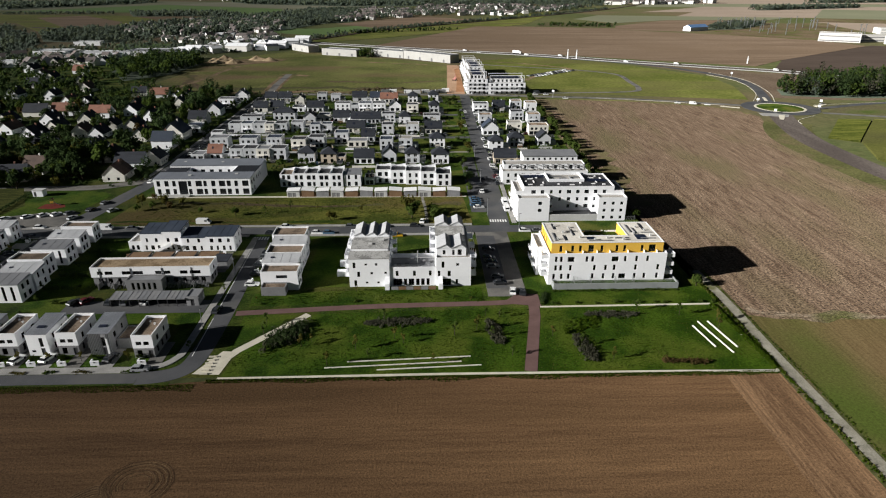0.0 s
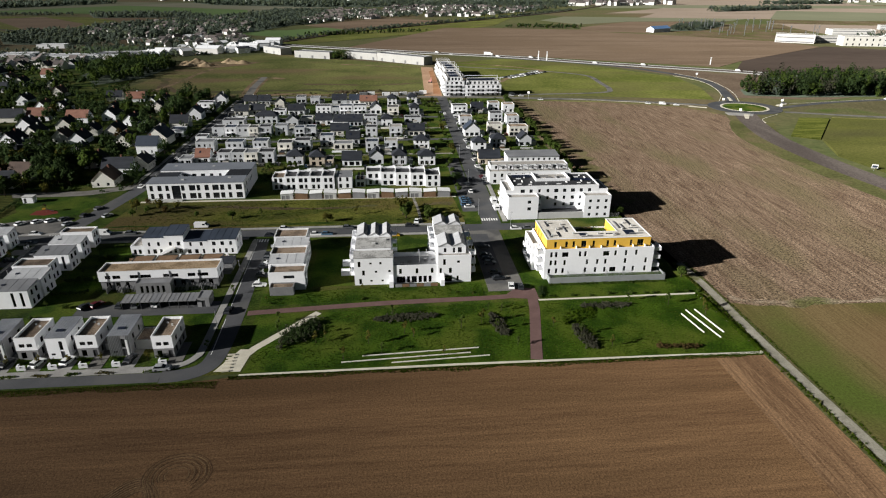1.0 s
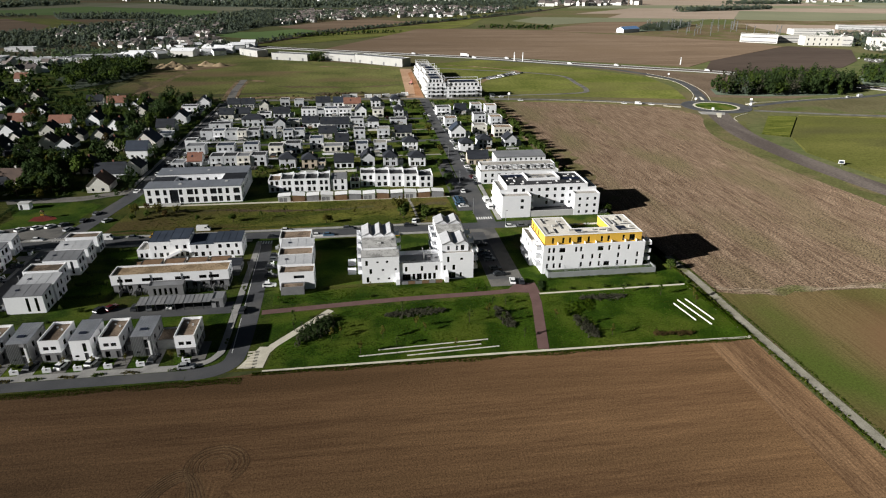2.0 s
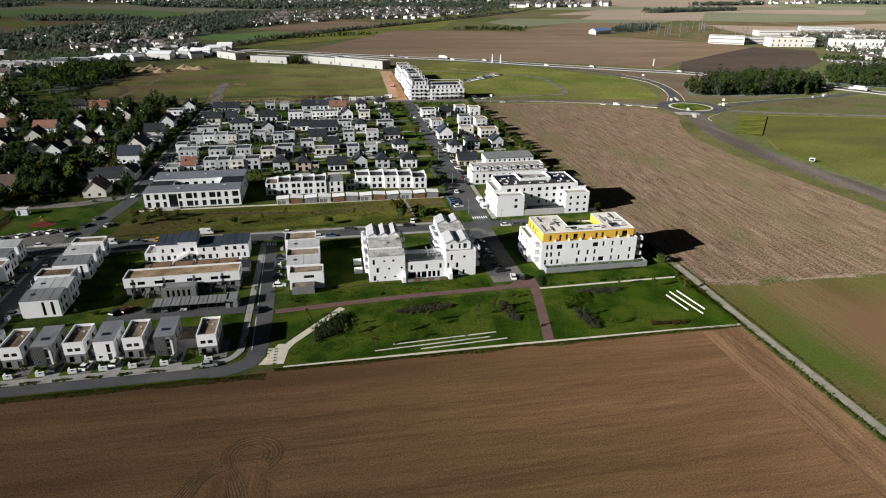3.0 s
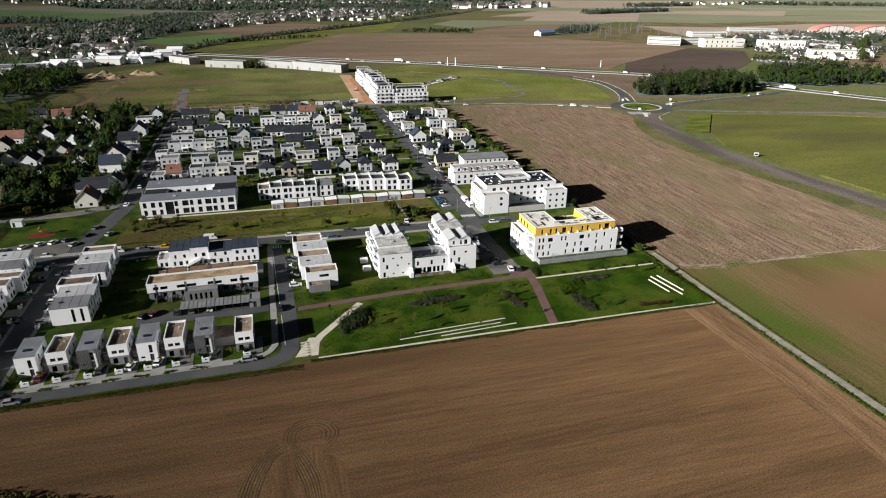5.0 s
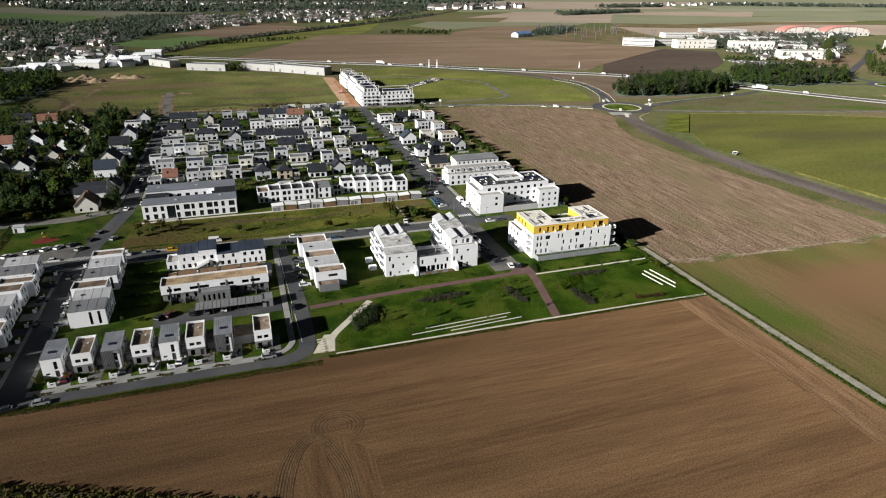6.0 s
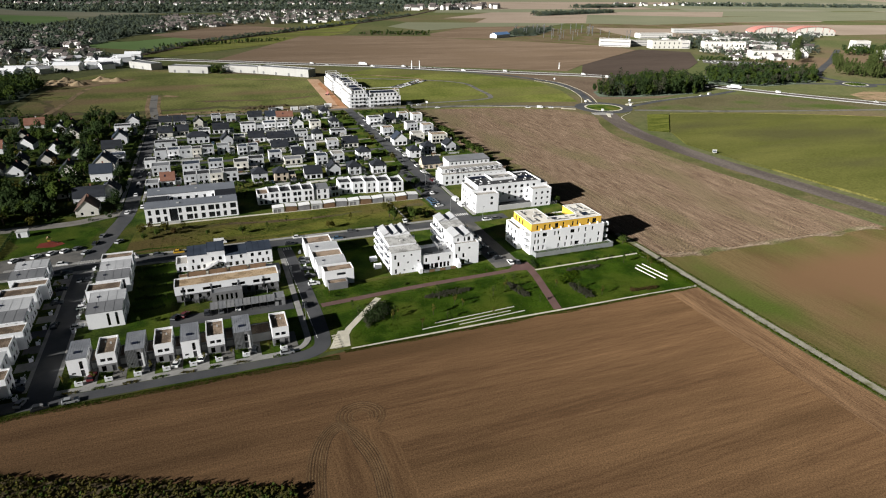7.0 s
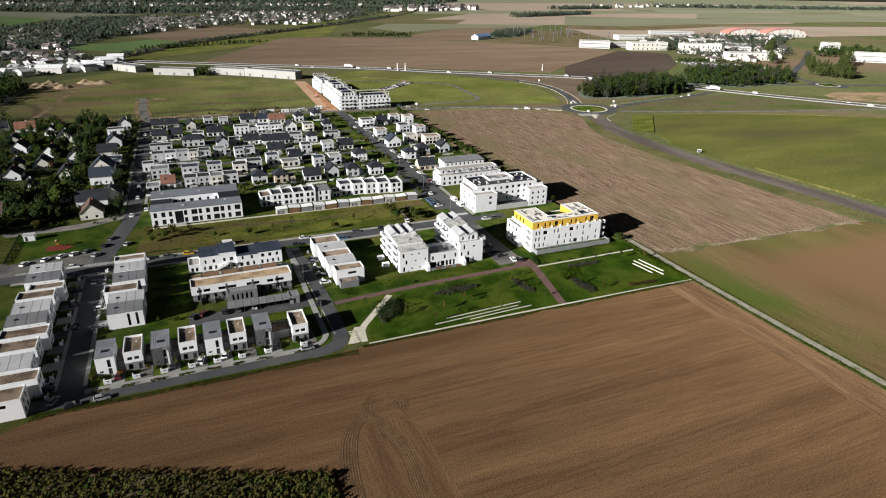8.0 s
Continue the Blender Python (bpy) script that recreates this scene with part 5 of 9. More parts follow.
def grey_court_flats():
    b = thing("apartment_building", 35, 215.6, 0, 0, "white courtyard apartment block with black flat roofs", "building")
    r = random.Random(5)
    mo = []
    for z in (0.9, 3.7, 6.5, 9.4):
        mo += row_of("S", 34.4, z, 9, 1.3, 1.4, r, 2.0, 0.08) + row_of("E", 16.5, z, 4, 1.2, 1.4) + row_of("W", 16.5, z, 4, 1.2, 1.4, r, 1.0, 0.1)
    block(b, 3, 4.6, 37.4, 21.1, 0, 12.2, WHITE, mo, far=True)
    boxroof(b, 3, 4.6, 37.4, 21.1, 12.2, BLACKROOF)
    part("roof_recess", Shape().ring(13.5, 11.6, 27.5, 20.8, 0.35, 11.76, 12.9), WHITE, b, "white-walled roof court")
    part("recess_floor", Shape().box(13.87, 11.97, 11.77, 27.13, 20.43, 11.9), GREYROOF, b)
    for x, y, w, d in ((14.6, 13.2, 2.4, 0.3), (18.2, 14.6, 3.0, 0.3), (22.6, 13.4, 0.3, 4.0), (15.2, 17.2, 4.6, 0.3), (24.2, 16.4, 2.2, 0.3)):
        part("roof_beam", Shape().box(x, y, 11.902, x + w, y + d, 12.5), GREYWALL, b)
    for x, y, w, d in ((5.2, 8.0, 1.6, 0.35), (7.6, 10.6, 0.4, 2.4), (9.6, 7.2, 1.2, 0.5), (11.0, 9.4, 0.5, 1.6), (6.0, 15.2, 2.0, 0.4), (9.4, 16.4, 0.6, 0.6), (29.6, 8.4, 1.4, 0.4), (31.8, 10.2, 0.4, 2.8), (33.6, 7.6, 1.2, 0.6), (34.4, 14.2, 0.5, 2.0), (30.4, 16.0, 1.8, 0.35), (16.5, 8.0, 0.7, 0.7), (21.0, 7.4, 1.8, 0.35), (25.2, 9.0, 0.6, 1.4), (4.6, 12.2, 0.6, 0.6), (33.0, 18.0, 0.6, 0.6)):
        part("roof_vent", Shape().box(x, y, 11.78, x + w, y + d, 12.1), WHITEPAINT, b)
    solar_rows(b, 4.6, 17.0, 12.8, 19.8, 11.78, 1, 3), solar_rows(b, 28.6, 11.4, 36.2, 14.0, 11.78, 1, 3)
    wo = [("S", u, z, u + 1.4, z + 1.3) for u in (7.6,) for z in (3.7, 6.5)] + row_of("W", 4.5, 0.8, 2, 1.0, 1.5) + row_of("W", 4.5, 3.6, 2, 1.0, 1.5) + row_of("W", 4.5, 6.4, 2, 1.0, 1.5)
    block(b, 0.3, 0, 12.2, 4.58, 0, 9.2, WHITE, wo, far=True)
    boxroof(b, 0.3, 0, 12.2, 4.58, 9.2, GREYROOF)
    block(b, 0, 4.6, 2.98, 18, 0, 10.5, WHITE, row_of("W", 13.4, 1.0, 4, 1.2, 1.5) + row_of("W", 13.4, 3.8, 4, 1.2, 1.5) + row_of("W", 13.4, 6.6, 4, 1.2, 1.5), far=True)
    boxroof(b, 0, 4.6, 2.98, 18, 10.5, GREYROOF)
    eo = [("S", u, z, u + 1.1, z + 1.2) for u in (1.8, 5.0, 8.2) for z in (0.8, 3.6, 6.4)]
    block(b, 30.6, 0, 41.2, 4.58, 0, 9.2, WHITE, eo + row_of("E", 4.6, 3.6, 2, 1.0, 1.2), far=True)
    boxroof(b, 30.6, 0, 41.2, 4.58, 9.2, GREYROOF)
    block(b, 37.42, 4.6, 41.2, 17, 0, 10.5, WHITE, row_of("E", 12.4, 1.0, 4, 1.2, 1.5) + row_of("E", 12.4, 3.8, 4, 1.2, 1.5), far=True)
    boxroof(b, 37.42, 4.6, 41.2, 17, 10.5, GREYROOF)
    part("court_wall", Shape().box(12.22, 0.1, 0, 30.58, 0.4, 2.6), PALEGREY, b, "pale court wall")
    part("court_deck", Shape().box(12.22, 0.42, 0, 30.58, 4.58, 2.56), BLACKROOF, b)
    for z in (3.4, 6.2):
        balcony(b, 28.4, 1.2, 30.58, 4.5, z, "SW")
        balcony(b, 12.22, 1.2, 13.8, 4.5, z, "SE")
    for z in (3.6, 6.4):
        for y in (6.2, 11.6):
            balcony(b, -1.3, y, -0.02, y + 3.6, z, "SW")
    rail(b, 41.5, 0.2, 45.2, 0.2, 0, 1.6, STEEL), rail(b, 45.2, 0.2, 45.2, 6, 0, 1.6, STEEL)


def slab_flats():
    b = thing("apartment_building", 35, 261, 0, 0, "long white apartment slab with pergola frames on its terraces", "building")
    r = random.Random(6)
    ops = []
    for z in (0.6, 3.4):
        ops += row_of("S", 38, z, 11, 1.2, 1.6, r, 1.0, 0.1) + row_of("W", 11, z, 3, 1.1, 1.6)
    block(b, 0, 0, 38, 11, 0, 6.0, WHITE, ops, far=True)
    boxroof(b, 0, 0, 38, 11, 6.0, GREYROOF, 0.3)
    block(b, 1.0, 4.2, 37.4, 10.8, 5.72, 7.9, WHITE, row_of("S", 36.4, 6.0, 10, 1.2, 1.5, r, 1.0, 0.1), "attic_wall", far=True)
    boxroof(b, 1.0, 4.2, 37.4, 10.8, 7.9, GREYROOF, 0.3)
    for i in range(5):
        x = 4.0 + i * 7.0
        part("pergola", Shape().box(x, 0.3, 5.702, x + 0.3, 0.6, 7.9).box(x + 4.2, 0.3, 5.702, x + 4.5, 0.6, 7.9).box(x, 0.3, 7.9, x + 4.5, 0.6, 8.2).box(x, 0.6, 7.9, x + 0.3, 4.6, 8.2).box(x + 4.2, 0.6, 7.9, x + 4.5, 4.6, 8.2), GREYWALL, b)
    c = thing("terraced_house", 48, 285.6, 0, 0, "row of white terraced houses under one grey roof", "house")
    block(c, 0, 0, 26, 10, 0, 5.9, WHITE, row_of("S", 26, 0.5, 9, 1.1, 1.7) + row_of("S", 26, 3.9, 9, 1.0, 1.3) + row_of("E", 10, 0.9, 3, 1, 1.3), far=True)
    seam_roof(c, -0.2, -0.3, 26.2, 10.2, 6.05, 6.7, DARKMETAL)
    block(c, 0.02, 5, 25.98, 9.98, 5.9, 6.3, WHITE, (), "upper_wall", far=True)


def school():
    b = thing("school_building", -112.5, 249.2, 0, 0, "white two-storey school with grey metal roofs round a court", "building")
    ops, r = [], random.Random(3)
    for z in (0.5, 4.0):
        for i in range(12):
            u = 1.2 + i * 3.22
            wd = 2.6 if i in (3, 5, 8, 11) else (1.7 if i % 2 else 1.4)
            ops.append(("S", u, z, u + wd, z + 2.4))
    ops[3] = ("S", 10.2, 0.3, 13.7, 6.3)
    del ops[15]
    for z in (0.5, 4.0):
        ops += row_of("E", 8.6, z, 2, 1.6, 1.9) + row_of("W", 8.6, z, 2, 1.6, 1.9)
    block(b, 0, 0, 40, 8.6, 0, 7.2, WHITE, ops, far=True)
    part("roof", Shape().slab([(-0.1, -0.1, 7.36), (40.1, -0.1, 7.36), (40.1, 8.7, 7.7), (-0.1, 8.7, 7.7)], 0.16), SCHOOLROOF, b)
    for i in range(1, 20):
        part("roof_seam", Shape().slab([(i * 2 - 0.02, -0.08, 7.39), (i * 2 + 0.02, -0.08, 7.39), (i * 2 + 0.02, 8.68, 7.73), (i * 2 - 0.02, 8.68, 7.73)], 0.03), SCHOOLROOF, b)
    part("entrance_ramp", Shape().slab([(6.0, -2.6, 0.06), (9.0, -2.6, 0.5), (9.0, -0.6, 0.5), (6.0, -0.6, 0.06)], 0.05).box(9.0, -2.6, 0, 14.4, -0.02, 0.5), PALEGREY, b)
    part("ramp_rail", Shape().box(6.0, -2.72, 0.05, 14.5, -2.62, 1.3), PALEGREY, b)
    block(b, 0, 19.0, 40, 29, 0, 7.2, WHITE, row_of("S", 40, 3.9, 10, 1.4, 1.8, r, 1.0, 0.2) + row_of("S", 40, 0.6, 10, 1.4, 1.8), far=True)
    part("roof", Shape().slab([(-0.1, 18.9, 7.56), (40.1, 18.9, 7.56), (40.1, 29.1, 7.9), (-0.1, 29.1, 7.9)], 0.16), SCHOOLROOF, b)
    block(b, 30.5, 8.62, 40, 18.98, 0, 7.2, WHITE, row_of("W", 10.3, 3.9, 3, 1.2, 1.7) + row_of("E", 10.3, 3.9, 3, 1.2, 1.7), far=True)
    seam_roof(b, 30.4, 8.72, 40.1, 18.88, 7.7, 7.5, SLATE)
    block(b, 0, 8.62, 9, 18.98, 0, 6.4, WHITE, row_of("W", 10.3, 3.6, 3, 1.2, 1.7), far=True)
    seam_roof(b, 0, 8.72, 9.1, 18.88, 6.5, 6.7, SLATE)
    part("court_canopy", Shape().box(9.2, 8.7, 3.2, 19, 14.6, 3.4).box(18.6, 14.2, 0, 18.8, 14.4, 3.2), DARKMETAL, b)
    for x, y in ((14, 4), (5, 25), (22, 24), (33, 6)):
        skylight(b, x, y, 7.5)
    setting("school_court", Shape().prism(quad(-103.4, 257.9, -82.2, 268.1), 0, 0.08), ASPHALT, "asphalt court of the school", "ground")


def long_house():
    b = thing("apartment_building", -98.0, 166.4, 0, 0.6, "low white apartment house with a brown planted roof", "building")
    r = random.Random(9)
    lo = row_of("S", 34.3, 0.4, 12, 1.3, 2.0, r, 0.8, 0.1)
    up = [("S", u, 3.7, v, 4.8) for u, v in ((1.9, 3.5), (4.1, 6.3), (9.1, 11.6), (12.2, 15.2), (18.8, 20.6), (21.2, 23.2), (26.0, 28.2), (28.9, 32.0))]
    block(b, 0, 0, 34.3, 6.4, 0, 2.9, GREYWALL, lo + row_of("E", 6.4, 0.6, 2, 1.2, 1.8), "ground_floor_wall")
    block(b, -0.3, -0.3, 34.6, 6.7, 2.9, 6.1, WHITE, up + row_of("E", 7, 3.6, 1, 1.2, 1.3), "upper_wall")
    boxroof(b, -0.3, -0.3, 34.6, 6.7, 6.1, SEDUM)
    part("floor_slab", Shape().box(-0.28, -0.28, 2.86, 34.58, 6.68, 2.896), GREYWALL, b)
    for x, y in ((2.2, -0.3), (11.3, -0.3), (20.4, -0.3), (29.0, -0.3)):
        part("downpipe", Shape().box(x, y - 0.14, 0, x + 0.14, y - 0.02, 5.8), DARK, b)
    for i in range(7):
        part("terrace_screen", Shape().box(2.4 + i * 4.6, -3.0, 0, 2.5 + i * 4.6, -0.02, 1.8), GREYWALL, b)
    for x0 in (5.0, 9.2, 22.4, 26.6, 30.6):
        for i in range(9):
            part("fence_slat", Shape().box(x0 + i * 0.42, -2.2, 0, x0 + 0.16 + i * 0.42, -2.1, 2.0 + 0.2 * ((i * 7) % 3)), SLAT, b)
    a = thing("annex", -86.6, 162.2, 0, 0.6, "dark grey louvred annex with tall slots", "outbuilding")
    so = [("S", 1.5 + i * 1.55, 0.6, 2.3 + i * 1.55, 2.9) for i in range(5)]
    block(a, 0, 0, 10.2, 3.6, 0, 3.8, GREYWALL, so, "wall", STEEL)
    boxroof(a, 0, 0, 10.2, 3.6, 3.8, DARKMETAL, 0.2, GREYWALL)
    c = thing("carport", -87.4, 153.0, 0, -0.5, "open carport with a grey ribbed roof on posts", "carport")
    for i in range(8):
        seam_roof(c, i * 2.62, 0, i * 2.62 + 2.54, 4.4, 2.5, 2.9, DARKMETAL if i % 2 else GREYWALL, "y", 1.2)
        for y in (0.2, 4.0):
            part("post", Shape().box(i * 2.62 + 0.1, y, 0, i * 2.62 + 0.24, y + 0.14, 2.36), DARK, c)
    part("back_panel", Shape().box(8.0, 4.2, 0, 20.9, 4.3, 2.3), SLAT, c)
    s = thing("shed", -66.4, 153.4, 0, 0, "dark grey flat-roofed shed", "shed")
    block(s, 0, 0, 3.4, 4.8, 0, 2.9, SLAT, [("S", 1.2, 0.05, 2.2, 2.1, "door")])
    boxroof(s, 0, 0, 3.4, 4.8, 2.9, DARKMETAL, 0.15, GREYWALL)


def stair_flats():
    b = thing("apartment_building", -98.6, 191.4, 0, 0.0, "white stepped apartment house with dark roofs and outside stairs", "building")
    r = random.Random(12)
    for x0, y0, x1, y1, h, n in ((0.0, 0.4, 4.28, 8.0, 3.4, 1), (4.3, 0.2, 11.5, 8.4, 6.3, 2), (11.52, 0.2, 17.9, 8.4, 7.0, 2), (17.92, -0.6, 26.0, 7.6, 5.0, 2), (26.02, -0.6, 35.4, 7.6, 5.4, 3)):
        ops = []
        for z in (0.5, 3.3, 6.1):
            if z + 1.5 < h:
                ops += row_of("S", x1 - x0, z, n if z > 3 else n + 1, 0.9, 1.4 if z > 3 else 1.6, r, 0.5) + row_of("N", x1 - x0, z, n, 1.2, 1.3, r, 0.5) + row_of("E", y1 - y0, z, 2, 0.9, 1.3)
        block(b, x0, y0, x1, y1, 0, h, WHITE, ops)
        if h > 4:
            seam_roof(b, x0 - 0.05, y0 - 0.1, x1 + 0.0, y1 + 0.1, h + 0.12, h + 0.8, SLATEBLUE, "y", 2.2)
            part("rear_wall", Shape().box(x0 + 0.02, y1 - 0.25, h + 0.002, x1 - 0.02, y1 - 0.02, h + 0.62), WHITE, b)
            part("side_wall", Shape().slab([(x1 - 0.24, y0, h + 0.02), (x1 - 0.02, y0, h + 0.02), (x1 - 0.02, y1 - 0.27, h + 0.62), (x1 - 0.24, y1 - 0.27, h + 0.62)], 0.3), WHITE, b)
        else:
            boxroof(b, x0, y0, x1, y1, h, GREYROOF)
    st = part("outside_stair", Shape().slab([(9, -1.6, 0.02), (14.9, -1.6, 2.6), (14.9, 0.1, 2.6), (9, 0.1, 0.02)], 0.1), WHITE, b)
    for i in range(14):
        part("step", Shape().box(9 + i * 0.42, -1.6, 0.2 * i, 9.42 + i * 0.42, 0.1, 0.2 * (i + 1)), PALESTONE, st)
    part("stair_wall", Shape().slab([(9, -1.75, 1.0), (15, -1.75, 3.8), (15, -1.62, 3.8), (9, -1.62, 1.0)], 1.0), WHITE, b)
    for x in (1.0, 5.0, 17.0, 22.0, 29.0):
        part("terrace_fence", Shape().box(x, -4.4, 0, x + 4.0, -4.3, 1.1), WOOD, b)
    part("terrace", Shape().box(0.5, -5.0, 0, 35, -1.8, 0.12), CONCRETE, b)
    for x in (5, 16.4, 20, 28, 32):
        part("white_box", Shape().box(x, -2.9, 0.122, x + 0.8, -2.1, 1.1), WHITE, b)
    for i in range(4):
        sh = thing("carport", -94.4 + i * 7.3, 180.2, 0, 0.8, "low carport with a brown planted roof", "carport", "brown-roofed carports")
        part("roof", Shape().box(0, 0, 2.4, 6.4, 5.0, 2.6), WOOD, sh)
        part("fascia", Shape().ring(-0.1, -0.1, 6.5, 5.1, 0.2, 2.3, 2.68), DARK, sh)
        for x, y in ((0.1, 0.1), (6.1, 0.1), (0.1, 4.7), (6.1, 4.7)):
            part("post", Shape().box(x, y, 0, x + 0.16, y + 0.16, 2.38), DARK, sh)
        part("store", Shape().box(0.4, 2.6, 0, 6.0, 4.8, 2.38), GREYWALL, sh)
    setting("carport_yard", Shape().prism(quad(-96, 174.6, -62, 185), 0, 0.058), ASPHALT, "asphalt yard between the two apartment houses", "road")
    sh = thing("shed", -66.4, 177.2, 0, 0, "dark slate-roofed shed beside the lane", "shed")
    part("body", Shape().box(0, 0, 0, 4.6, 5.4, 2.6), GREYWALL, sh)
    part("roof", Shape().box(-0.2, -0.2, 2.602, 4.8, 5.6, 2.8), SLATE, sh)


yellow_flats()
white_flats()
grey_court_flats()
slab_flats()
school()
long_house()
stair_flats()


# ---- houses of the estate ----
def cube_house(x, y, w, d, style, label, r):
    """A detached two-storey cube with a set-back garage beside it."""
    b = thing("cube_house", x + w / 2, y + d / 2, 0, 0, label, "house", "cube houses along the lane")
    if style == "flat":
        lo = [("S", 0.8, 0.4, 2.0, 2.2), ("S", w - 1.5, 0.05, w - 0.5, 2.15, "door")] + row_of("E", d, 0.5, 3, 1.0, 1.8) + row_of("W", d, 0.5, 2, 1.0, 1.6)
        up = [("S", 0.9, 3.6, 2.2, 4.6), ("S", 2.7, 3.6, 4.0, 4.6)] + row_of("E", d, 3.5, 2, 1.0, 1.5, r) + row_of("W", d, 3.5, 2, 1.0, 1.4, r)
        part("ground_floor_wall", walls(w - 0.1, d - 0.1, 0, 2.75, lo), GREYWALL, b, "grey rendered ground floor")
        windows(b, w - 0.1, d - 0.1, lo)
        part("upper_wall", walls(w, d, 2.75, 6.3, up), WHITE, b)
        windows(b, w, d, up)
        part("floor_slab", Shape().box(-w / 2 + 0.05, -d / 2 + 0.05, 2.7, w / 2 - 0.05, d / 2 - 0.05, 2.745), GREYWALL, b)
        flat_roof(b, w, d, 6.3, GRAVELROOF, 0.6)
        part("roof_vent", Shape().box(0.6, 1.2, 5.7, 1.0, 1.6, 6.2), PALEGREY, b)
        part("roof_vent", Shape().box(-0.9, 2.4, 5.7, -0.5, 2.7, 6.1), STEEL, b)
    else:
        wall = WHITE if style == "metal" else SLAT
        ops = [("S", w - 2.0, 0.05, w - 1.0, 2.15, "door"), ("S", w - 2.0, 2.5, w - 1.1, 5.0), ("S", 0.7, 1.0, 1.7, 1.6)] + row_of("E", d, 3.5, 2, 0.9, 1.5, r) + row_of("W", d, 3.4, 2, 0.9, 1.5, r) + row_of("E", d, 0.6, 2, 0.9, 1.7, r)
        part("wall", walls(w, d, 0, 6.0, ops), wall, b)
        windows(b, w, d, ops)
        seam_roof(b, -w / 2 - 0.08, -d / 2 - 0.08, w / 2 + 0.08, d / 2 + 0.08, 6.1, 6.5, ZINC)
        part("gable_wall", Shape().box(-w / 2, d / 2 - 0.25, 6.002, w / 2, d / 2, 6.33), wall, b)
        part("skylight", Shape().slab([(-0.9, -2.2, 6.42), (0.9, -2.2, 6.42), (0.9, -1.2, 6.46), (-0.9, -1.2, 6.46)], 0.16), SOLAR, b)
        if style == "slat":
            n = int(w / 0.36)
            for i in range(n + 1):
                u = -w / 2 + w * i / n
                if not (w / 2 - 2.1 < u < w / 2 - 0.9):
                    part("batten", Shape().box(u - 0.04, -d / 2 - 0.07, 0.1, u + 0.04, -d / 2 - 0.002, 6.0), STEEL, b, "pale vertical batten")
            part("door_surround", Shape().box(w / 2 - 0.98, -d / 2 - 0.09, 0.1, w / 2 - 0.5, -d / 2 - 0.002, 4.6), WHITEPAINT, b)
    return b


r = random.Random(21)
CUBES = [(-125.2, "metal"), (-117.8, "flat"), (-110.4, "slat"), (-102.9, "flat"), (-95.7, "metal"), (-88.6, "flat"), (-80.9, "slat"), (-69.9, "flat")]
LABELS = {"metal": "white cube house with a grey zinc roof", "flat": "white and grey cube house with a brown flat roof", "slat": "grey slatted cube house with a zinc roof"}
for i, (x, style) in enumerate(CUBES):
    y0 = 129.4 - 0.02 * i - (1.6 if i == 7 else 0)
    cube_house(x, y0, 5.0, 9.6, style, LABELS[style], r)
    if i < 7:
        gw = CUBES[i + 1][0] - x - 5.14
        gx = x + 5.07
        ga = thing("garage", gx + gw / 2, y0 + 6.0, 0, 0, "low grey garage between two cube houses", "garage", "garages of the cube houses")
        gops = [("S", 0.3, 0.05, gw - 0.3, 2.1, "door", PALEGREY)] if gw < 3 else [("S", 0.5, 0.05, 2.4, 2.1, "door", PALEGREY), ("S", 3.0, 0.05, gw - 0.5, 2.1, "door", PALEGREY)]
        part("wall", walls(gw, 6.4, 0, 2.8, gops), PALEGREY if gw > 3 else GREYWALL, ga)
        windows(ga, gw, 6.4, gops)
        flat_roof(ga, gw, 6.4, 2.8, GRAVELROOF, 0.2, GREYWALL)
    setting("driveway", Shape().prism(quad(x + 3.6, 123.9, x + 7.2, 134.6), 0, 0.1), (PAVING, WORN)[i % 2], "paved driveway of a cube house", "driveway")
    setting("front_lawn", Shape().prism(quad(x - 0.2, 124.1, x + 3.55, 129.2), 0, 0.07), LAWN, "small front lawn of a cube house", "lawn")
    lw = thing("letterbox_wall", x + 1.9, 124.5, 0, 4, "white rendered letterbox wall by the pavement", "garden wall", "letterbox walls")
    part("wall", Shape().box(0, 0, 0, 2.0, 0.3, 1.3).box(0, 0.3, 0, 0.3, 1.2, 1.3), WHITE, lw)
    part("letterbox", Shape().box(0.8, -0.06, 0.85, 1.25, -0.002, 1.15), DARK, lw)


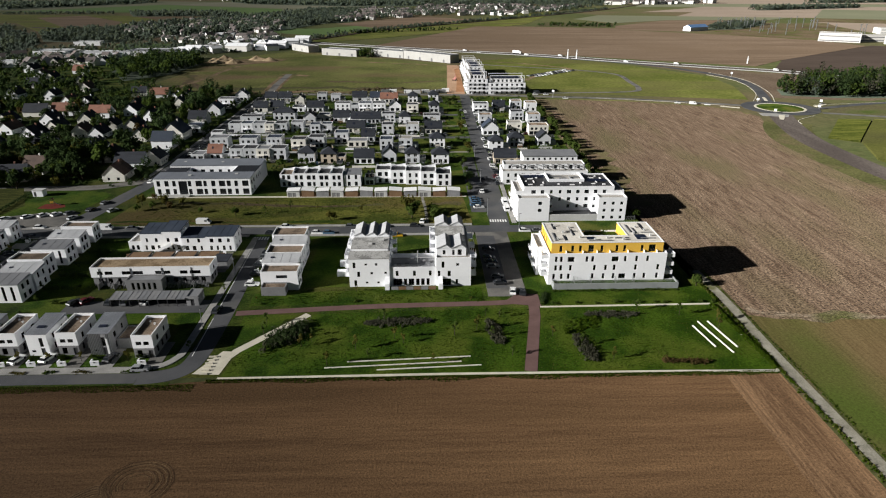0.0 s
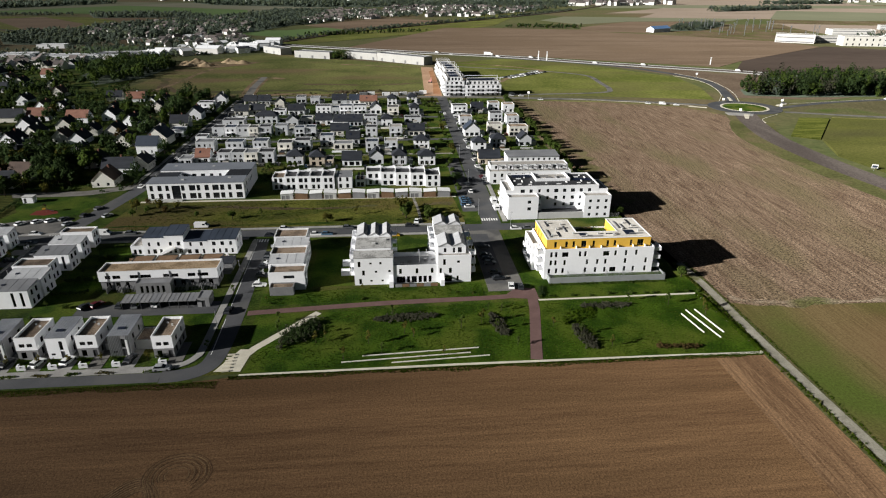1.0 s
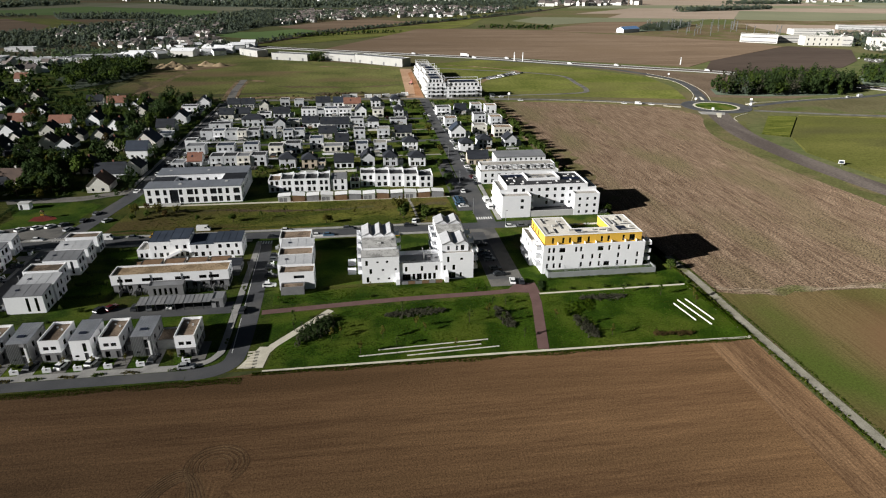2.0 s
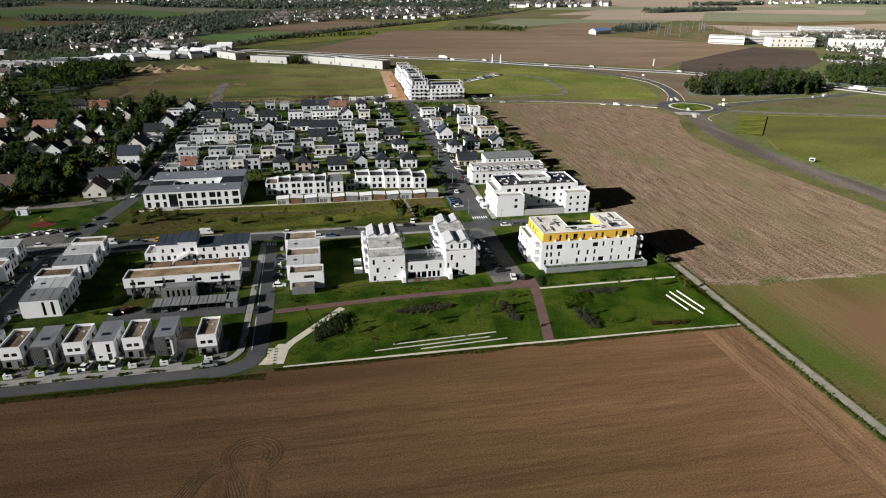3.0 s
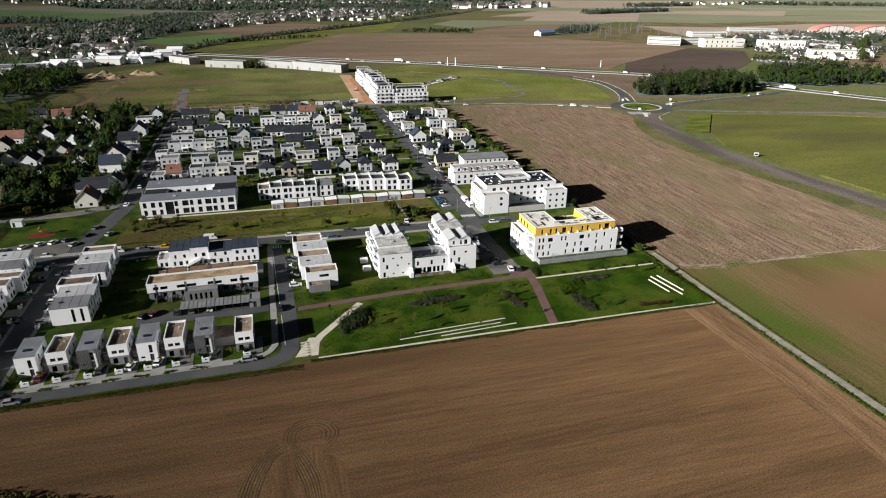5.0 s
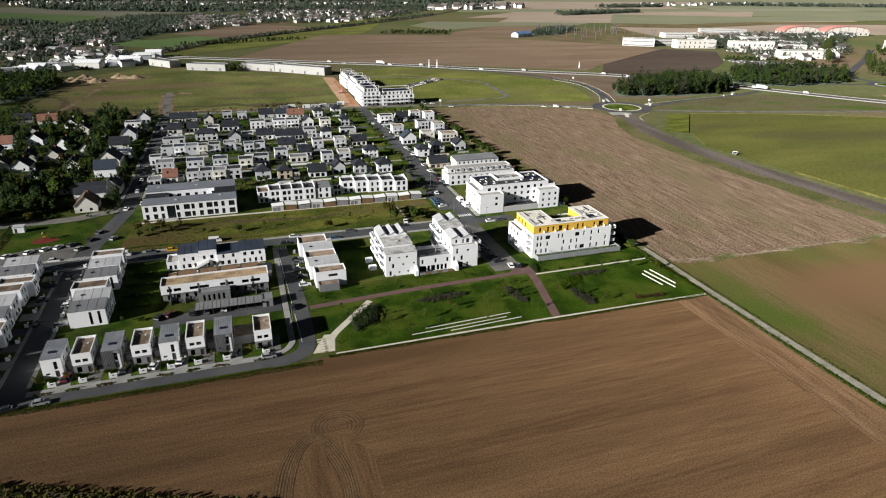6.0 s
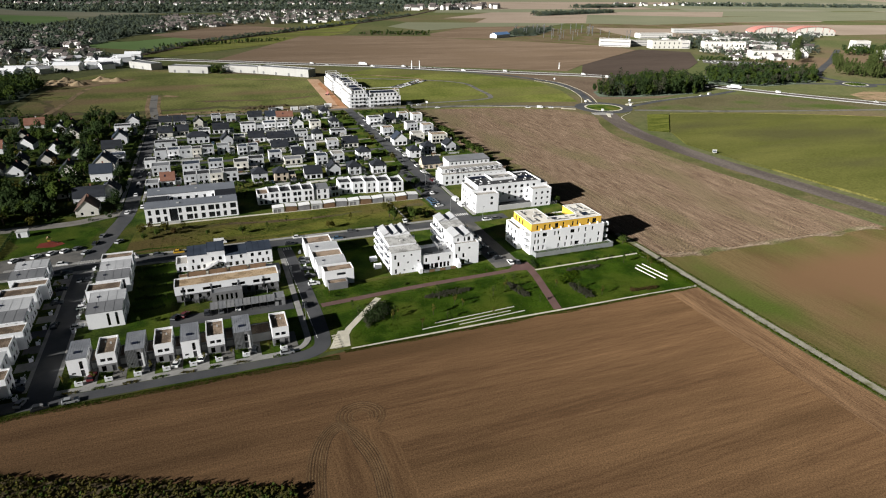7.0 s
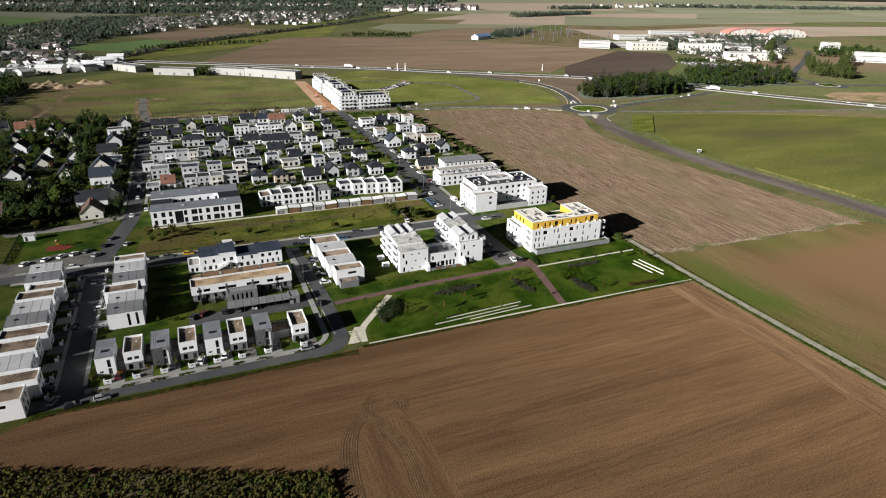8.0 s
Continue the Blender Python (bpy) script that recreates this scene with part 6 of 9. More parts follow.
def terrace_unit(x0, y0, x1, y1, h, roof, group, face="S", wall=WHITE, lift=0.0):
    names = {"flat": "white terraced house with a flat brown roof", "metal": "white terraced house with a zinc roof", "dark": "white terraced house with a dark metal roof", "black": "white terraced house with a black roof"}
    w, d = x1 - x0, y1 - y0
    b = thing("terraced_house", (x0 + x1) / 2, (y0 + y1) / 2, 0, 0, names[roof], "house", group)
    ops = []
    long_s = w > d
    if long_s:
        if roof == "dark":
            ops += [("S", w * 0.55, 0.6, w * 0.55 + 0.8, 5.0), ("S", w * 0.78, 0.6, w * 0.78 + 0.8, 5.0)]
        else:
            ops += [("S", w * 0.42, 3.9, w * 0.42 + 3.2, 4.9), ("S", w * 0.3, 0.5, w * 0.3 + 1.6, 2.3)]
        for z in (0.5, 3.4):
            ops += row_of("E", d, z, 2, 1.1, 1.7, r) + row_of("W", d, z, 2, 1.0, 1.5, r)
    else:
        for z in (0.3, 3.3):
            ops += row_of("S", w, z, 2, 1.3, 1.9, r, 0.5) + row_of("N", w, z, 2, 1.2, 1.5, r, 0.5)
    part("wall", walls(w, d, 0, h, ops), wall, b)
    windows(b, w, d, ops, None, y0 > 250)
    if roof in ("flat", "black"):
        flat_roof(b, w, d, h, GRAVELROOF if roof == "flat" else BLACKROOF, 0.45)
        if y0 > 255 and h > 5:
            sweep = [(-w / 2, h + 0.062), (w / 2, h + 0.062)] + [(w / 2 - w * k / 6, h + 0.14 + 0.85 * (1 - k / 6) ** 2 + 0.2 * (k / 6) ** 4) for k in range(7)]
            n = len(sweep)
            fin = Shape()
            fin.v = [(x, d / 2 - 0.24, z) for x, z in sweep] + [(x, d / 2 - 0.02, z) for x, z in sweep]
            fin.f = [tuple(range(n)), tuple(range(2 * n - 1, n - 1, -1))] + [(i, n + i, n + (i + 1) % n, (i + 1) % n) for i in range(n)]
            part("swept_parapet", fin, wall, b)
            part("party_wall", Shape().slab([(w / 2 - 0.2, -d / 2, h + 0.1), (w / 2, -d / 2, h + 0.1), (w / 2, d / 2 - 0.26, h + 0.98), (w / 2 - 0.2, d / 2 - 0.26, h + 0.98)], 0.3), wall, b)
    else:
        seam_roof(b, -w / 2 - 0.05, -d / 2 - 0.05, w / 2 + 0.05, d / 2 + 0.05, h + 0.1, h + 0.8, METAL if roof == "metal" else DARKMETAL, "y", 2.4)
        part("upper_wall", Shape().slab([(w / 2, -d / 2, h + 0.0), (w / 2, d / 2, h + 0.66), (w / 2 - 0.25, d / 2, h + 0.66), (w / 2 - 0.25, -d / 2, h + 0.0)], 0.02).box(-w / 2, d / 2 - 0.25, h + 0.002, w / 2 - 0.26, d / 2, h + 0.64), wall, b)
        part("skylight", Shape().box(-w * 0.3, -0.3, h + 0.2, -w * 0.3 + 1.0, 0.5, h + 0.62), SOLAR, b)
    return b


def link(x0, y0, x1, y1, h=2.8):
    b = thing("garage", (x0 + x1) / 2, (y0 + y1) / 2, 0, 0, "low white garage between terraced houses", "garage", "garages of the terraces")
    ops = [("E", 0.3, 0.05, y1 - y0 - 0.3, 2.1, "door", DARK)] if y1 - y0 > 1.5 else []
    part("wall", walls(x1 - x0, y1 - y0, 0, h, ops), WHITE, b)
    windows(b, x1 - x0, y1 - y0, ops)
    part("roof", Shape().box(-(x1 - x0) / 2 + 0.26, -(y1 - y0) / 2 + 0.26, h - 0.4, (x1 - x0) / 2 - 0.26, (y1 - y0) / 2 - 0.26, h - 0.2), GREYROOF, b)


EAST_TERRACE = [(-124, 156.4, -113.4, 162.9, "dark"), (-124, 163.6, -113.2, 170.4, "metal"), (-126, 172.6, -115.4, 178.6, "flat"), (-124, 181.2, -113.4, 187.6, "dark"), (-124, 190.4, -113.6, 196.0, "metal"), (-124.4, 199.6, -113.8, 204.6, "flat")]
WEST_TERRACE = [(-152.4, 116.2, -140.8, 123.2, "flat"), (-150, 124.6, -138.4, 130.4, "flat"), (-152.5, 132.2, -141.2, 139.4, "metal"), (-152.5, 142.2, -141.4, 149.0, "flat"), (-152.6, 150.4, -139.6, 156.4, "flat"), (-152.6, 158.8, -141.2, 165.4, "dark"), (-152.3, 167.0, -141.4, 174.0, "metal"), (-152.6, 176.8, -141.4, 183.0, "flat"), (-150.0, 183.4, -139.4, 188.4, "flat"), (-152.6, 191.2, -141.6, 197.4, "dark"), (-152.6, 200.2, -142.0, 205.6, "metal")]
LANE_TERRACE = [(-47.6, 162.1, -36.8, 167.6, "flat"), (-48.8, 169.4, -37.9, 174.8, "metal"), (-49.2, 175.9, -38.0, 182.2, "flat"), (-49, 183.0, -38.0, 188.6, "metal"), (-50.3, 190.1, -39.4, 197.6, "flat")]
for rows, grp in ((EAST_TERRACE, "terraced houses east of the street"), (WEST_TERRACE, "terraced houses west of the street"), (LANE_TERRACE, "terraced houses beside the lane")):
    for k, (x0, y0, x1, y1, roof) in enumerate(rows):
        terrace_unit(x0, y0, x1, y1, 6.0 if roof == "flat" else 5.6, roof, grp)
        if k + 1 < len(rows) and rows[k + 1][1] - y1 > 1.2:
            link(x0 + 3, y1 + 0.02, x1 - 2, rows[k + 1][1] - 0.02)
sh = thing("garage", -46.9, 158.6, 0, 0, "dark grey rendered garage at the terrace end", "garage")
part("wall", walls(7, 3.3, 0, 2.7, ()), GREYWALL, sh, "", pose(3.5, 1.65, 0))
flat_roof(sh, 7, 3.3, 2.7, GRAVELROOF, 0.2, GREYWALL, 3.5, 1.65)

# row behind the meadow
for k in range(5):
    x0 = -62.6 + k * 5.5
    terrace_unit(x0, 260.0 - 0.2 * k, x0 + 5.46, 268.6, 5.6 + (0.5 if k else 0), "black" if k else "flat", "terraced houses behind the meadow")
terrace_unit(-34.6, 259.6, -27.4, 267.4, 5.4, "dark", "terraced houses behind the meadow")
terrace_unit(-26.0, 261.6, -21.6, 268.4, 3.4, "flat", "terraced houses behind the meadow")
for k in range(5):
    x0 = -21.2 + k * 6.7
    terrace_unit(x0, 264.0 - 1.1 * k, x0 + 6.66, 271.6 - 0.8 * k, 6.3 if k < 4 else 5.5, "black", "terraced houses behind the meadow")
for k in range(12):
    x0, y0, h = -57 + k * 6.1, 246.0 - 0.12 * k, 2.5 + 0.15 * (k % 2)
    s = thing("garden_shed", x0, y0, 0, 0, "garden shed with a tilted white roof", "shed", "garden sheds behind the meadow")
    part("body", walls(5.2, 3.4, 0, h, [("S", 0.5, 0.1, 2.0, 1.9), ("S", 2.3, 0.1, 3.8, 1.9)] if k % 3 == 0 else ()), (PALEGREY, WOOD, SLAT)[k % 3], s, "", pose(2.6, 1.7, 0))
    if k % 3 == 0:
        for u in (0.5, 2.3):
            part("door", Shape().box(u, 0.1, 0.1, u + 1.5, 0.16, 1.9), GREYWALL, s)
    tilt = 0.4 if k % 2 else -0.25
    part("roof", Shape().slab([(-0.15, -0.25, h + 0.3 + tilt * 0.5), (5.35, -0.25, h + 0.3 - tilt * 0.5), (5.35, 3.6, h + 0.6 - tilt * 0.5), (-0.15, 3.6, h + 0.6 + tilt * 0.5)], 0.1), WHITEPAINT, s)
    f = thing("fence", x0 + 5.24, y0 + 0.3, 0, 0, "brown timber fence panel between garden sheds", "fence", "garden fences behind the meadow")
    for i in range(3):
        part("board", Shape().box(0.02 + i * 0.22, 0, 0, 0.2 + i * 0.22, 0.05, 1.9), WOOD, f)


def small_house(x0, y, w, kind, d=8.0):
    """A detached house of the dense estate. C cube, c small cube, L low, G gable along the street, F gable to the front, P hipped."""
    k, tone = kind[0], kind[1:]
    wall = {"y": OFFWHITE, "b": BEIGE}.get(tone[:1], r.choice((WHITE, COOLWALL, WHITE, COOLWALL, COOLWALL, OFFWHITE)))
    roof = {"r": TILE, "u": SLATEBLUE, "n": BROWNTILE}.get(tone[-1:], SLATE)
    h = {"C": 5.8, "c": 4.6, "L": 3.2, "G": 3.3, "F": 4.4, "P": 5.0}[k]
    words = {"C": "white cube house with a flat roof", "c": "small white flat-roofed house", "L": "low white flat-roofed house", "G": "white gabled house with a dark slate roof", "F": "white house with its gable to the front", "P": "white hipped-roof house with dark slates"}[k]
    if roof is TILE:
        words = "pale gabled house with a red clay roof"
    elif roof is SLATEBLUE:
        words = "white gabled house with a blue slate roof"
    elif roof is BROWNTILE:
        words = "pale gabled house with a brown tiled roof"
    elif wall is BEIGE:
        words = words.replace("white", "beige")
    elif wall is OFFWHITE:
        words = words.replace("white", "cream")
    elif wall is COOLWALL:
        words = words.replace("white", "pale grey")
    # The grey carries the dimmer light on these walls.
    b = thing("house", x0 + w / 2, y + d / 2, 0, r.uniform(-1.5, 1.5), words, "house", "houses of the estate")
    n, ops = max(2, round(w / 3.2)), []
    ops += row_of("S", w, 0.3, n, 1.8, 2.0, r, 0.4, 0.1, 0.15) + row_of("E", d, 0.8, 2, 1.0, 1.3, r) + row_of("W", d, 0.8, 2, 1.0, 1.3, r)
    if h > 4.3:
        ops += row_of("S", w, 3.1, n, 1.15, 1.4, r, 0.5, 0.1, 0.2) + row_of("W", d, 3.2, 2, 0.9, 1.1, r) + row_of("E", d, 3.2, 1, 0.9, 1.1, r)
    ops = [o for o in ops if o[4] < h - 0.15 and (o[0] != "E" or x0 < -45) and (o[0] != "W" or x0 > -95)]
    part("wall", walls(w, d, 0, h, ops), wall, b)
    windows(b, w, d, ops, WHITEPAINT if r.random() < 0.5 else DARK, y > 318)
    if k in "CcL":
        flat_roof(b, w, d, h, r.choice((BLACKROOF, SLATEBLUE, BLACKROOF, DARKMETAL) if x0 < -20 else (GREYROOF, BLACKROOF, GRAVELROOF)), 0.24)
        if k == "C" and r.random() < 0.5:
            part("porch", Shape().box(-w / 2 + 0.3, -d / 2 - 1.4, 2.3, w / 2 - w * 0.4, -d / 2 - 0.002, 2.55).box(-w / 2 + 0.4, -d / 2 - 1.3, 0, -w / 2 + 0.6, -d / 2 - 1.1, 2.3), wall, b)
    elif k == "G":
        gable_roof(b, w, d, h, d * 0.44, roof, wall, "x")
    elif k == "F":
        gable_roof(b, w, d, h, w * 0.42, roof, wall, "y")
    else:
        hip_roof(b, w, d, h, 2.6, roof)
    if k in "GFP":
        top = h + (d * 0.44 if k == "G" else w * 0.42 if k == "F" else 2.6)
        part("chimney", Shape().box(w * 0.2, -0.3, h + 0.3, w * 0.2 + 0.5, 0.3, top + 0.5), wall, b)
        if k == "G" and r.random() < 0.6:
            part("skylight", Shape().slab([(-1.6, -d * 0.3, h + d * 0.176 + 0.22), (-0.8, -d * 0.3, h + d * 0.176 + 0.22), (-0.8, -d * 0.18, h + d * 0.28 + 0.22), (-1.6, -d * 0.18, h + d * 0.28 + 0.22)], 0.05), SOLAR, b)
    if r.random() < 0.55 and k != "L":
        gw = 3.0
        gar = thing("garage", x0 + w + gw / 2 + 0.03, y + 3.6, 0, 0, "low garage beside a house of the estate", "garage", "garages of the estate")
        part("wall", walls(gw, 5.4, 0, 2.6, [("S", 0.3, 0.05, 2.7, 2.1, "door", PALEGREY)]), wall, gar)
        windows(gar, gw, 5.4, [("S", 0.3, 0.05, 2.7, 2.1, "door", PALEGREY)])
        part("roof", Shape().box(-gw / 2 + 0.26, -2.44, 2.2, gw / 2 - 0.26, 2.44, 2.45), BLACKROOF if x0 < -20 else GREYROOF, gar)
    return b


ROW_A = [(-97, 304, 6.6, "C"), (-90.3, 304, 6.6, "C"), (-83.6, 303.4, 6.6, "C"), (-76.6, 304, 7.6, "C"), (-62, 299, 8.2, "P"), (-50.5, 296.6, 7.6, "Pb"), (-42.6, 297, 3.8, "Lb"), (-34, 295.4, 9.6, "G"), (-20.6, 298, 7.2, "F"), (-9, 296.4, 7.2, "P"), (4.2, 294.6, 8.4, "P"), (-108.6, 306, 7, "Gr"), (-116, 303, 6.6, "L"), (35, 294, 10.8, "Gb")]
ROW_B = [(-114, 327, 9.6, "C"), (-98, 326, 9.4, "C"), (-84, 327, 8.2, "C"), (-70, 322.4, 7.8, "Cy"), (-61.6, 327, 8.6, "C"), (-49, 337, 7.6, "C"), (-41, 329, 10.6, "L"), (-23, 321.6, 6.8, "C"), (-13, 323, 7.2, "C"), (3.4, 327, 8.4, "P"), (35, 320.4, 7.6, "P"), (46.4, 327, 8.2, "P"), (62.4, 329, 7.2, "F"), (-34.5, 340, 7.4, "G")]
ROW_C = [(-114, 362, 6.8, "C"), (-107, 362, 6.8, "C"), (-100, 362, 7.0, "C"), (-92.8, 361, 5.4, "Cy"), (-87, 362, 7.0, "C"), (-78, 364, 7.2, "C"), (-66, 358.4, 6, "C"), (-59.4, 359.4, 6, "C"), (-45, 361, 10.6, "G"), (-34, 361, 6.2, "L"), (-24, 357, 6.8, "C"), (-10, 357, 7.6, "C"), (1, 358, 10, "G"), (34.4, 354, 9.4, "Fu"), (50, 360, 8.4, "C"), (61.4, 353, 11.4, "C")]
ROW_D = [(-116, 394, 13.6, "Lu"), (-96, 398, 14, "P"), (-75, 387, 7.6, "F"), (-57, 391, 10.4, "G"), (-45, 386.6, 9, "G"), (-35.6, 386.6, 8.6, "G"), (-26, 388, 8.4, "C"), (-15, 384.4, 7, "P"), (0, 395, 11, "L"), (35, 383, 8, "C"), (56, 393, 8.4, "C"), (65.4, 383.6, 8, "C"), (-66.5, 392, 7.4, "c")]
ROW_E = [(-115, 424, 9.2, "Gy"), (-104, 426, 8.8, "Gy"), (-89, 424, 8, "L"), (-79, 424, 11, "G"), (-60, 424, 10.6, "Cu"), (-49, 424, 4.8, "c"), (-44, 424, 9, "Cu"), (-34.6, 424, 9, "C"), (-23, 424, 7.8, "F"), (-11, 418, 7.8, "Cy"), (4, 420, 6.8, "P"), (34, 420, 10.4, "C"), (48, 424, 8.2, "G"), (60.8, 429, 7.6, "C"), (70, 423, 8, "C")]
ROW_F = [(-116, 461, 8.8, "G"), (-106, 461, 8.8, "G"), (-92, 450, 6.6, "Fy"), (-79, 468, 6.8, "c"), (-68, 463, 6.8, "c"), (-52, 462, 10.4, "G"), (-39, 460, 7.4, "Gu"), (-31, 455, 12.4, "Gr"), (-11, 456, 7, "P"), (4, 461, 7.2, "P"), (-119, 345, 6.4, "c"), (-144, 442, 10.8, "C"), (-136, 306, 6, "L"), (-139, 364, 8, "c"), (-139, 466, 9, "Fu")]
for rows in (ROW_A, ROW_B, ROW_C, ROW_D, ROW_E, ROW_F):
    for x0, y, w, kind in rows:
        small_house(x0, y, w, kind, 8.0 if w > 6.5 else 7.0)
for y in (348.5, 411.5):
    setting("road_inner", ribbon([(-115, y), (26.5, y)], 4.6, 0, 0.062), ASPHALT, "narrow asphalt street between the houses", "road")
for y in (316.5, 378):
    setting("path_inner", ribbon([(-112, y), (24, y)], 2.0, 0, 0.058), GRAVEL, "gravel path between the gardens", "path")



HEDGES = {}


def hedge(x, y, length, turn, group, material=None):
    """A clipped hedge of leaf clumps along a line."""
    key = (round(length / 2) * 2, (material or LEAFDARK).name)
    if key not in HEDGES:
        rg, sh = random.Random(len(HEDGES)), Shape()
        for i in range(int(key[0] * 14)):
            clumps(sh, rg, rg.uniform(0, key[0]), rg.uniform(-0.3, 0.3), rg.uniform(0.3, 1.3), 0.25, 0.25, 0.3, 2, 0.24, 0)
        HEDGES[key] = sh.mesh("hedge", material or LEAFDARK)
    h = new("hedge", HEDGES[key])
    h.matrix_basis = pose(x, y, 0, 0, 0, turn)
    return tagged(h, "clipped dark green garden hedge", "hedge", group)


def estate_gardens():
    rg = random.Random(66)
    for rows in (ROW_A, ROW_B, ROW_C, ROW_D, ROW_E, ROW_F):
        for x0, y, w, kind in rows:
            if rg.random() < 0.6:
                setting("patio", Shape().prism(quad(x0 + 0.4, y - 2.8, x0 + w * 0.75, y - 0.1), 0, 0.08), rg.choice((PAVING, WORN, GRAVEL)), "paved terrace in front of a house", "patio")
            if rg.random() < 0.7:
                setting("driveway", Shape().prism(quad(x0 + w + 0.3, y - 5.5, x0 + w + 3.3, y + 0.8), 0, 0.07), rg.choice((WORN, ASPHALT)), "paved driveway beside a house", "driveway")
            hedge(x0 - 0.5, y - 6.2, w + 2, 0, "garden hedges of the estate")
            if rg.random() < 0.6:
                gw = thing("garden_wall", x0 - 0.4, y - 6.9, 0, 0, "low pale garden wall along a plot", "garden wall", "garden walls of the estate")
                part("wall", Shape().box(0, 0, 0, w + rg.uniform(0, 2), 0.2, 1.1), rg.choice((WHITE, PALEGREY, OFFWHITE)), gw)
            if rg.random() < 0.35:
                gs = thing("garden_shed", x0 + rg.uniform(0, w - 3), y - 5.4, 0, rg.uniform(-4, 4), "small garden shed behind a hedge", "shed", "garden sheds of the estate")
                part("body", Shape().box(0, 0, 0, 2.6, 2.0, 2.0), rg.choice((WOOD, PALEGREY, GREYWALL)), gs)
                part("roof", Shape().slab([(-0.15, -0.15, 2.05), (2.75, -0.15, 2.05), (2.75, 2.15, 2.4), (-0.15, 2.15, 2.4)], 0.08), rg.choice((SLATE, GREYROOF)), gs)
            if rg.random() < 0.6:
                hedge(x0 + w + 3.7 if rg.random() < 0.5 else x0 - 1.2, y - 5.8, 7, 90, "garden hedges of the estate")


def old_house(x, y, w, d, kind, turn=0.0, tall=0.0):
    """A house of the old village; the gable faces the front, or the ridge runs across."""
    roof = {"s": SLATE, "r": TILE, "n": BROWNTILE, "u": SLATEBLUE}[kind[1]]
    tint = {"s": "dark slate", "r": "red clay", "n": "brown tiled", "u": "blue slate"}[kind[1]]
    b = thing("village_house", x, y + d / 2, 0, turn, f"cream village house with a steep {tint} roof", "house", "houses of the old village")
    wall = WHITE if r.random() < 0.5 else OFFWHITE
    h = r.uniform(2.9, 3.8) + tall
    ops = row_of("S", w, 0.6, 2, 1.1, 1.4, r, 0.6, 0.1) + row_of("E", d, 0.8, 3, 1.0, 1.3, r, 0.8, 0.2)
    part("wall", walls(w, d, 0, h, ops), wall, b)
    windows(b, w, d, ops, WHITEPAINT, True)
    gable_roof(b, w, d, h, (w if kind[0] == "F" else d) * 0.46, roof, wall, "y" if kind[0] == "F" else "x", 0.3)
    top = h + (w if kind[0] == "F" else d) * 0.46
    part("chimney", Shape().box(0.4, 1.4, h + 1, 1.1, 2.0, top + 0.7), TILE if r.random() < 0.5 else wall, b)


VILLAGE_A = [(-139, 269, 9.6, 11, "Fn"), (-131.6, 294, 8.6, 9, "Fs"), (-140, 344, 12, 13, "Fu"), (-138, 410, 9, 12, "Fu"), (-140, 385, 11, 9, "Gs"), (-140.5, 289, 14, 9, "Gs"), (-139, 326, 11, 9, "Gu")]
VILLAGE_E = [(-156, 300, 9, 11, "Fs"), (-158, 342, 9, 11, "Fs"), (-157, 378, 9, 11, "Fs"), (-159, 425, 9, 11, "Fs"), (-192, 412, 9, 11, "Fs"), (-196, 352, 9, 11, "Fn"), (-232, 386, 9, 11, "Fs"), (-170, 436, 9, 11, "Fs")]
VILLAGE_B = [(-199.6, 435, 8.6, 11, "Fs"), (-200, 478, 13, 9, "Gr"), (-217, 483, 11, 9, "Gs"), (-175.6, 468, 7.6, 10, "Fs"), (-181, 460, 8, 10, "Fs"), (-173.4, 368, 9.4, 12, "Fs"), (-173, 396, 8.5, 11, "Fs"), (-210, 387, 9, 12, "Fs"), (-210, 406, 13.6, 9, "Gr"), (-238, 414, 14, 10, "Gr"), (-254, 411, 15, 10, "Gs"), (-250, 444, 10, 11, "Fn")]
VILLAGE_C = [(-238, 446, 8, 11, "Fs"), (-218, 366, 8.6, 12, "Fs"), (-219.5, 345, 9.8, 12, "Fs"), (-242, 361, 8.6, 11, "Fn"), (-258, 385, 9, 11, "Fs"), (-181, 281, 9.8, 10, "Gn"), (-185, 269, 14, 9, "Gs"), (-185, 349, 8.6, 11, "Fs"), (-187, 370, 8, 10, "Fs"), (-195, 314, 13, 10, "Gs"), (-205, 326, 9, 11, "Fs"), (-172, 318, 9, 11, "Fs"), (-228, 322, 9, 11, "Fs")]
VILLAGE_D = [(-308, 476, 10, 12, "Fs"), (-322, 526, 9, 10, "Gs"), (-322, 555, 11, 12, "Fs"), (-325, 608, 11, 10, "Gr"), (-375, 616, 10, 13, "Fs"), (-378, 663, 10, 13, "Fs"), (-354, 663, 10, 13, "Fs"), (-333, 671, 10, 13, "Fs"), (-276, 470, 9, 11, "Fs"), (-268, 505, 10, 11, "Fn"), (-290, 540, 9, 11, "Fs"), (-345, 580, 10, 11, "Fn"), (-300, 432, 9, 11, "Fs")]
for rows in (VILLAGE_A, VILLAGE_B, VILLAGE_C, VILLAGE_D, VILLAGE_E):
    for x, y, w, d, kind in rows:
        old_house(x, y, w, d, kind, r.uniform(-6, 6), 0.9 if rows is VILLAGE_A and y > 300 else 0.0)


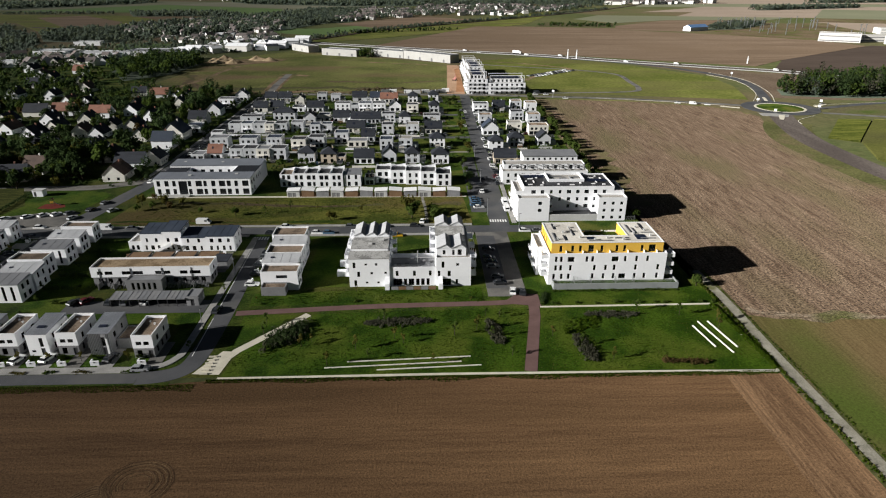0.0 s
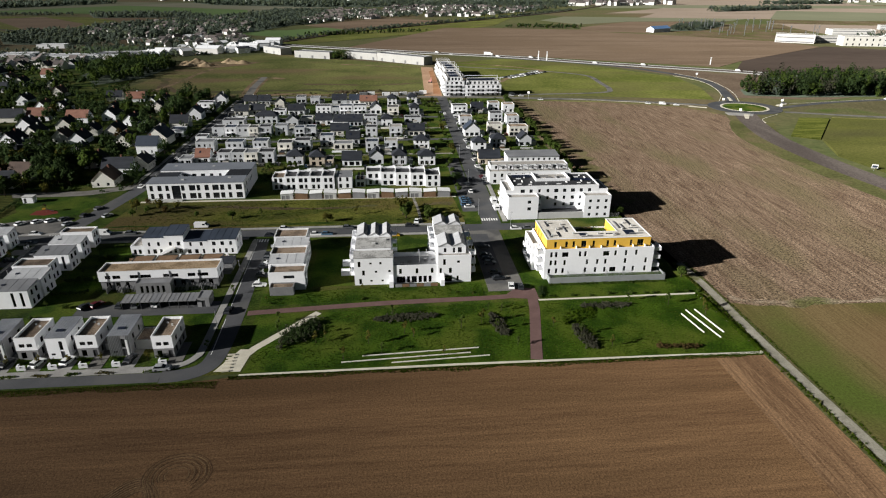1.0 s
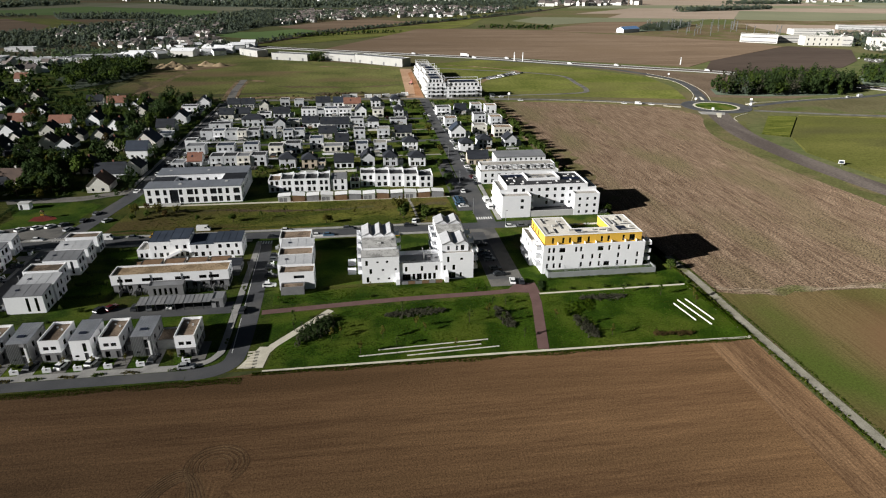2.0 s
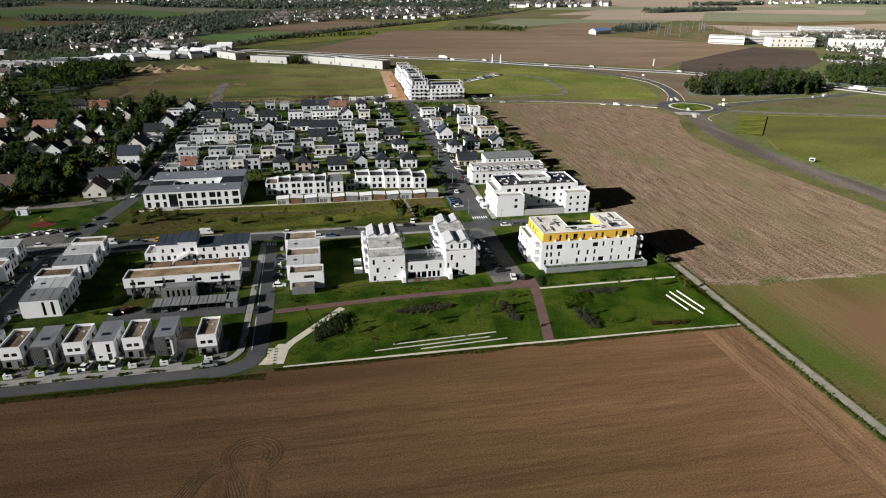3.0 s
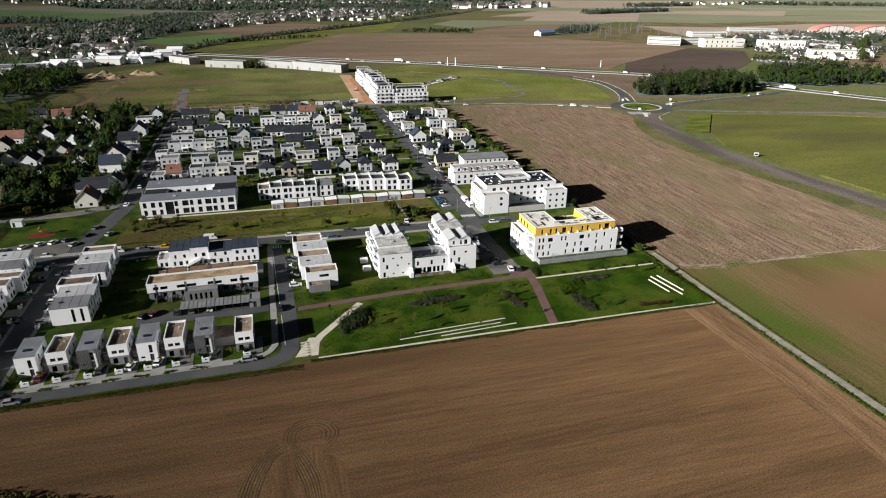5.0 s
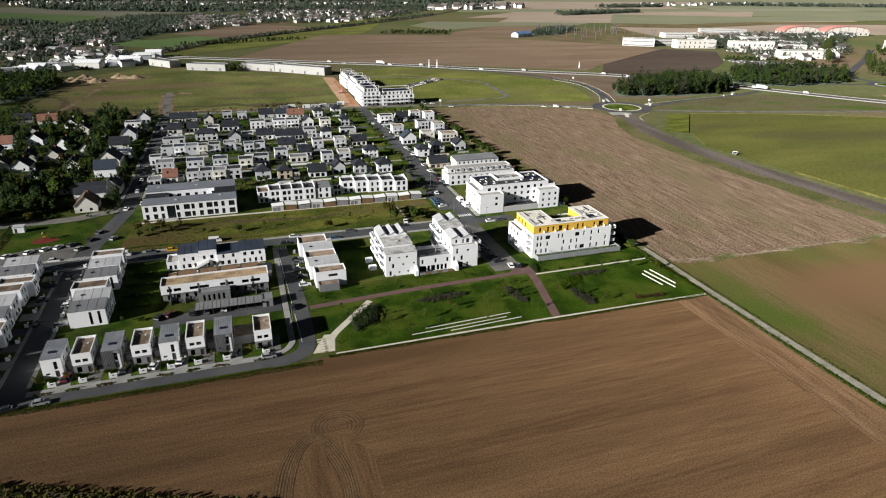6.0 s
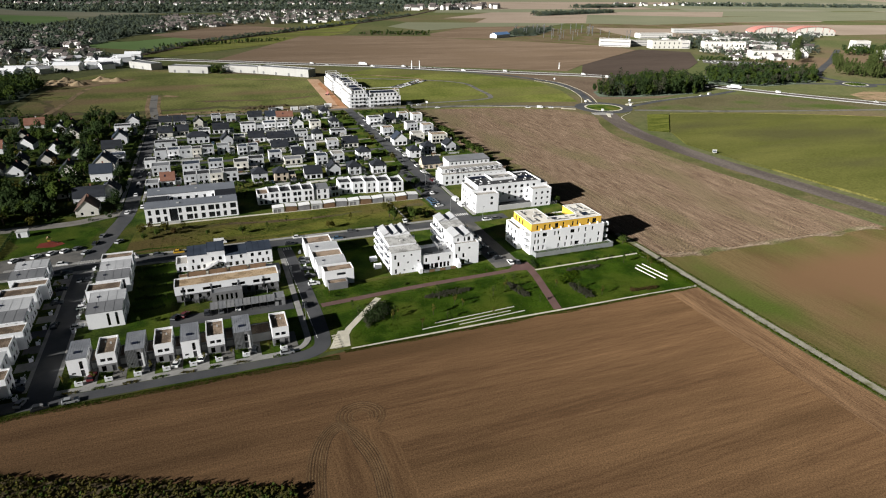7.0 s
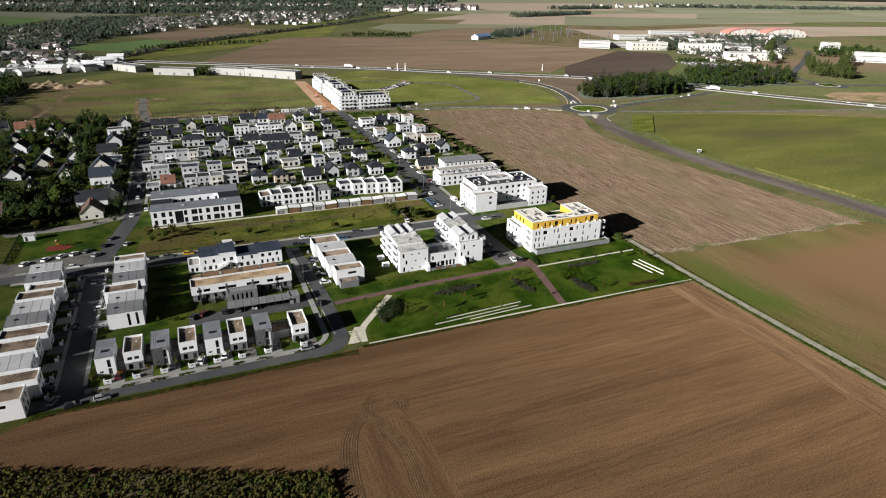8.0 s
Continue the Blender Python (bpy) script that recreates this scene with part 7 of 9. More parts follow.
# ---- trees and planting ----
def clumps(shape, rng, cx, cy, cz, rx, ry, rz, n, size, lumps=5, flat=0.15):
    """Leaf clumps in several overlapping lumps round a centre: an uneven crown with gaps."""
    hubs = [(cx, cy, cz, 1.0)]
    for i in range(lumps):
        a = rng.uniform(0, 6.283)
        q = rng.uniform(0.35, 0.75)
        hubs.append((cx + rx * q * math.cos(a), cy + ry * q * math.sin(a), cz + rz * rng.uniform(-0.55, 0.65), rng.uniform(0.35, 0.6)))
    for i in range(n):
        hx, hy, hz, k = hubs[rng.randrange(len(hubs))]
        k = min(k, 0.72)
        v = Vector((rng.gauss(0, 1), rng.gauss(0, 1), rng.gauss(0, 1))).normalized() * rng.uniform(0.55, 1.05)
        p = Vector((hx + v.x * rx * k, hy + v.y * ry * k, hz + v.z * rz * k))
        s = size * rng.uniform(0.6, 1.3)
        nrm = (v + Vector((rng.uniform(-1, 1), rng.uniform(-1, 1), rng.uniform(-0.3, 1))) * 0.7).normalized()
        u = nrm.orthogonal().normalized() * s
        t = nrm.cross(u).normalized() * s * rng.uniform(0.6, 1.0)
        bulge = nrm * s * 0.45
        shape.face(p - u, p - t * 0.8 + bulge * 0.4, p + bulge).face(p - t * 0.8 + bulge * 0.4, p + u, p + bulge).face(p + u, p + t + bulge * 0.3, p + bulge).face(p + t + bulge * 0.3, p - u, p + bulge)
    return shape


def limb(shape, a, b, ra, rb, sides=6):
    a, b = Vector(a), Vector(b)
    d = (b - a).normalized()
    u = d.orthogonal().normalized()
    v = d.cross(u)
    k = len(shape.v)
    for p, q in ((a, ra), (b, rb)):
        shape.v += [tuple(p + (u * math.cos(6.283 * i / sides) + v * math.sin(6.283 * i / sides)) * q) for i in range(sides)]
    shape.f += [(k + i, k + (i + 1) % sides, k + sides + (i + 1) % sides, k + sides + i) for i in range(sides)]


def tree_kind(name, seed, height, spread, material, label, n=170, size=0.55, trunk=0.28, low=0.3):
    """One tree at the origin: tapered trunk with limbs, and a crown of leaf clumps."""
    rg = random.Random(seed)
    b = thing(name, 0, 0, 0, 0, label, "tree" if name != "shrub" else "shrub", "")
    t = Shape()
    limb(t, (0, 0, -0.1), (0.1, 0.05, height * 0.62), trunk, trunk * 0.4)
    for i in range(5):
        a = i * 1.3 + rg.uniform(0, 0.8)
        z = height * (low + 0.08 * i)
        limb(t, (0.05, 0.02, z), (spread * 0.55 * math.cos(a), spread * 0.55 * math.sin(a), z + height * 0.22), trunk * 0.4, trunk * 0.12, 5)
    if name != "shrub":
        part("trunk", t, BARK, b)
    cz, rz = height * (1 + low) / 2, height * (1 - low) / 2
    part("crown", clumps(Shape(), rg, 0, 0, cz, spread, spread, rz, n, size), material, b)
    return b


KINDS = {}


def plant(kind, x, y, scale=1.0, group="", z=0.0, rng=random.Random(77)):
    name, seed, height, spread, material, label, n, size, trunk, low = SPECIES[kind]
    m = pose(x, y, z, 0, 0, rng.uniform(0, 360)) @ Matrix.Diagonal((scale * rng.uniform(0.9, 1.1), scale * rng.uniform(0.9, 1.1), scale, 1))
    if kind not in KINDS:
        KINDS[kind] = tree_kind(*SPECIES[kind][:6], n, size, trunk, low)
        KINDS[kind].matrix_basis = m
        made = KINDS[kind]
    else:
        made = copy_thing(KINDS[kind], Matrix.Identity(4))
        made.matrix_basis = m
    return tagged(made, "", "", group) if group else made


SPECIES = {
    "broad": ("broadleaf_tree", 1, 8.5, 3.6, LEAF, "full green broadleaf tree in a garden", 480, 0.5, 0.3, 0.22),
    "dark": ("broadleaf_tree", 2, 9.5, 4.0, LEAFDARK, "dense dark green tree in a garden", 520, 0.54, 0.34, 0.15),
    "dark2": ("broadleaf_tree", 3, 7.0, 3.4, LEAFDARK, "low spreading dark green tree", 440, 0.5, 0.28, 0.14),
    "yellow": ("broadleaf_tree", 4, 7.5, 3.0, LEAFYELLOW, "yellowing broadleaf tree in a garden", 260, 0.55, 0.25, 0.2),
    "rust": ("broadleaf_tree", 5, 6.0, 2.6, LEAFRUST, "rust-coloured autumn tree in a garden", 220, 0.5, 0.22, 0.2),
    "conifer": ("conifer_tree", 6, 10.0, 1.9, LEAFDARK, "tall dark conifer in a garden", 280, 0.5, 0.22, 0.06),
    "edge": ("broadleaf_tree", 7, 5.0, 2.1, LEAF, "round green tree along the field edge", 240, 0.42, 0.18, 0.2),
    "young": ("young_tree", 8, 3.6, 0.8, LEAF, "thin young tree on the grass", 46, 0.28, 0.07, 0.35),
    "youngyellow": ("young_tree", 9, 3.8, 0.8, LEAFYELLOW, "thin yellowing young tree on the grass", 50, 0.28, 0.07, 0.35),
    "shrub": ("shrub", 10, 1.7, 1.3, LEAF, "low green shrub in the grass", 90, 0.3, 0.08, 0.05),
    "darkshrub": ("shrub", 11, 1.5, 1.2, LEAFDARK, "low dark green shrub in the grass", 90, 0.3, 0.08, 0.05),
}
r = random.Random(31)
HOUSES = [(x, y + d / 2, max(w, d) / 2) for rows in (VILLAGE_A, VILLAGE_B, VILLAGE_C, VILLAGE_D, VILLAGE_E) for x, y, w, d, k in rows]


def free(x, y, gap):
    return all(math.hypot(x - a, y - b) > c + gap for a, b, c in HOUSES)


def open_garden(x, y):
    """The gardens south-west of the street houses are kept free of tall trees."""
    for hx, hy, w, d, k in VILLAGE_A:
        dx, dy = hx - x, hy + 1 - y
        if 0 < dx * 0.965 + dy * 0.262 < 27 and abs(dy * 0.965 - dx * 0.262) < 6.0:
            return True
    return False


for i in range(205):
    u = r.random()
    y = 258 + 200 * u ** 1.05
    x = r.uniform(-310 - 30 * u, -150) if y > 300 else r.uniform(-215, -150)
    if free(x, y, 1.6) and not (x > -166 and y < 266) and not open_garden(x, y):
        plant(r.choice(("broad", "dark", "dark", "dark2", "dark2", "dark", "broad", "yellow", "conifer", "rust") if r.random() < 0.85 else ("yellow", "broad")), x, y, r.uniform(0.65, 1.15), "trees of the old village")
for i in range(46):
    x, y = r.uniform(-168, -128), r.uniform(275, 495)
    if free(x, y, 0.4) and not open_garden(x, y):
        plant(r.choice(("dark2", "dark", "broad", "edge")), x, y, r.uniform(0.6, 0.95), "trees of the old village")
for i in range(34):
    x, y = r.uniform(-172, -147), r.uniform(267, 302)
    if free(x, y, 1.0) and not open_garden(x, y):
        plant(r.choice(("dark", "broad", "dark", "dark2")), x, y, r.uniform(0.9, 1.35), "trees of the old village")
for i in range(30):
    x, y = r.uniform(-222, -170), r.uniform(264, 318)
    if free(x, y, 0.6):
        plant(r.choice(("dark", "dark2", "dark", "yellow")), x, y, r.uniform(1.0, 1.4), "trees of the old village")
for i in range(34):
    plant("edge", 78.6 + r.uniform(-1.2, 1.6), 238 + i * 6.9 + r.uniform(-2.5, 2.5), r.uniform(0.95, 1.5), "trees along the stubble field")
plant("edge", 81.4, 161.6, 0.9), plant("edge", 81.0, 217.5, 0.95), plant("shrub", 83.2, 165, 1.1)
for x, y, s, k in ((-4.4, 220.6, 1.35, "edge"), (-5.6, 224, 1.0, "yellow"), (-3.4, 227, 0.95, "edge"), (-2.6, 231.6, 0.75, "edge"), (4.6, 217.6, 1.2, "edge"), (4.4, 222, 1.15, "edge"), (3.6, 226.4, 0.9, "edge"), (8.4, 220.2, 0.8, "edge"), (11, 218.6, 0.6, "edge"), (-72.4, 224.7, 0.85, "edge"), (-86.8, 227.8, 0.55, "edge"), (-41.7, 229.5, 0.62, "youngyellow"), (-35.4, 218.7, 0.5, "yellow"), (-33.8, 219.2, 0.4, "yellow"), (-52.6, 231, 1.1, "young"), (-61.4, 226.6, 1.0, "young"), (-110.5, 243.6, 0.5, "rust"), (-104, 237.1, 0.62, "yellow"), (-107.4, 233, 0.8, "edge"), (-112.4, 230.4, 0.7, "edge"), (-100.6, 233.4, 0.55, "rust"), (-97, 236.6, 0.5, "yellow"), (-113.4, 237.6, 0.6, "yellow"), (-24, 226, 1.0, "youngyellow")):
    plant(k, x, y, s, "trees in the meadow")
for i in range(9):
    plant(r.choice(("edge", "dark2", "edge", "darkshrub")), 18.6 + r.uniform(-1.4, 1.6), 250 + i * 6.4 + r.uniform(-2, 2), r.uniform(0.6, 0.95), "trees along the main street")
for i in range(18):
    plant(r.choice(("edge", "young", "edge", "yellow")), 22.6 + r.uniform(-1.6, 1.6), 310 + i * 9.2 + r.uniform(-3, 3), r.uniform(0.5, 0.85), "trees along the main street")
for i in range(18):
    plant(r.choice(("young", "young", "youngyellow")), r.uniform(-44, 24), r.uniform(123, 147), r.uniform(0.7, 1.25), "young trees of the park")
for i in range(7):
    plant(r.choice(("young", "youngyellow")), r.uniform(33, 80), r.uniform(122, 148), r.uniform(0.7, 1.25), "young trees of the park")
for i in range(12):
    plant(r.choice(("shrub", "young", "youngyellow")), r.uniform(-48, 16), r.uniform(153.5, 161), r.uniform(0.25, 0.6), "shrubs along the red path")
for i in range(16):
    plant("shrub", r.uniform(33, 84), 151.6 + r.uniform(-0.3, 0.3), r.uniform(0.35, 0.6), "shrubs along the narrow path")
for i in range(12):
    plant(r.choice(("shrub", "young", "darkshrub")), r.uniform(-112, -101), r.uniform(150, 200), r.uniform(0.4, 0.8), "garden shrubs of the terraces")
for i, (x, st) in enumerate(CUBES):
    plant("shrub", x + 1.2, 127.6, 0.7, "front garden shrubs"), plant("darkshrub", x + 2.6, 127.9, 0.5, "front garden shrubs")
    plant("youngyellow", x - 1.2, 126.6, 0.8, "front garden shrubs")
for x, y, k, size in ((-150, 282, "dark", 1.5), (-156, 296, "broad", 1.5), (-149, 312, "dark", 1.5), (-155, 328, "dark", 1.35), (-149, 336, "broad", 1.2), (-150, 360, "dark", 1.4), (-153, 374, "dark", 1.3), (-149, 398, "broad", 1.4), (-152, 420, "dark", 1.5), (-150, 432, "dark", 1.3), (-154, 452, "broad", 1.5), (-150, 468, "dark", 1.4), (-162, 474, "dark", 1.5), (-172, 452, "broad", 1.3), (-168, 414, "dark", 1.2), (-190, 440, "dark", 1.3)):
    if not open_garden(x, y):
        plant(k, x, y, size, "tall trees between village and estate")
plant("young", -57.8, 130.4, 0.9), plant("young", -57.9, 160.4, 0.9), plant("yellow", -160, 262, 0.6)
estate_gardens()
for k in range(4):
    hedge(-165.9, 224.4 + k * 8, 8, 90, "hedge beside the playground")
for k in range(11):
    hedge(-128.6, 268 + k * 19.5, 12, 90, "hedges along the estate street")
    hedge(-150 + (k % 3), 275 + k * 18, 12, 0, "hedges along the estate street")
for k in range(9):
    hedge(-140.4, 123.4 + k * 9.6, 4, 0, "hedges between the terraces"), hedge(-127.6, 126.4 + k * 9.6 if k > 3 else 170 + k * 9.6, 4, 0, "hedges between the terraces")
    plant(r.choice(("shrub", "young", "youngyellow", "darkshrub")), -137.6 + r.uniform(-1, 1), 124.6 + k * 9.6, r.uniform(0.6, 1.0), "shrubs between the terraces")
for k in range(24):
    plant(r.choice(("edge", "dark2", "edge", "young")), -125.2 + r.uniform(-1.5, 0.6) - (1.5 if k % 3 else 0), 272 + k * 8.8 + r.uniform(-3, 3), r.uniform(0.45, 0.85), "trees along the estate street")
    if k % 2:
        plant(r.choice(("edge", "young", "darkshrub")), -113.2 + r.uniform(-0.6, 0.6), 288 + k * 8.2, r.uniform(0.5, 0.75), "trees along the estate street")
for k in range(5):
    hedge(-111.8, 170.8 + k * 8.8 - 7, 10, 0, "garden hedges of the terraces")
ESTATE = [(x0 + w / 2, y + 4, w / 2 + 1.0) for rows in (ROW_A, ROW_B, ROW_C, ROW_D, ROW_E, ROW_F) for x0, y, w, k in rows]
for i in range(190):
    x, y = r.uniform(-114, 76), r.uniform(276, 474)
    if 20 < x < 34 or abs(y - 348.5) < 3 or abs(y - 411.5) < 3 or (x > 46 and y < 300) or (x < -70 and y < 282):
        continue
    if all(abs(x - a) > c + 0.4 or abs(y - b) > 5.5 for a, b, c in ESTATE):
        plant(r.choice(("shrub", "darkshrub", "shrub", "edge", "youngyellow", "darkshrub")), x, y, r.uniform(0.5, 1.1), "garden shrubs of the estate")


def stuff(name, shape, material, label, category):
    return tagged(new(name, shape.mesh(name, material)), label, category, "", "stuff")


def bed(x0, y0, x1, y1, breadth, material, seed, n, label, h=0.9):
    """A planted bed of twiggy shrubs along a line."""
    rg, s = random.Random(seed), Shape()
    for i in range(n):
        t, o = rg.random(), rg.gauss(0, 0.5)
        x = x0 + (x1 - x0) * t + rg.uniform(-0.5, 0.5) * breadth * math.sqrt(max(0.05, 1 - (2 * t - 1) ** 2))
        y = y0 + (y1 - y0) * t + o * breadth * 0.5 * math.sqrt(max(0.05, 1 - (2 * t - 1) ** 2))
        clumps(s, rg, x, y, h * 0.45, 0.6, 0.6, h * rg.uniform(0.4, 0.8), 11, 0.19, 1)
    stuff("shrub_bed", s, material, label, "planting")


bed(-39.4, 129.2, -31.4, 143.4, 7.6, LEAFGREY, 1, 110, "twiggy grey shrub bed on the park lawn", 1.5)
bed(-38, 132, -32.4, 141.6, 7.0, LEAFDARK, 7, 300, "dark shrubs mixed into the lawn bed", 1.8)
bed(-15.4, 142.4, 1.6, 143.0, 4.6, LEAFGREY, 2, 260, "low grey shrub bed on the park lawn", 0.8)
bed(17.4, 143.0, 19.4, 131.4, 4.0, LEAFGREY, 3, 180, "low grey shrub bed beside the red path", 0.7)
bed(38.8, 134.6, 41.2, 123.2, 4.0, LEAFGREY, 4, 190, "twiggy grey shrub bed on the east lawn", 1.2)
bed(37.6, 136.0, 46.0, 144.0, 6.0, BLADE, 14, 130, "rough green weeds beside the shrub bed", 0.6)
bed(44.0, 145.2, 58.4, 145.0, 3.4, LEAFGREY, 5, 210, "low grey shrub bed behind the east lawn", 0.8)
bed(57.4, 122.8, 68.6, 122.0, 2.2, LEAFRUST, 6, 120, "low brownish hedge on the east lawn", 1.0)
bed(38, 159.2, 75, 159.2, 0.8, LEAF, 12, 90, "low hedge under the terrace wall", 0.6)
bed(33.4, 152.2, 35.4, 158.5, 1.8, LEAFDARK, 13, 50, "dark shrubs at the end of the red path", 0.8)

for k, (x0, y0, x1, y1, br, m, n) in enumerate(((-108, 228, -60, 227, 8, LEAF, 20), (-100, 241, 0, 240, 5, LEAFYELLOW, 40), (-8, 219, 12, 219, 4, LEAF, 40))):
    bed(x0, y0, x1, y1, br, m, 40 + k, n, "low weeds and docks in the meadow", 0.3)

# tall crop in the corner of the brown field
rg, s1, s2, s3 = random.Random(9), Shape(), Shape(), Shape()
for i in range(7200):
    x = rg.uniform(-150, -71.5)
    top = 96.2 + (x + 143) * (67 - 96.2) / 72 + rg.uniform(-0.5, 0.4)
    y = rg.uniform(top - 44, top)
    sh = rg.choice((s1, s1, s1, s2, s3))
    clumps(sh, rg, x, y, rg.uniform(0.4, 1.3), 0.5, 0.5, 0.6, 3, 0.42, 0)
stuff("tall_crop", s1, LEAFOLIVE, "tall ragged olive crop", "crop")
stuff("tall_crop", s2, LEAFYELLOW, "yellowed stalks of the tall crop", "crop")
stuff("tall_crop", s3, LEAF, "green leaves of the tall crop", "crop")
setting("crop_floor", Shape().prism([(-150, 40), (-71.8, 20), (-71.8, 66.6), (-150, 98.6)], -0.1, 0.55), BARE, "matted base of the tall crop", "field")

rg, s1, s2 = random.Random(91), Shape(), Shape()
for i in range(1500):
    x, y = rg.uniform(-300, -127), rg.uniform(262, 500)
    if (y < 300 and x < -215) or not free(x, y, 0.3):
        continue
    k = rg.uniform(0.6, 1.8)
    clumps(rg.choice((s1, s1, s2)), rg, x, y, k * 0.7, k, k, k * 0.8, 26, 0.4, 2)
for i in range(1300):
    x, y = rg.uniform(-113, 76), rg.uniform(273, 478)
    if 18 < x < 36 or abs(y - 348.5) < 3 or abs(y - 411.5) < 3 or (x > 42 and y < 300) or (x < -70 and y < 282):
        continue
    if all(abs(x - a) > c - 0.4 or abs(y - b) > 5.0 for a, b, c in ESTATE):
        k = rg.uniform(0.4, 1.3)
        clumps(rg.choice((s1, s1, s1, s2)), rg, x, y, k * 0.7, k, k, k * 0.9, 18, 0.36, 2)
stuff("garden_bushes", s1, LEAFDARK, "dark bushes of the village gardens", "bushes")
stuff("garden_bushes", s2, LEAF, "green bushes of the village gardens", "bushes")

# verge and meadow tufts
rg, s1, s2 = random.Random(19), Shape(), Shape()


def tuft(s, x, y, h):
    a = rg.uniform(0, 3.14)
    c, d = math.cos(a) * h * 0.7, math.sin(a) * h * 0.7
    s.face((x - c, y - d, 0), (x + c, y + d, 0), (x + c * 0.3, y + d * 0.3, h)).face((x - d, y + c, 0), (x + d, y - c, 0), (x - d * 0.3, y + c * 0.3, h))


def tufts(n, x0, x1, y0, y1, low, high, dry=0.0, clear=lambda x, y: True):
    """Tufts strewn over a stretch of ground, thicker where an uneven pattern says so."""
    for i in range(n):
        x, y = rg.uniform(x0, x1), rg.uniform(y0, y1)
        if clear(x, y) and noise.noise(Vector((x * 0.16, y * 0.16, 3))) > rg.uniform(-0.7, 0.25):
            tuft(s2 if rg.random() < dry + 0.35 * noise.noise(Vector((x * 0.07, y * 0.07, 9))) else s1, x, y, rg.uniform(low, high))


tufts(13000, -46, 82, 119.8, 149, 0.10, 0.30, 0.12, lambda x, y: abs(x - 25.2 - (y - 119.6) * 0.2) > 2.0 and x > -44 + (y - 129) * 0.95 and x < 82.4 - (y - 118) * 0.06)
tufts(2600, -48, 17, 153.4, 162, 0.10, 0.32, 0.05)
tufts(1800, 33, 82, 151.4, 159.6, 0.08, 0.24, 0.05)
tufts(9000, -110, 17, 215, 244, 0.10, 0.34, 0.5)
tufts(1600, -112, -61, 141, 149, 0.08, 0.22, 0.05)
for i in range(4600):
    x = rg.uniform(-50, 83)
    tuft(s1 if rg.random() < 0.75 else s2, x, 118.2 - rg.uniform(0, 1) ** 2 * 2.4 * (0.6 + 0.6 * noise.noise(Vector((x * 0.09, 1, 0)))), rg.uniform(0.12, 0.34))
for i in range(5200):
    x = rg.uniform(-140, -52)
    tuft(s1 if rg.random() < 0.45 else s2, x, 116.5 - rg.uniform(0, 1) ** 2 * (2.2 + 1.6 * noise.noise(Vector((x * 0.09, 4, 0)))), rg.uniform(0.10, 0.28))
for i in range(2600):
    y = rg.uniform(20, 172)
    side = rg.random() < 0.6
    tuft(s1 if rg.random() < 0.8 else s2, (84.0 if side else 88.3) + (120 - y) * 0.012 + rg.gauss(0, 0.35), y, rg.uniform(0.15, 0.55 if side else 0.35))
for i in range(900):
    y = rg.uniform(119, 150)
    tuft(s1, 83.4 - (y - 118) * 0.07 + rg.gauss(0, 0.3), y, rg.uniform(0.3, 0.8))
stuff("grass_tufts", s1, BLADE, "rough green grass tufts of lawns and verges", "grass")
stuff("meadow_tufts", s2, DRYBLADE, "dry grass tufts of lawns and verges", "grass")


def wood(name, outline_points, n, height, seed, material, label, per=20, size=1.5, floor=False, slim=0.4):
    """A far wood: many crowns as one mass of leaf clumps inside a plan outline."""
    rg, s = random.Random(seed), Shape()
    xs, ys = [p[0] for p in outline_points], [p[1] for p in outline_points]

    def inside(x, y):
        odd = False
        for (x1, y1), (x2, y2) in zip(outline_points, outline_points[1:] + outline_points[:1]):
            if (y1 > y) != (y2 > y) and x < (x2 - x1) * (y - y1) / (y2 - y1) + x1:
                odd = not odd
        return odd
    light, dull = Shape(), Shape()
    while n > 0:
        x, y = rg.uniform(min(xs), max(xs)), rg.uniform(min(ys), max(ys))
        if not inside(x, y):
            continue
        n -= 1
        h = height * rg.uniform(0.5, 1.2)
        u = rg.random()
        clumps(light if u < 0.3 else dull if u > 0.86 and slim < 0.4 else s, rg, x, y, h * 0.52, h * slim, h * slim, h * 0.5, per, size, 2)
    # Shade-coloured ground closes the gaps between the crowns.
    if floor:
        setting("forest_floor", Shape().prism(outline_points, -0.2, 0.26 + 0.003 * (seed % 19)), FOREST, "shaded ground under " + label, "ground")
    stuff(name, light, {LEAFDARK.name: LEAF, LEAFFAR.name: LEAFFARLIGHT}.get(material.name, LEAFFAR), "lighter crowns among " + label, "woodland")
    if dull.v:
        stuff(name, dull, LEAFGREY, "greyish crowns among " + label, "woodland")
    return stuff(name, s, material, label, "woodland")


wood("wood", [(-330, 430), (-160, 440), (-165, 500), (-235, 530), (-330, 520)], 150, 8, 31, LEAFDARK, "the north village trees", 50, 0.75)
wood("wood", [(280, 479), (318, 467), (384, 467), (418, 486), (428, 512), (400, 545), (330, 530), (290, 505)], 380, 16, 1, LEAFDARK, "the dense wood beside the highway", 58, 0.95, True, 0.26)
wood("wood", [(282, 476), (300, 470), (312, 480), (300, 490)], 22, 14, 12, LEAFGREY, "bare greyish poplars at the wood's end", 60, 0.6)
wood("wood", [(446, 512), (500, 484), (583, 492), (640, 540), (650, 560), (600, 600), (545, 612), (480, 560)], 480, 12, 2, LEAFDARK, "the tree belt behind the highway", 40, 1.1, True, 0.28)
wood("wood", [(-262, 560), (-236, 600), (-232, 680), (-262, 726), (-310, 740), (-300, 620)], 230, 12, 3, LEAFDARK, "the tree belt west of the meadow", 40, 1.1, True)
wood("wood", [(-420, 470), (-300, 500), (-262, 560), (-310, 740), (-460, 760)], 300, 9, 4, LEAFDARK, "the far village trees", 30, 1.1)
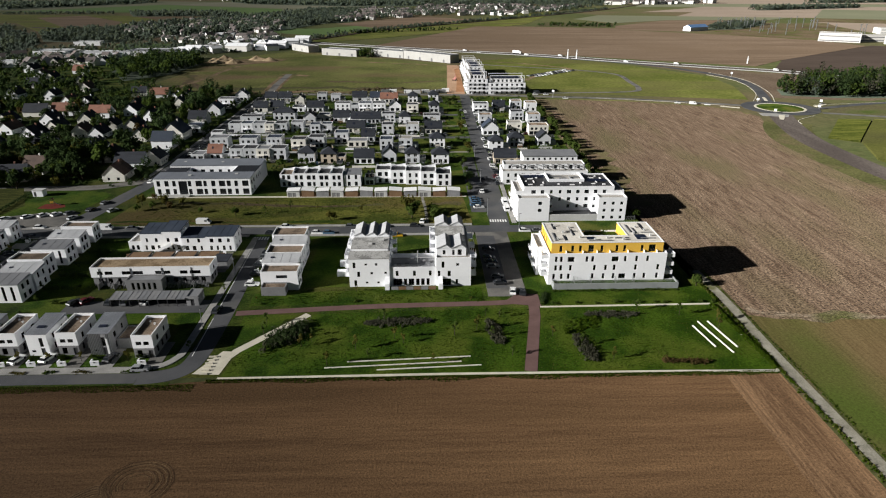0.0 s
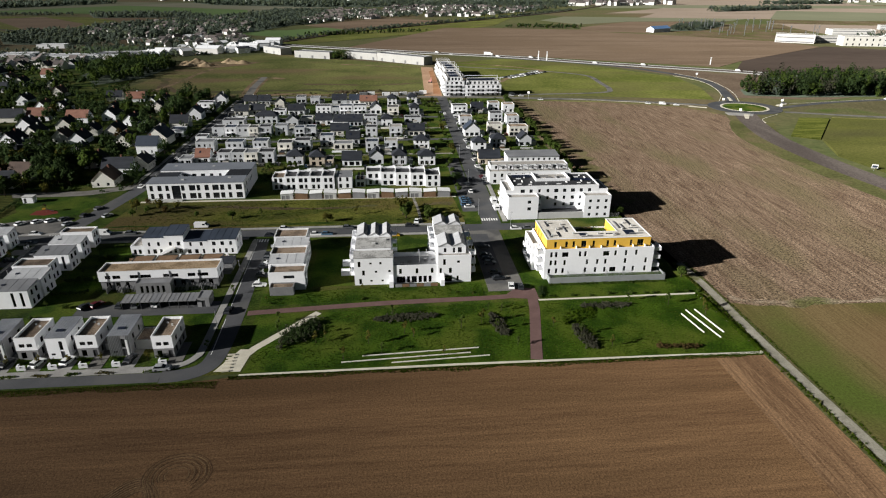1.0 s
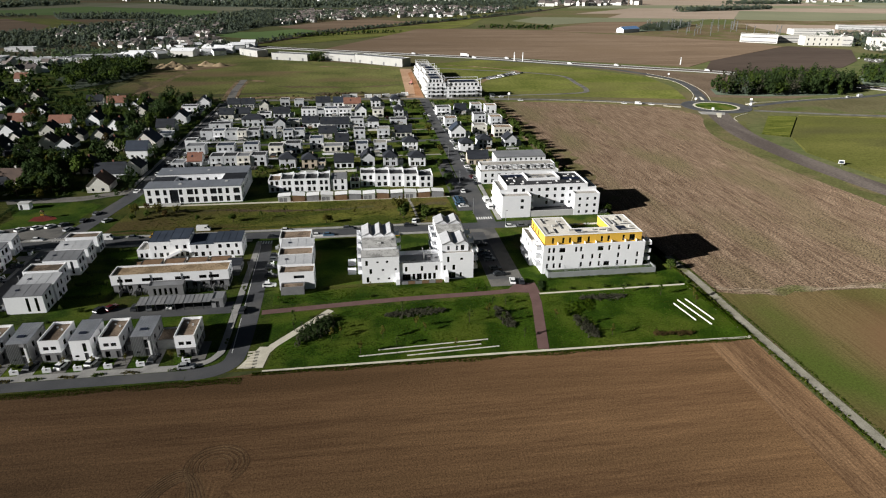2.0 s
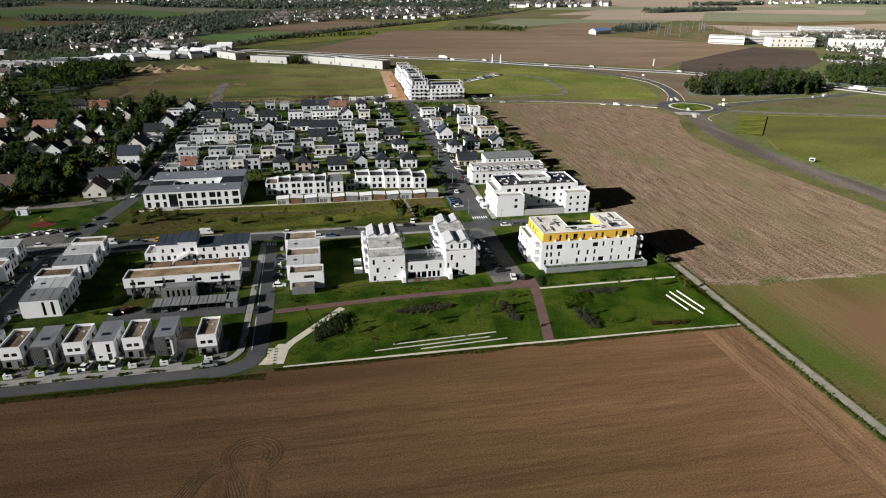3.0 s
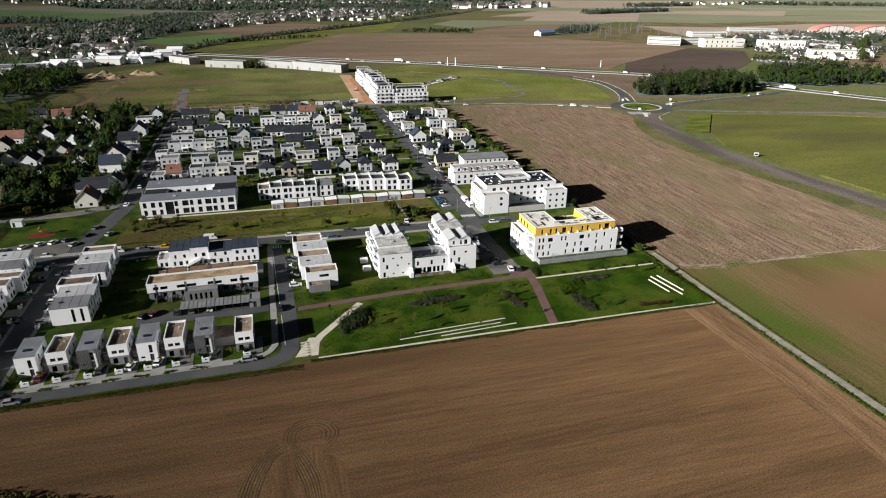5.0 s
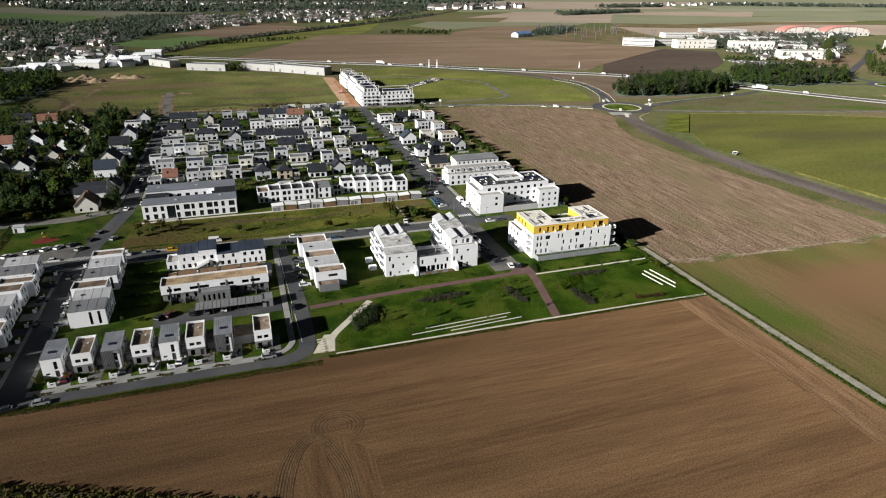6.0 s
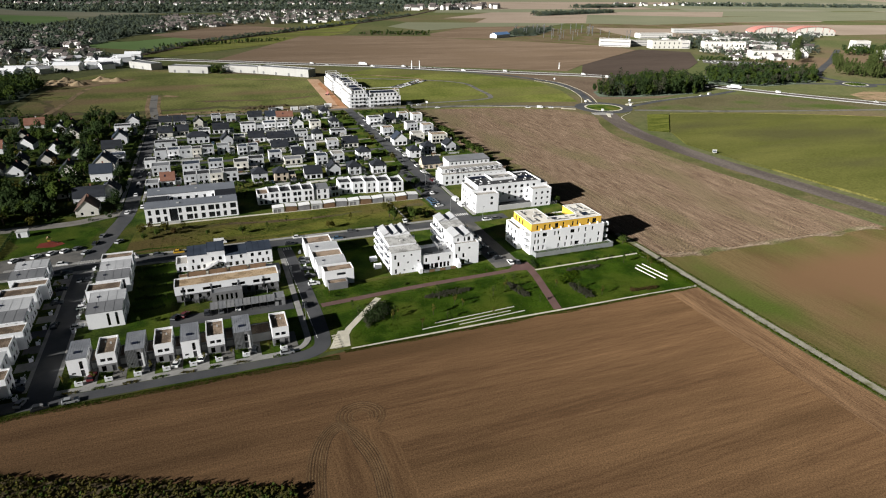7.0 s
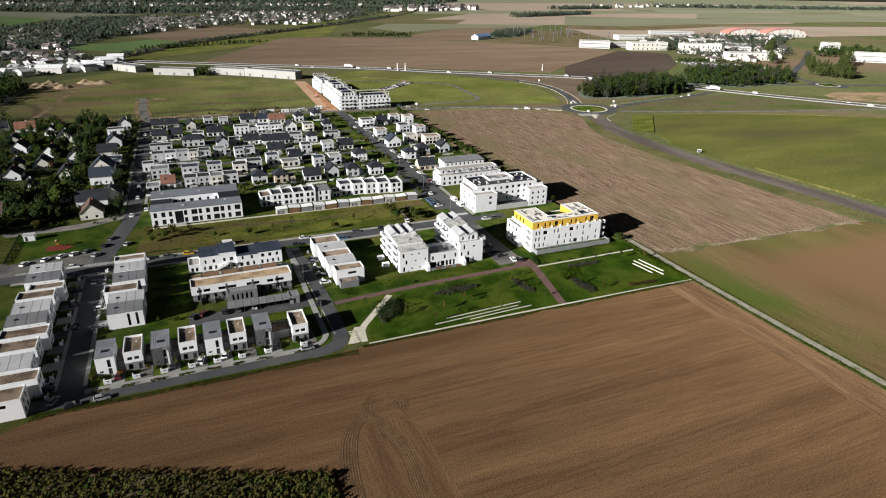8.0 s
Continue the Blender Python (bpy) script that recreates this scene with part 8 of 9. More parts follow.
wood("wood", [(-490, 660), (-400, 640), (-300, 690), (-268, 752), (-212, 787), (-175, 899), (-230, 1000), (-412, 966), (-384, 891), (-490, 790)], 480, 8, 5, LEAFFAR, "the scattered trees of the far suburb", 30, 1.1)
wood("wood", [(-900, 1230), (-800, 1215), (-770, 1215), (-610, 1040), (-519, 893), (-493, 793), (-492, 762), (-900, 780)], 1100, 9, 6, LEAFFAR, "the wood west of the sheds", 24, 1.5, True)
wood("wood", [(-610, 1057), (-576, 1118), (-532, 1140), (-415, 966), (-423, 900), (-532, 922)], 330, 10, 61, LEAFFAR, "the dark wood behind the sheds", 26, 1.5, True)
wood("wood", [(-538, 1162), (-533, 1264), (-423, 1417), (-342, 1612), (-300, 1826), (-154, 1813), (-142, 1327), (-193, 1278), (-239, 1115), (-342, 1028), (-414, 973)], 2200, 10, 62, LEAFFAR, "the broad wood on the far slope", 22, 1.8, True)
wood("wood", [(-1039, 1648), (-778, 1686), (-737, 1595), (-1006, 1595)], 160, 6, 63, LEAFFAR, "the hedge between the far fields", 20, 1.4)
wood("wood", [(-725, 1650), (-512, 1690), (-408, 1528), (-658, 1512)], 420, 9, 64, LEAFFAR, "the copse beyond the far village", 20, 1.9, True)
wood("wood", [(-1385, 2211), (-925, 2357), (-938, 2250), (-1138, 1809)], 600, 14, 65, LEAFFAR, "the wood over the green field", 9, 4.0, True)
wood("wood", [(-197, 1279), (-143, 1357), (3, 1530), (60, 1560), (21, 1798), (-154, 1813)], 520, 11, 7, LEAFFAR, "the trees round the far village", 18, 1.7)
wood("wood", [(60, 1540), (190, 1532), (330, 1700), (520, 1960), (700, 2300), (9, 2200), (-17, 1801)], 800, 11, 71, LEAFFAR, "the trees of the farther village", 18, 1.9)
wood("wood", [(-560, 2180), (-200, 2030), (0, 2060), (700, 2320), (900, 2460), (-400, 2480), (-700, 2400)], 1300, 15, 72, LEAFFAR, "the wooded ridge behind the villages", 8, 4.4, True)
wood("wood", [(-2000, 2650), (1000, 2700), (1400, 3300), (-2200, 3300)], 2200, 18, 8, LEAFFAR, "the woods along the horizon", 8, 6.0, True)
wood("wood", [(208, 1215), (347, 1185), (374, 1250), (246, 1285)], 90, 5, 9, LEAFDARK, "the scrub on the far plain", 12, 1.6)
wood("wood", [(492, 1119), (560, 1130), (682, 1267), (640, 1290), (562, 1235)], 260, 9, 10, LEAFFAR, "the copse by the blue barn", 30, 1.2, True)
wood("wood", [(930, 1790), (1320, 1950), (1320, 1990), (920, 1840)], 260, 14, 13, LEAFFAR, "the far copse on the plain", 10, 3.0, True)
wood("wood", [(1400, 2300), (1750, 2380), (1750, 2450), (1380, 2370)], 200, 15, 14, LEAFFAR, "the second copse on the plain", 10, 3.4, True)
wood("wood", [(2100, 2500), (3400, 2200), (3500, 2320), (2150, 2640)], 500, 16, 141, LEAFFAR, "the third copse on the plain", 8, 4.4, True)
for line_points, tall, seed in (([(672, 532), (684, 500), (700, 506), (706, 560), (760, 612)], 20, 15), ([(706, 520), (760, 560), (828, 600), (906, 660)], 22, 152), ([(720, 640), (800, 720), (960, 850)], 20, 153)):
    rg, s1 = random.Random(seed), Shape()
    for x, y in bend(line_points, 9):
        for k in range(2):
            h = tall * rg.uniform(0.8, 1.1)
            clumps(s1, rg, x + rg.uniform(-4, 4), y + rg.uniform(-4, 4), h * 0.5, h * 0.15, h * 0.15, h * 0.5, 60, 1.1, 3)
    stuff("poplar_row", s1, LEAFFARGREEN, "row of tall yellowish green poplars", "trees")
wood("wood", [(880, 700), (1000, 640), (1100, 760), (960, 760)], 120, 12, 151, LEAFDARK, "the trees behind the white block", 16, 1.7)
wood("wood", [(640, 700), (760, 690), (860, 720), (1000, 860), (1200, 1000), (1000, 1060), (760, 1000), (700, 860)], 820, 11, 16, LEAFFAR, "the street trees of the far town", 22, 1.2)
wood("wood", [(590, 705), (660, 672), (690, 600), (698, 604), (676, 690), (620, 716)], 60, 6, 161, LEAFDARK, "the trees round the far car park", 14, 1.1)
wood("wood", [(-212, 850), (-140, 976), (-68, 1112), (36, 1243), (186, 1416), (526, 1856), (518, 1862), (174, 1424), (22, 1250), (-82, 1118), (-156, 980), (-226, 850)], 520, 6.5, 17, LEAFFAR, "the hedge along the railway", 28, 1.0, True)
wood("wood", [(-74, 731), (-60, 726), (-57, 742), (-70, 750)], 22, 10, 18, LEAFDARK, "the trees in front of the warehouse gap", 26, 1.0)
wood("wood", [(-140, 1030), (60, 1130), (66, 1142), (-146, 1046)], 80, 6, 20, LEAFDARK, "the hedge in the far fields", 10, 1.5)


# ---- far buildings ----
def scatter_houses(name, outline, n, seed, label, big=1.0):
    rg, s, t = random.Random(seed), Shape(), Shape()
    xs, ys = [p[0] for p in outline], [p[1] for p in outline]
    k = 0
    while k < n:
        x, y = rg.uniform(min(xs), max(xs)), rg.uniform(min(ys), max(ys))
        odd = False
        for (x1, y1), (x2, y2) in zip(outline, outline[1:] + outline[:1]):
            if (y1 > y) != (y2 > y) and x < (x2 - x1) * (y - y1) / (y2 - y1) + x1:
                odd = not odd
        if not odd:
            continue
        k += 1
        w, d, h = rg.uniform(8, 14) * big, rg.uniform(7, 10) * big, rg.uniform(3.2, 6) * big
        a = radians(rg.choice((-35, -50, -60, 30, -40, 0)) + rg.uniform(-12, 12))
        ca, sa = math.cos(a), math.sin(a)
        at = lambda u, v, z: (x + u * ca - v * sa, y + u * sa + v * ca, z)
        p, q = w / 2, d / 2
        s.face(at(-p, -q, 0), at(p, -q, 0), at(p, -q, h), at(-p, -q, h)).face(at(p, q, 0), at(-p, q, 0), at(-p, q, h), at(p, q, h))
        s.face(at(-p, q, 0), at(-p, -q, 0), at(-p, -q, h), at(-p, q, h)).face(at(p, -q, 0), at(p, q, 0), at(p, q, h), at(p, -q, h))
        if rg.random() < 0.8:
            e = h + d * 0.42
            t.slab([at(-p - 0.3, -q - 0.3, h), at(p + 0.3, -q - 0.3, h), at(p + 0.3, 0, e), at(-p - 0.3, 0, e)], 0.2)
            t.slab([at(-p - 0.3, 0, e), at(p + 0.3, 0, e), at(p + 0.3, q + 0.3, h), at(-p - 0.3, q + 0.3, h)], 0.2)
            s.face(at(-p, q, h), at(-p, -q, h), at(-p, 0, e)).face(at(p, -q, h), at(p, q, h), at(p, 0, e))
        else:
            s.face(at(-p, -q, h), at(p, -q, h), at(p, q, h), at(-p, q, h))
    stuff(name, s, FARWALL, label, "houses")
    if t.v:
        stuff(name + "_roofs", t, FARROOF, "dark roofs of " + label, "roofs")


scatter_houses("far_houses", [(-490, 660), (-400, 630), (-300, 690), (-268, 752), (-340, 760), (-480, 760)], 30, 11, "houses before the sheds")
scatter_houses("far_houses", [(-412, 966), (-333, 999), (-230, 1060), (-192, 888), (-266, 824), (-330, 890)], 40, 12, "white houses behind the sheds")
scatter_houses("far_houses", [(-560, 1180), (-533, 1264), (-400, 1417), (-300, 1500), (-239, 1115), (-342, 1028), (-414, 973)], 90, 1, "white houses of the far suburb")
scatter_houses("far_houses", [(-190, 1290), (-143, 1357), (3, 1530), (30, 1570), (21, 1798), (-154, 1813)], 130, 2, "white houses of a far village", 1.1)
scatter_houses("far_houses", [(73, 1547), (190, 1532), (330, 1720), (480, 2000), (274, 2060), (9, 2050), (-17, 1801)], 170, 21, "white houses of the farther village", 1.15)
scatter_houses("far_houses", [(-300, 1075), (-250, 1068), (-250, 1090), (-300, 1095)], 5, 31, "houses at the edge of the far wood")
scatter_houses("far_houses", [(-800, 2500), (300, 2500), (700, 2660), (-900, 2660)], 130, 4, "houses of the horizon villages", 1.4)
scatter_houses("far_houses", [(600, 2150), (1000, 2250), (1100, 2400), (620, 2300)], 40, 5, "far industrial sheds", 2.2)
scatter_houses("far_houses", [(690, 720), (840, 710), (1000, 860), (1180, 990), (1000, 1050), (760, 1010), (680, 860)], 60, 6, "white houses of the far town", 1.1)
scatter_houses("far_houses", [(650, 690), (790, 640), (800, 700), (700, 760)], 16, 61, "pale houses by the far avenue", 1.1)
scatter_houses("far_houses", [(1700, 2500), (2600, 2600), (2600, 2800), (1700, 2700)], 40, 7, "houses on the far plain", 1.4)


def plain_block(name, x, y, w, d, h, turn, wall, roof, label, category="building", group="", cols=8, floors=2, win=True, frames=None):
    b = thing(name, x, y, 0, turn, label, category, group)
    ops = []
    if win:
        fh = h / floors
        for k in range(floors):
            ops += row_of("S", w, k * fh + 0.9, cols, min(2.0, w / cols * 0.6), fh * 0.45)
    part("wall", walls(w, d, 0, h, ops), wall, b)
    windows(b, w, d, ops, frames, True)
    if not win:
        for k in range(floors):
            part("window_band", Shape().box(-w / 2 + 1.5, -d / 2 - 0.02, h * k / floors + 1.2, w / 2 - 1.5, -d / 2 + 0.1, h * k / floors + 2.4), GREYWALL, b)
    flat_roof(b, w, d, h, roof, 0.4)
    return b


for x, y, w, d, h, turn, wall in ((598, 912, 52, 24, 12, -32, FARWALL), (640, 940, 70, 20, 7, -32, FARWALL), (690, 905, 40, 20, 8, -30, FARWALL), (820, 800, 40, 16, 8, -30, FARWALL), (870, 860, 60, 20, 7, -25, METAL), (648, 912, 46, 18, 9, -6, FARWALL), (664, 862, 53, 20, 13, -12, OFFWHITE), (697, 854, 15, 18, 13, -12, FARWALL), (714, 792, 50, 16, 16, -22, OFFWHITE), (745, 778, 16, 18, 16, -30, OFFWHITE), (732, 698, 68, 18, 11, -20, OFFWHITE), (782, 700, 16, 18, 12, -20, FARWALL), (780, 1040, 70, 24, 9, -10, FARWALL), (960, 1128, 96, 24, 8, -28, PALEGREY), (912, 622, 70, 18, 14, -38, FARWALL), (1014, 772, 28, 16, 14, -14, FARWALL), (860, 930, 44, 20, 9, -8, FARWALL)):
    plain_block("apartment_building", x, y, w, d, h, turn, wall, GREYROOF, "pale flat-roofed block of the far town", "building", "blocks of the far town", max(3, int(w / 8)), 2, wall is OFFWHITE, PALEGREY)
for x, y, hw in ((1089, 1049, 42), (1194, 1030, 52)):
    b = thing("sports_hall", x, y, 0, -10.5, "pale sports hall with a red arched roof", "building", "red-roofed halls")
    part("wall", walls(2 * hw, 30, 0, 7, row_of("S", 2 * hw, 1.5, 8, 4.0, 3.0)), OFFWHITE, b)
    windows(b, 2 * hw, 30, row_of("S", 2 * hw, 1.5, 8, 4.0, 3.0), WHITEPAINT, True)
    s, e, n = Shape(), Shape(), 16
    for i in range(n):
        a, c = math.pi * i / n, math.pi * (i + 1) / n
        e.face((-hw * math.cos(a), -15, 6.9), (-hw * math.cos(c), -15, 6.9), (-hw * math.cos(c), -15, 6.4 + 12 * math.sin(c)), (-hw * math.cos(a), -15, 6.4 + 12 * math.sin(a)))
    arc = [(-hw * math.cos(math.pi * i / n), 7 + 12 * math.sin(math.pi * i / n)) for i in range(n + 1)]
    arc += [(u * 0.985, 7 + (v - 7) * 0.93) for u, v in arc[::-1]]
    m = len(arc)
    s.v = [(u, y, v) for y in (-16, 16) for u, v in arc]
    s.f = [(i, (i + 1) % m, m + (i + 1) % m, m + i) for i in range(m)]
    s.f += [(k + i, k + m - 1 - i, k + m - 2 - i, k + i + 1) for k in (0, m) for i in range(n)]
    part("roof", s, REDROOF, b)
    part("arch_wall", e, OFFWHITE, b)
    for i in range(1, 8):
        a = math.pi * i / 8
        part("rib", Shape().box(-hw * math.cos(a) - 0.5, -15.3, 7.0, -hw * math.cos(a) + 0.5, -15.02, 6.4 + 12 * math.sin(a)), REDROOF, b)
rg = random.Random(83)
for i in range(44):
    b = thing("power_mast", rg.uniform(545, 720), rg.uniform(980, 1270), 0, rg.uniform(-10, 10), "thin grey steel mast of the substation", "power mast", "masts of the substation")
    h = rg.uniform(10, 19)
    part("mast", Shape().box(-0.35, -0.35, 0, 0.35, 0.35, h).box(-2.2, -0.2, h - 2.0, -0.352, 0.2, h - 1.5).box(0.352, -0.2, h - 2.0, 2.2, 0.2, h - 1.5), STEEL, b)
b = thing("barn", 470, 1108, 0, 28, "white barn with a blue roof on the plain", "barn")
part("wall", walls(44, 16, 0, 6, ()), WHITE, b)
gable_roof(b, 44, 16, 6, 4, BLUEROOF, WHITE, "x")
rg = random.Random(64)
for i in range(26):
    u, v = rg.random(), rg.random()
    x, y = -292 + 112 * u + 18 * v, 770 + 34 * u + 110 * v
    w, d, h = rg.uniform(12, 30), rg.uniform(10, 18), rg.uniform(4, 7)
    b = thing("commercial_shed", x, y, 0, rg.uniform(-25, 35), "pale low commercial shed with a metal roof", "warehouse", "commercial sheds")
    part("wall", walls(w, d, 0, h, ()), rg.choice((WHITE, WHITE, FARWALL)), b)
    if rg.random() < 0.6:
        gable_roof(b, w, d, h, d * 0.16, rg.choice((WHITE, METAL, WHITE, SLATE)), FARWALL, "x")
    else:
        flat_roof(b, w, d, h, rg.choice((WHITE, GREYROOF, METAL)), 0.4)

for x0, x1, y, d, h, roof in ((-440, -404, 737, 24, 7, METAL), (-385, -332, 719, 26, 7, METAL), (-331, -282, 722, 34, 8, DARKMETAL), (-428, -412, 653, 16, 6, METAL), (-461, -427, 866, 14, 5, METAL), (-313, -285, 985, 16, 6, METAL)):
    b = thing("commercial_shed", (x0 + x1) / 2, y + d / 2, 0, 2, "long white commercial hall with a metal roof", "warehouse", "commercial sheds")
    part("wall", walls(x1 - x0, d, 0, h, ()), WHITE, b)
    flat_roof(b, x1 - x0, d, h, roof, 0.4)

# long warehouse wall
for x0, y0, x1, y1, h in ((-163.7, 811, -138.0, 780.4, 7.5), (-118.5, 757, -76.0, 735.8, 7.5), (-60, 748, -22, 722, 7.5), (-21.5, 721.4, 29, 677, 8.5)):
    L = math.hypot(x1 - x0, y1 - y0)
    b = thing("warehouse", x0, y0, 0, math.degrees(math.atan2(y1 - y0, x1 - x0)), "long pale grey panelled warehouse", "warehouse", "long warehouses")
    ops = [("S", u, 0.2, u + 2.6, 3.2, "door", WHITEPAINT) for u in np.arange(6, L - 6, 17)]
    w = part("wall", walls(L, 15, 0, h, ops), WAREPANEL, b, "", pose(L / 2, 7.5, 0))
    for op in ops:
        part("door", Shape().box(op[1] + 0.01, 0.1, 0.2, op[3] - 0.01, 0.2, 3.2), GREYWALL, b)
    n = int(L / 4)
    for i in range(1, n):
        part("panel_joint", Shape().box(L * i / n - 0.06, -0.05, 0.3, L * i / n + 0.06, -0.002, h - 0.2), STEEL, b)
    flat_roof(b, L, 15, h, DARKMETAL, 0.3, STEEL, L / 2, 7.5)

# apartment blocks under construction at the end of the main street
def stepped_flats(x, y, w, d, floors, label, rear=0):
    b = thing("apartment_building", x, y, 0, 0, label, "building", "new flats at the end of the street")
    rr = random.Random(int(x + y))
    for f in range(floors):
        inset = 0 if f < floors - 1 else 2.0
        x0, x1, y0, y1 = inset, w - inset, inset, d - inset * 0.5
        ops = row_of("S", x1 - x0, f * 2.9 + 0.5, max(3, int(w / 4)), 1.6, 1.9, rr) + row_of("W", y1 - y0, f * 2.9 + 0.5, max(3, int(d / 5)), 1.5, 1.9, rr)
        block(b, x0, y0, x1, y1, f * 2.9, f * 2.9 + 2.88, WHITE, ops, far=True)
        part("floor_slab", Shape().box(x0 + 0.3, y0 + 0.3, f * 2.9 + 2.5, x1 - 0.3, y1 - 0.3, f * 2.9 + 2.8), GREYROOF, b)
        if 0 < f < floors - 1:
            for k in range(max(2, int(w / 7))):
                balcony(b, 1 + k * 7, -1.6, 5 + k * 7, -0.02, f * 2.9, "S")
            for k in range(max(1, int(d / 9))):
                balcony(b, -1.5, 2 + k * 9, -0.02, 6.5 + k * 9, f * 2.9, "SW")
    top = floors * 2.9
    boxroof(b, 2.0, 2.0, w - 2.0, d - 1.0, top + 0.3, GREYROOF, 0.3)
    for k in range(max(2, int(d / 6))):
        part("solar_panel", Shape().slab([(4, 4 + k * 5, top + 0.25), (w - 4.5, 4 + k * 5, top + 0.25), (w - 4.5, 6.0 + k * 5, top + 0.75), (4, 6.0 + k * 5, top + 0.75)], 0.1), SOLAR, b)
        part("roof_mount", Shape().box(4.2, 5.6 + k * 5, top, w - 4.7, 5.7 + k * 5, top + 0.55), STEEL, b)
    for k in range(max(2, int(d / 10))):
        y = 1.2 + k * (d - 3.0) / max(1, int(d / 10) - 1)
        part("roof_frame", Shape().box(1.0, y, top + 2.3, w - 1.0, y + 0.3, top + 2.6).box(1.0, y, top - 2.8, 1.3, y + 0.3, top + 2.3).box(w - 1.3, y, top - 2.8, w - 1.0, y + 0.3, top + 2.3), WHITE, b, "white roof terrace frame")
    for f in range(1, floors - 1):
        part("balcony_edge", Shape().box(-1.9, -2.0, f * 2.9 - 0.25, w * 0.8, -1.62, f * 2.9 + 0.9), WHITE, b)


stepped_flats(34.5, 490, 16, 34, 5, "new white stepped apartment block with balconies")
stepped_flats(37.0, 534, 15, 36, 5, "new white stepped apartment block with balconies")
stepped_flats(37.0, 582, 14, 40, 4, "new white stepped apartment block with balconies")
stepped_flats(51.2, 489, 29, 16, 4, "new white apartment wing with long balconies")


# ---- cars ----
def car_kind(colour, label, van=False, wheels=True):
    b = thing("van" if van else "car", 0, 0, 0, 0, label, "van" if van else "car")
    L, W = (5.2, 2.0) if van else (4.2, 1.76)
    side = [(-0.5, 0.3), (0.5, 0.3), (0.5, 0.62), (0.44, 0.78), (0.22, 0.9), (-0.46, 0.92), (-0.5, 0.7)] if not van else [(-0.5, 0.3), (0.5, 0.3), (0.5, 0.95), (0.40, 1.2), (0.29, 2.02), (-0.49, 2.1), (-0.5, 1.0)]

    def extrude(profile, half, taper=0.0):
        s, n = Shape(), len(profile)
        s.v = [(u * L, -half + (taper if z > 1.2 else 0), z) for u, z in profile] + [(u * L, half - (taper if z > 1.2 else 0), z) for u, z in profile]
        s.f = [tuple(range(n)), tuple(range(2 * n - 1, n - 1, -1))] + [(i, n + i, n + (i + 1) % n, (i + 1) % n) for i in range(n)]
        return s
    paint = surface("paint_" + label.split()[0], tuple(c * 0.95 for c in colour), colour, 0.5, 3, 0.25)
    part("body", extrude(side, W / 2), paint, b)
    if not van:
        part("cabin", extrude([(-0.44, 0.925), (0.2, 0.905), (0.06, 1.34), (-0.34, 1.4)], W / 2 - 0.1, 0.14), CARGLASS, b, "dark glass")
        part("roof", extrude([(0.04, 1.345), (0.02, 1.42), (-0.32, 1.47), (-0.34, 1.405)], W / 2 - 0.1, 0.14), paint, b)
    else:
        part("windscreen", Shape().slab([(0.402 * L, -0.86, 1.22), (0.402 * L, 0.86, 1.22), (0.302 * L, 0.8, 1.95), (0.302 * L, -0.8, 1.95)], -0.04), CARGLASS, b)
        for sy in (-1, 1):
            part("side_window", Shape().box(0.1 * L, min(sy * 1.0, sy * 1.012), 1.25, 0.29 * L, max(sy * 1.0, sy * 1.012), 1.8), CARGLASS, b)
        part("rear_window", Shape().box(-0.505 * L, -0.75, 1.25, -0.498 * L, 0.75, 1.8), CARGLASS, b)
        part("bumper", Shape().box(0.49 * L, -0.95, 0.32, 0.515 * L, 0.95, 0.6), DARK, b)
    for sx in (-0.31, 0.31) if wheels else ():
        for sy in (-1, 1):
            s, k = Shape(), 12
            ring = [(math.cos(6.283 * i / k) * 0.32, math.sin(6.283 * i / k) * 0.32) for i in range(k)]
            y0, y1 = sy * (W / 2 - 0.2), sy * (W / 2 + 0.012)
            s.v = [(sx * L + a, y0, 0.33 + c) for a, c in ring] + [(sx * L + a, y1, 0.33 + c) for a, c in ring]
            s.f = [tuple(range(k)), tuple(range(2 * k - 1, k - 1, -1))] + [(i, (i + 1) % k, k + (i + 1) % k, k + i) for i in range(k)]
            part("wheel", s, RUBBER, b)
    return b


PAINTS = [((0.75, 0.75, 0.74), "white parked hatchback car"), ((0.03, 0.032, 0.036), "black parked hatchback car"), ((0.32, 0.33, 0.34), "silver parked hatchback car"), ((0.10, 0.105, 0.11), "grey parked hatchback car"), ((0.07, 0.13, 0.20), "blue parked hatchback car"), ((0.10, 0.012, 0.016), "red parked hatchback car")]
CARS = {}


def park(k, x, y, turn, group, far=False):
    m = pose(x, y, -0.1 if far else 0.07, 0, 0, turn)
    key = (k, far)
    if key not in CARS:
        colour, label = {7: ((0.62, 0.36, 0.03), "yellow parked hatchback car"), 8: ((0.7, 0.36, 0.02), "yellow van by the kerb"), 9: ((0.76, 0.76, 0.75), "white delivery van by the kerb")}.get(k) or PAINTS[k]
        CARS[key] = car_kind(colour, label, k > 7, not far)
        CARS[key].matrix_basis = m
        return tagged(CARS[key], "", "", group)
    return tagged(copy_thing(CARS[key], m), "", "", group)


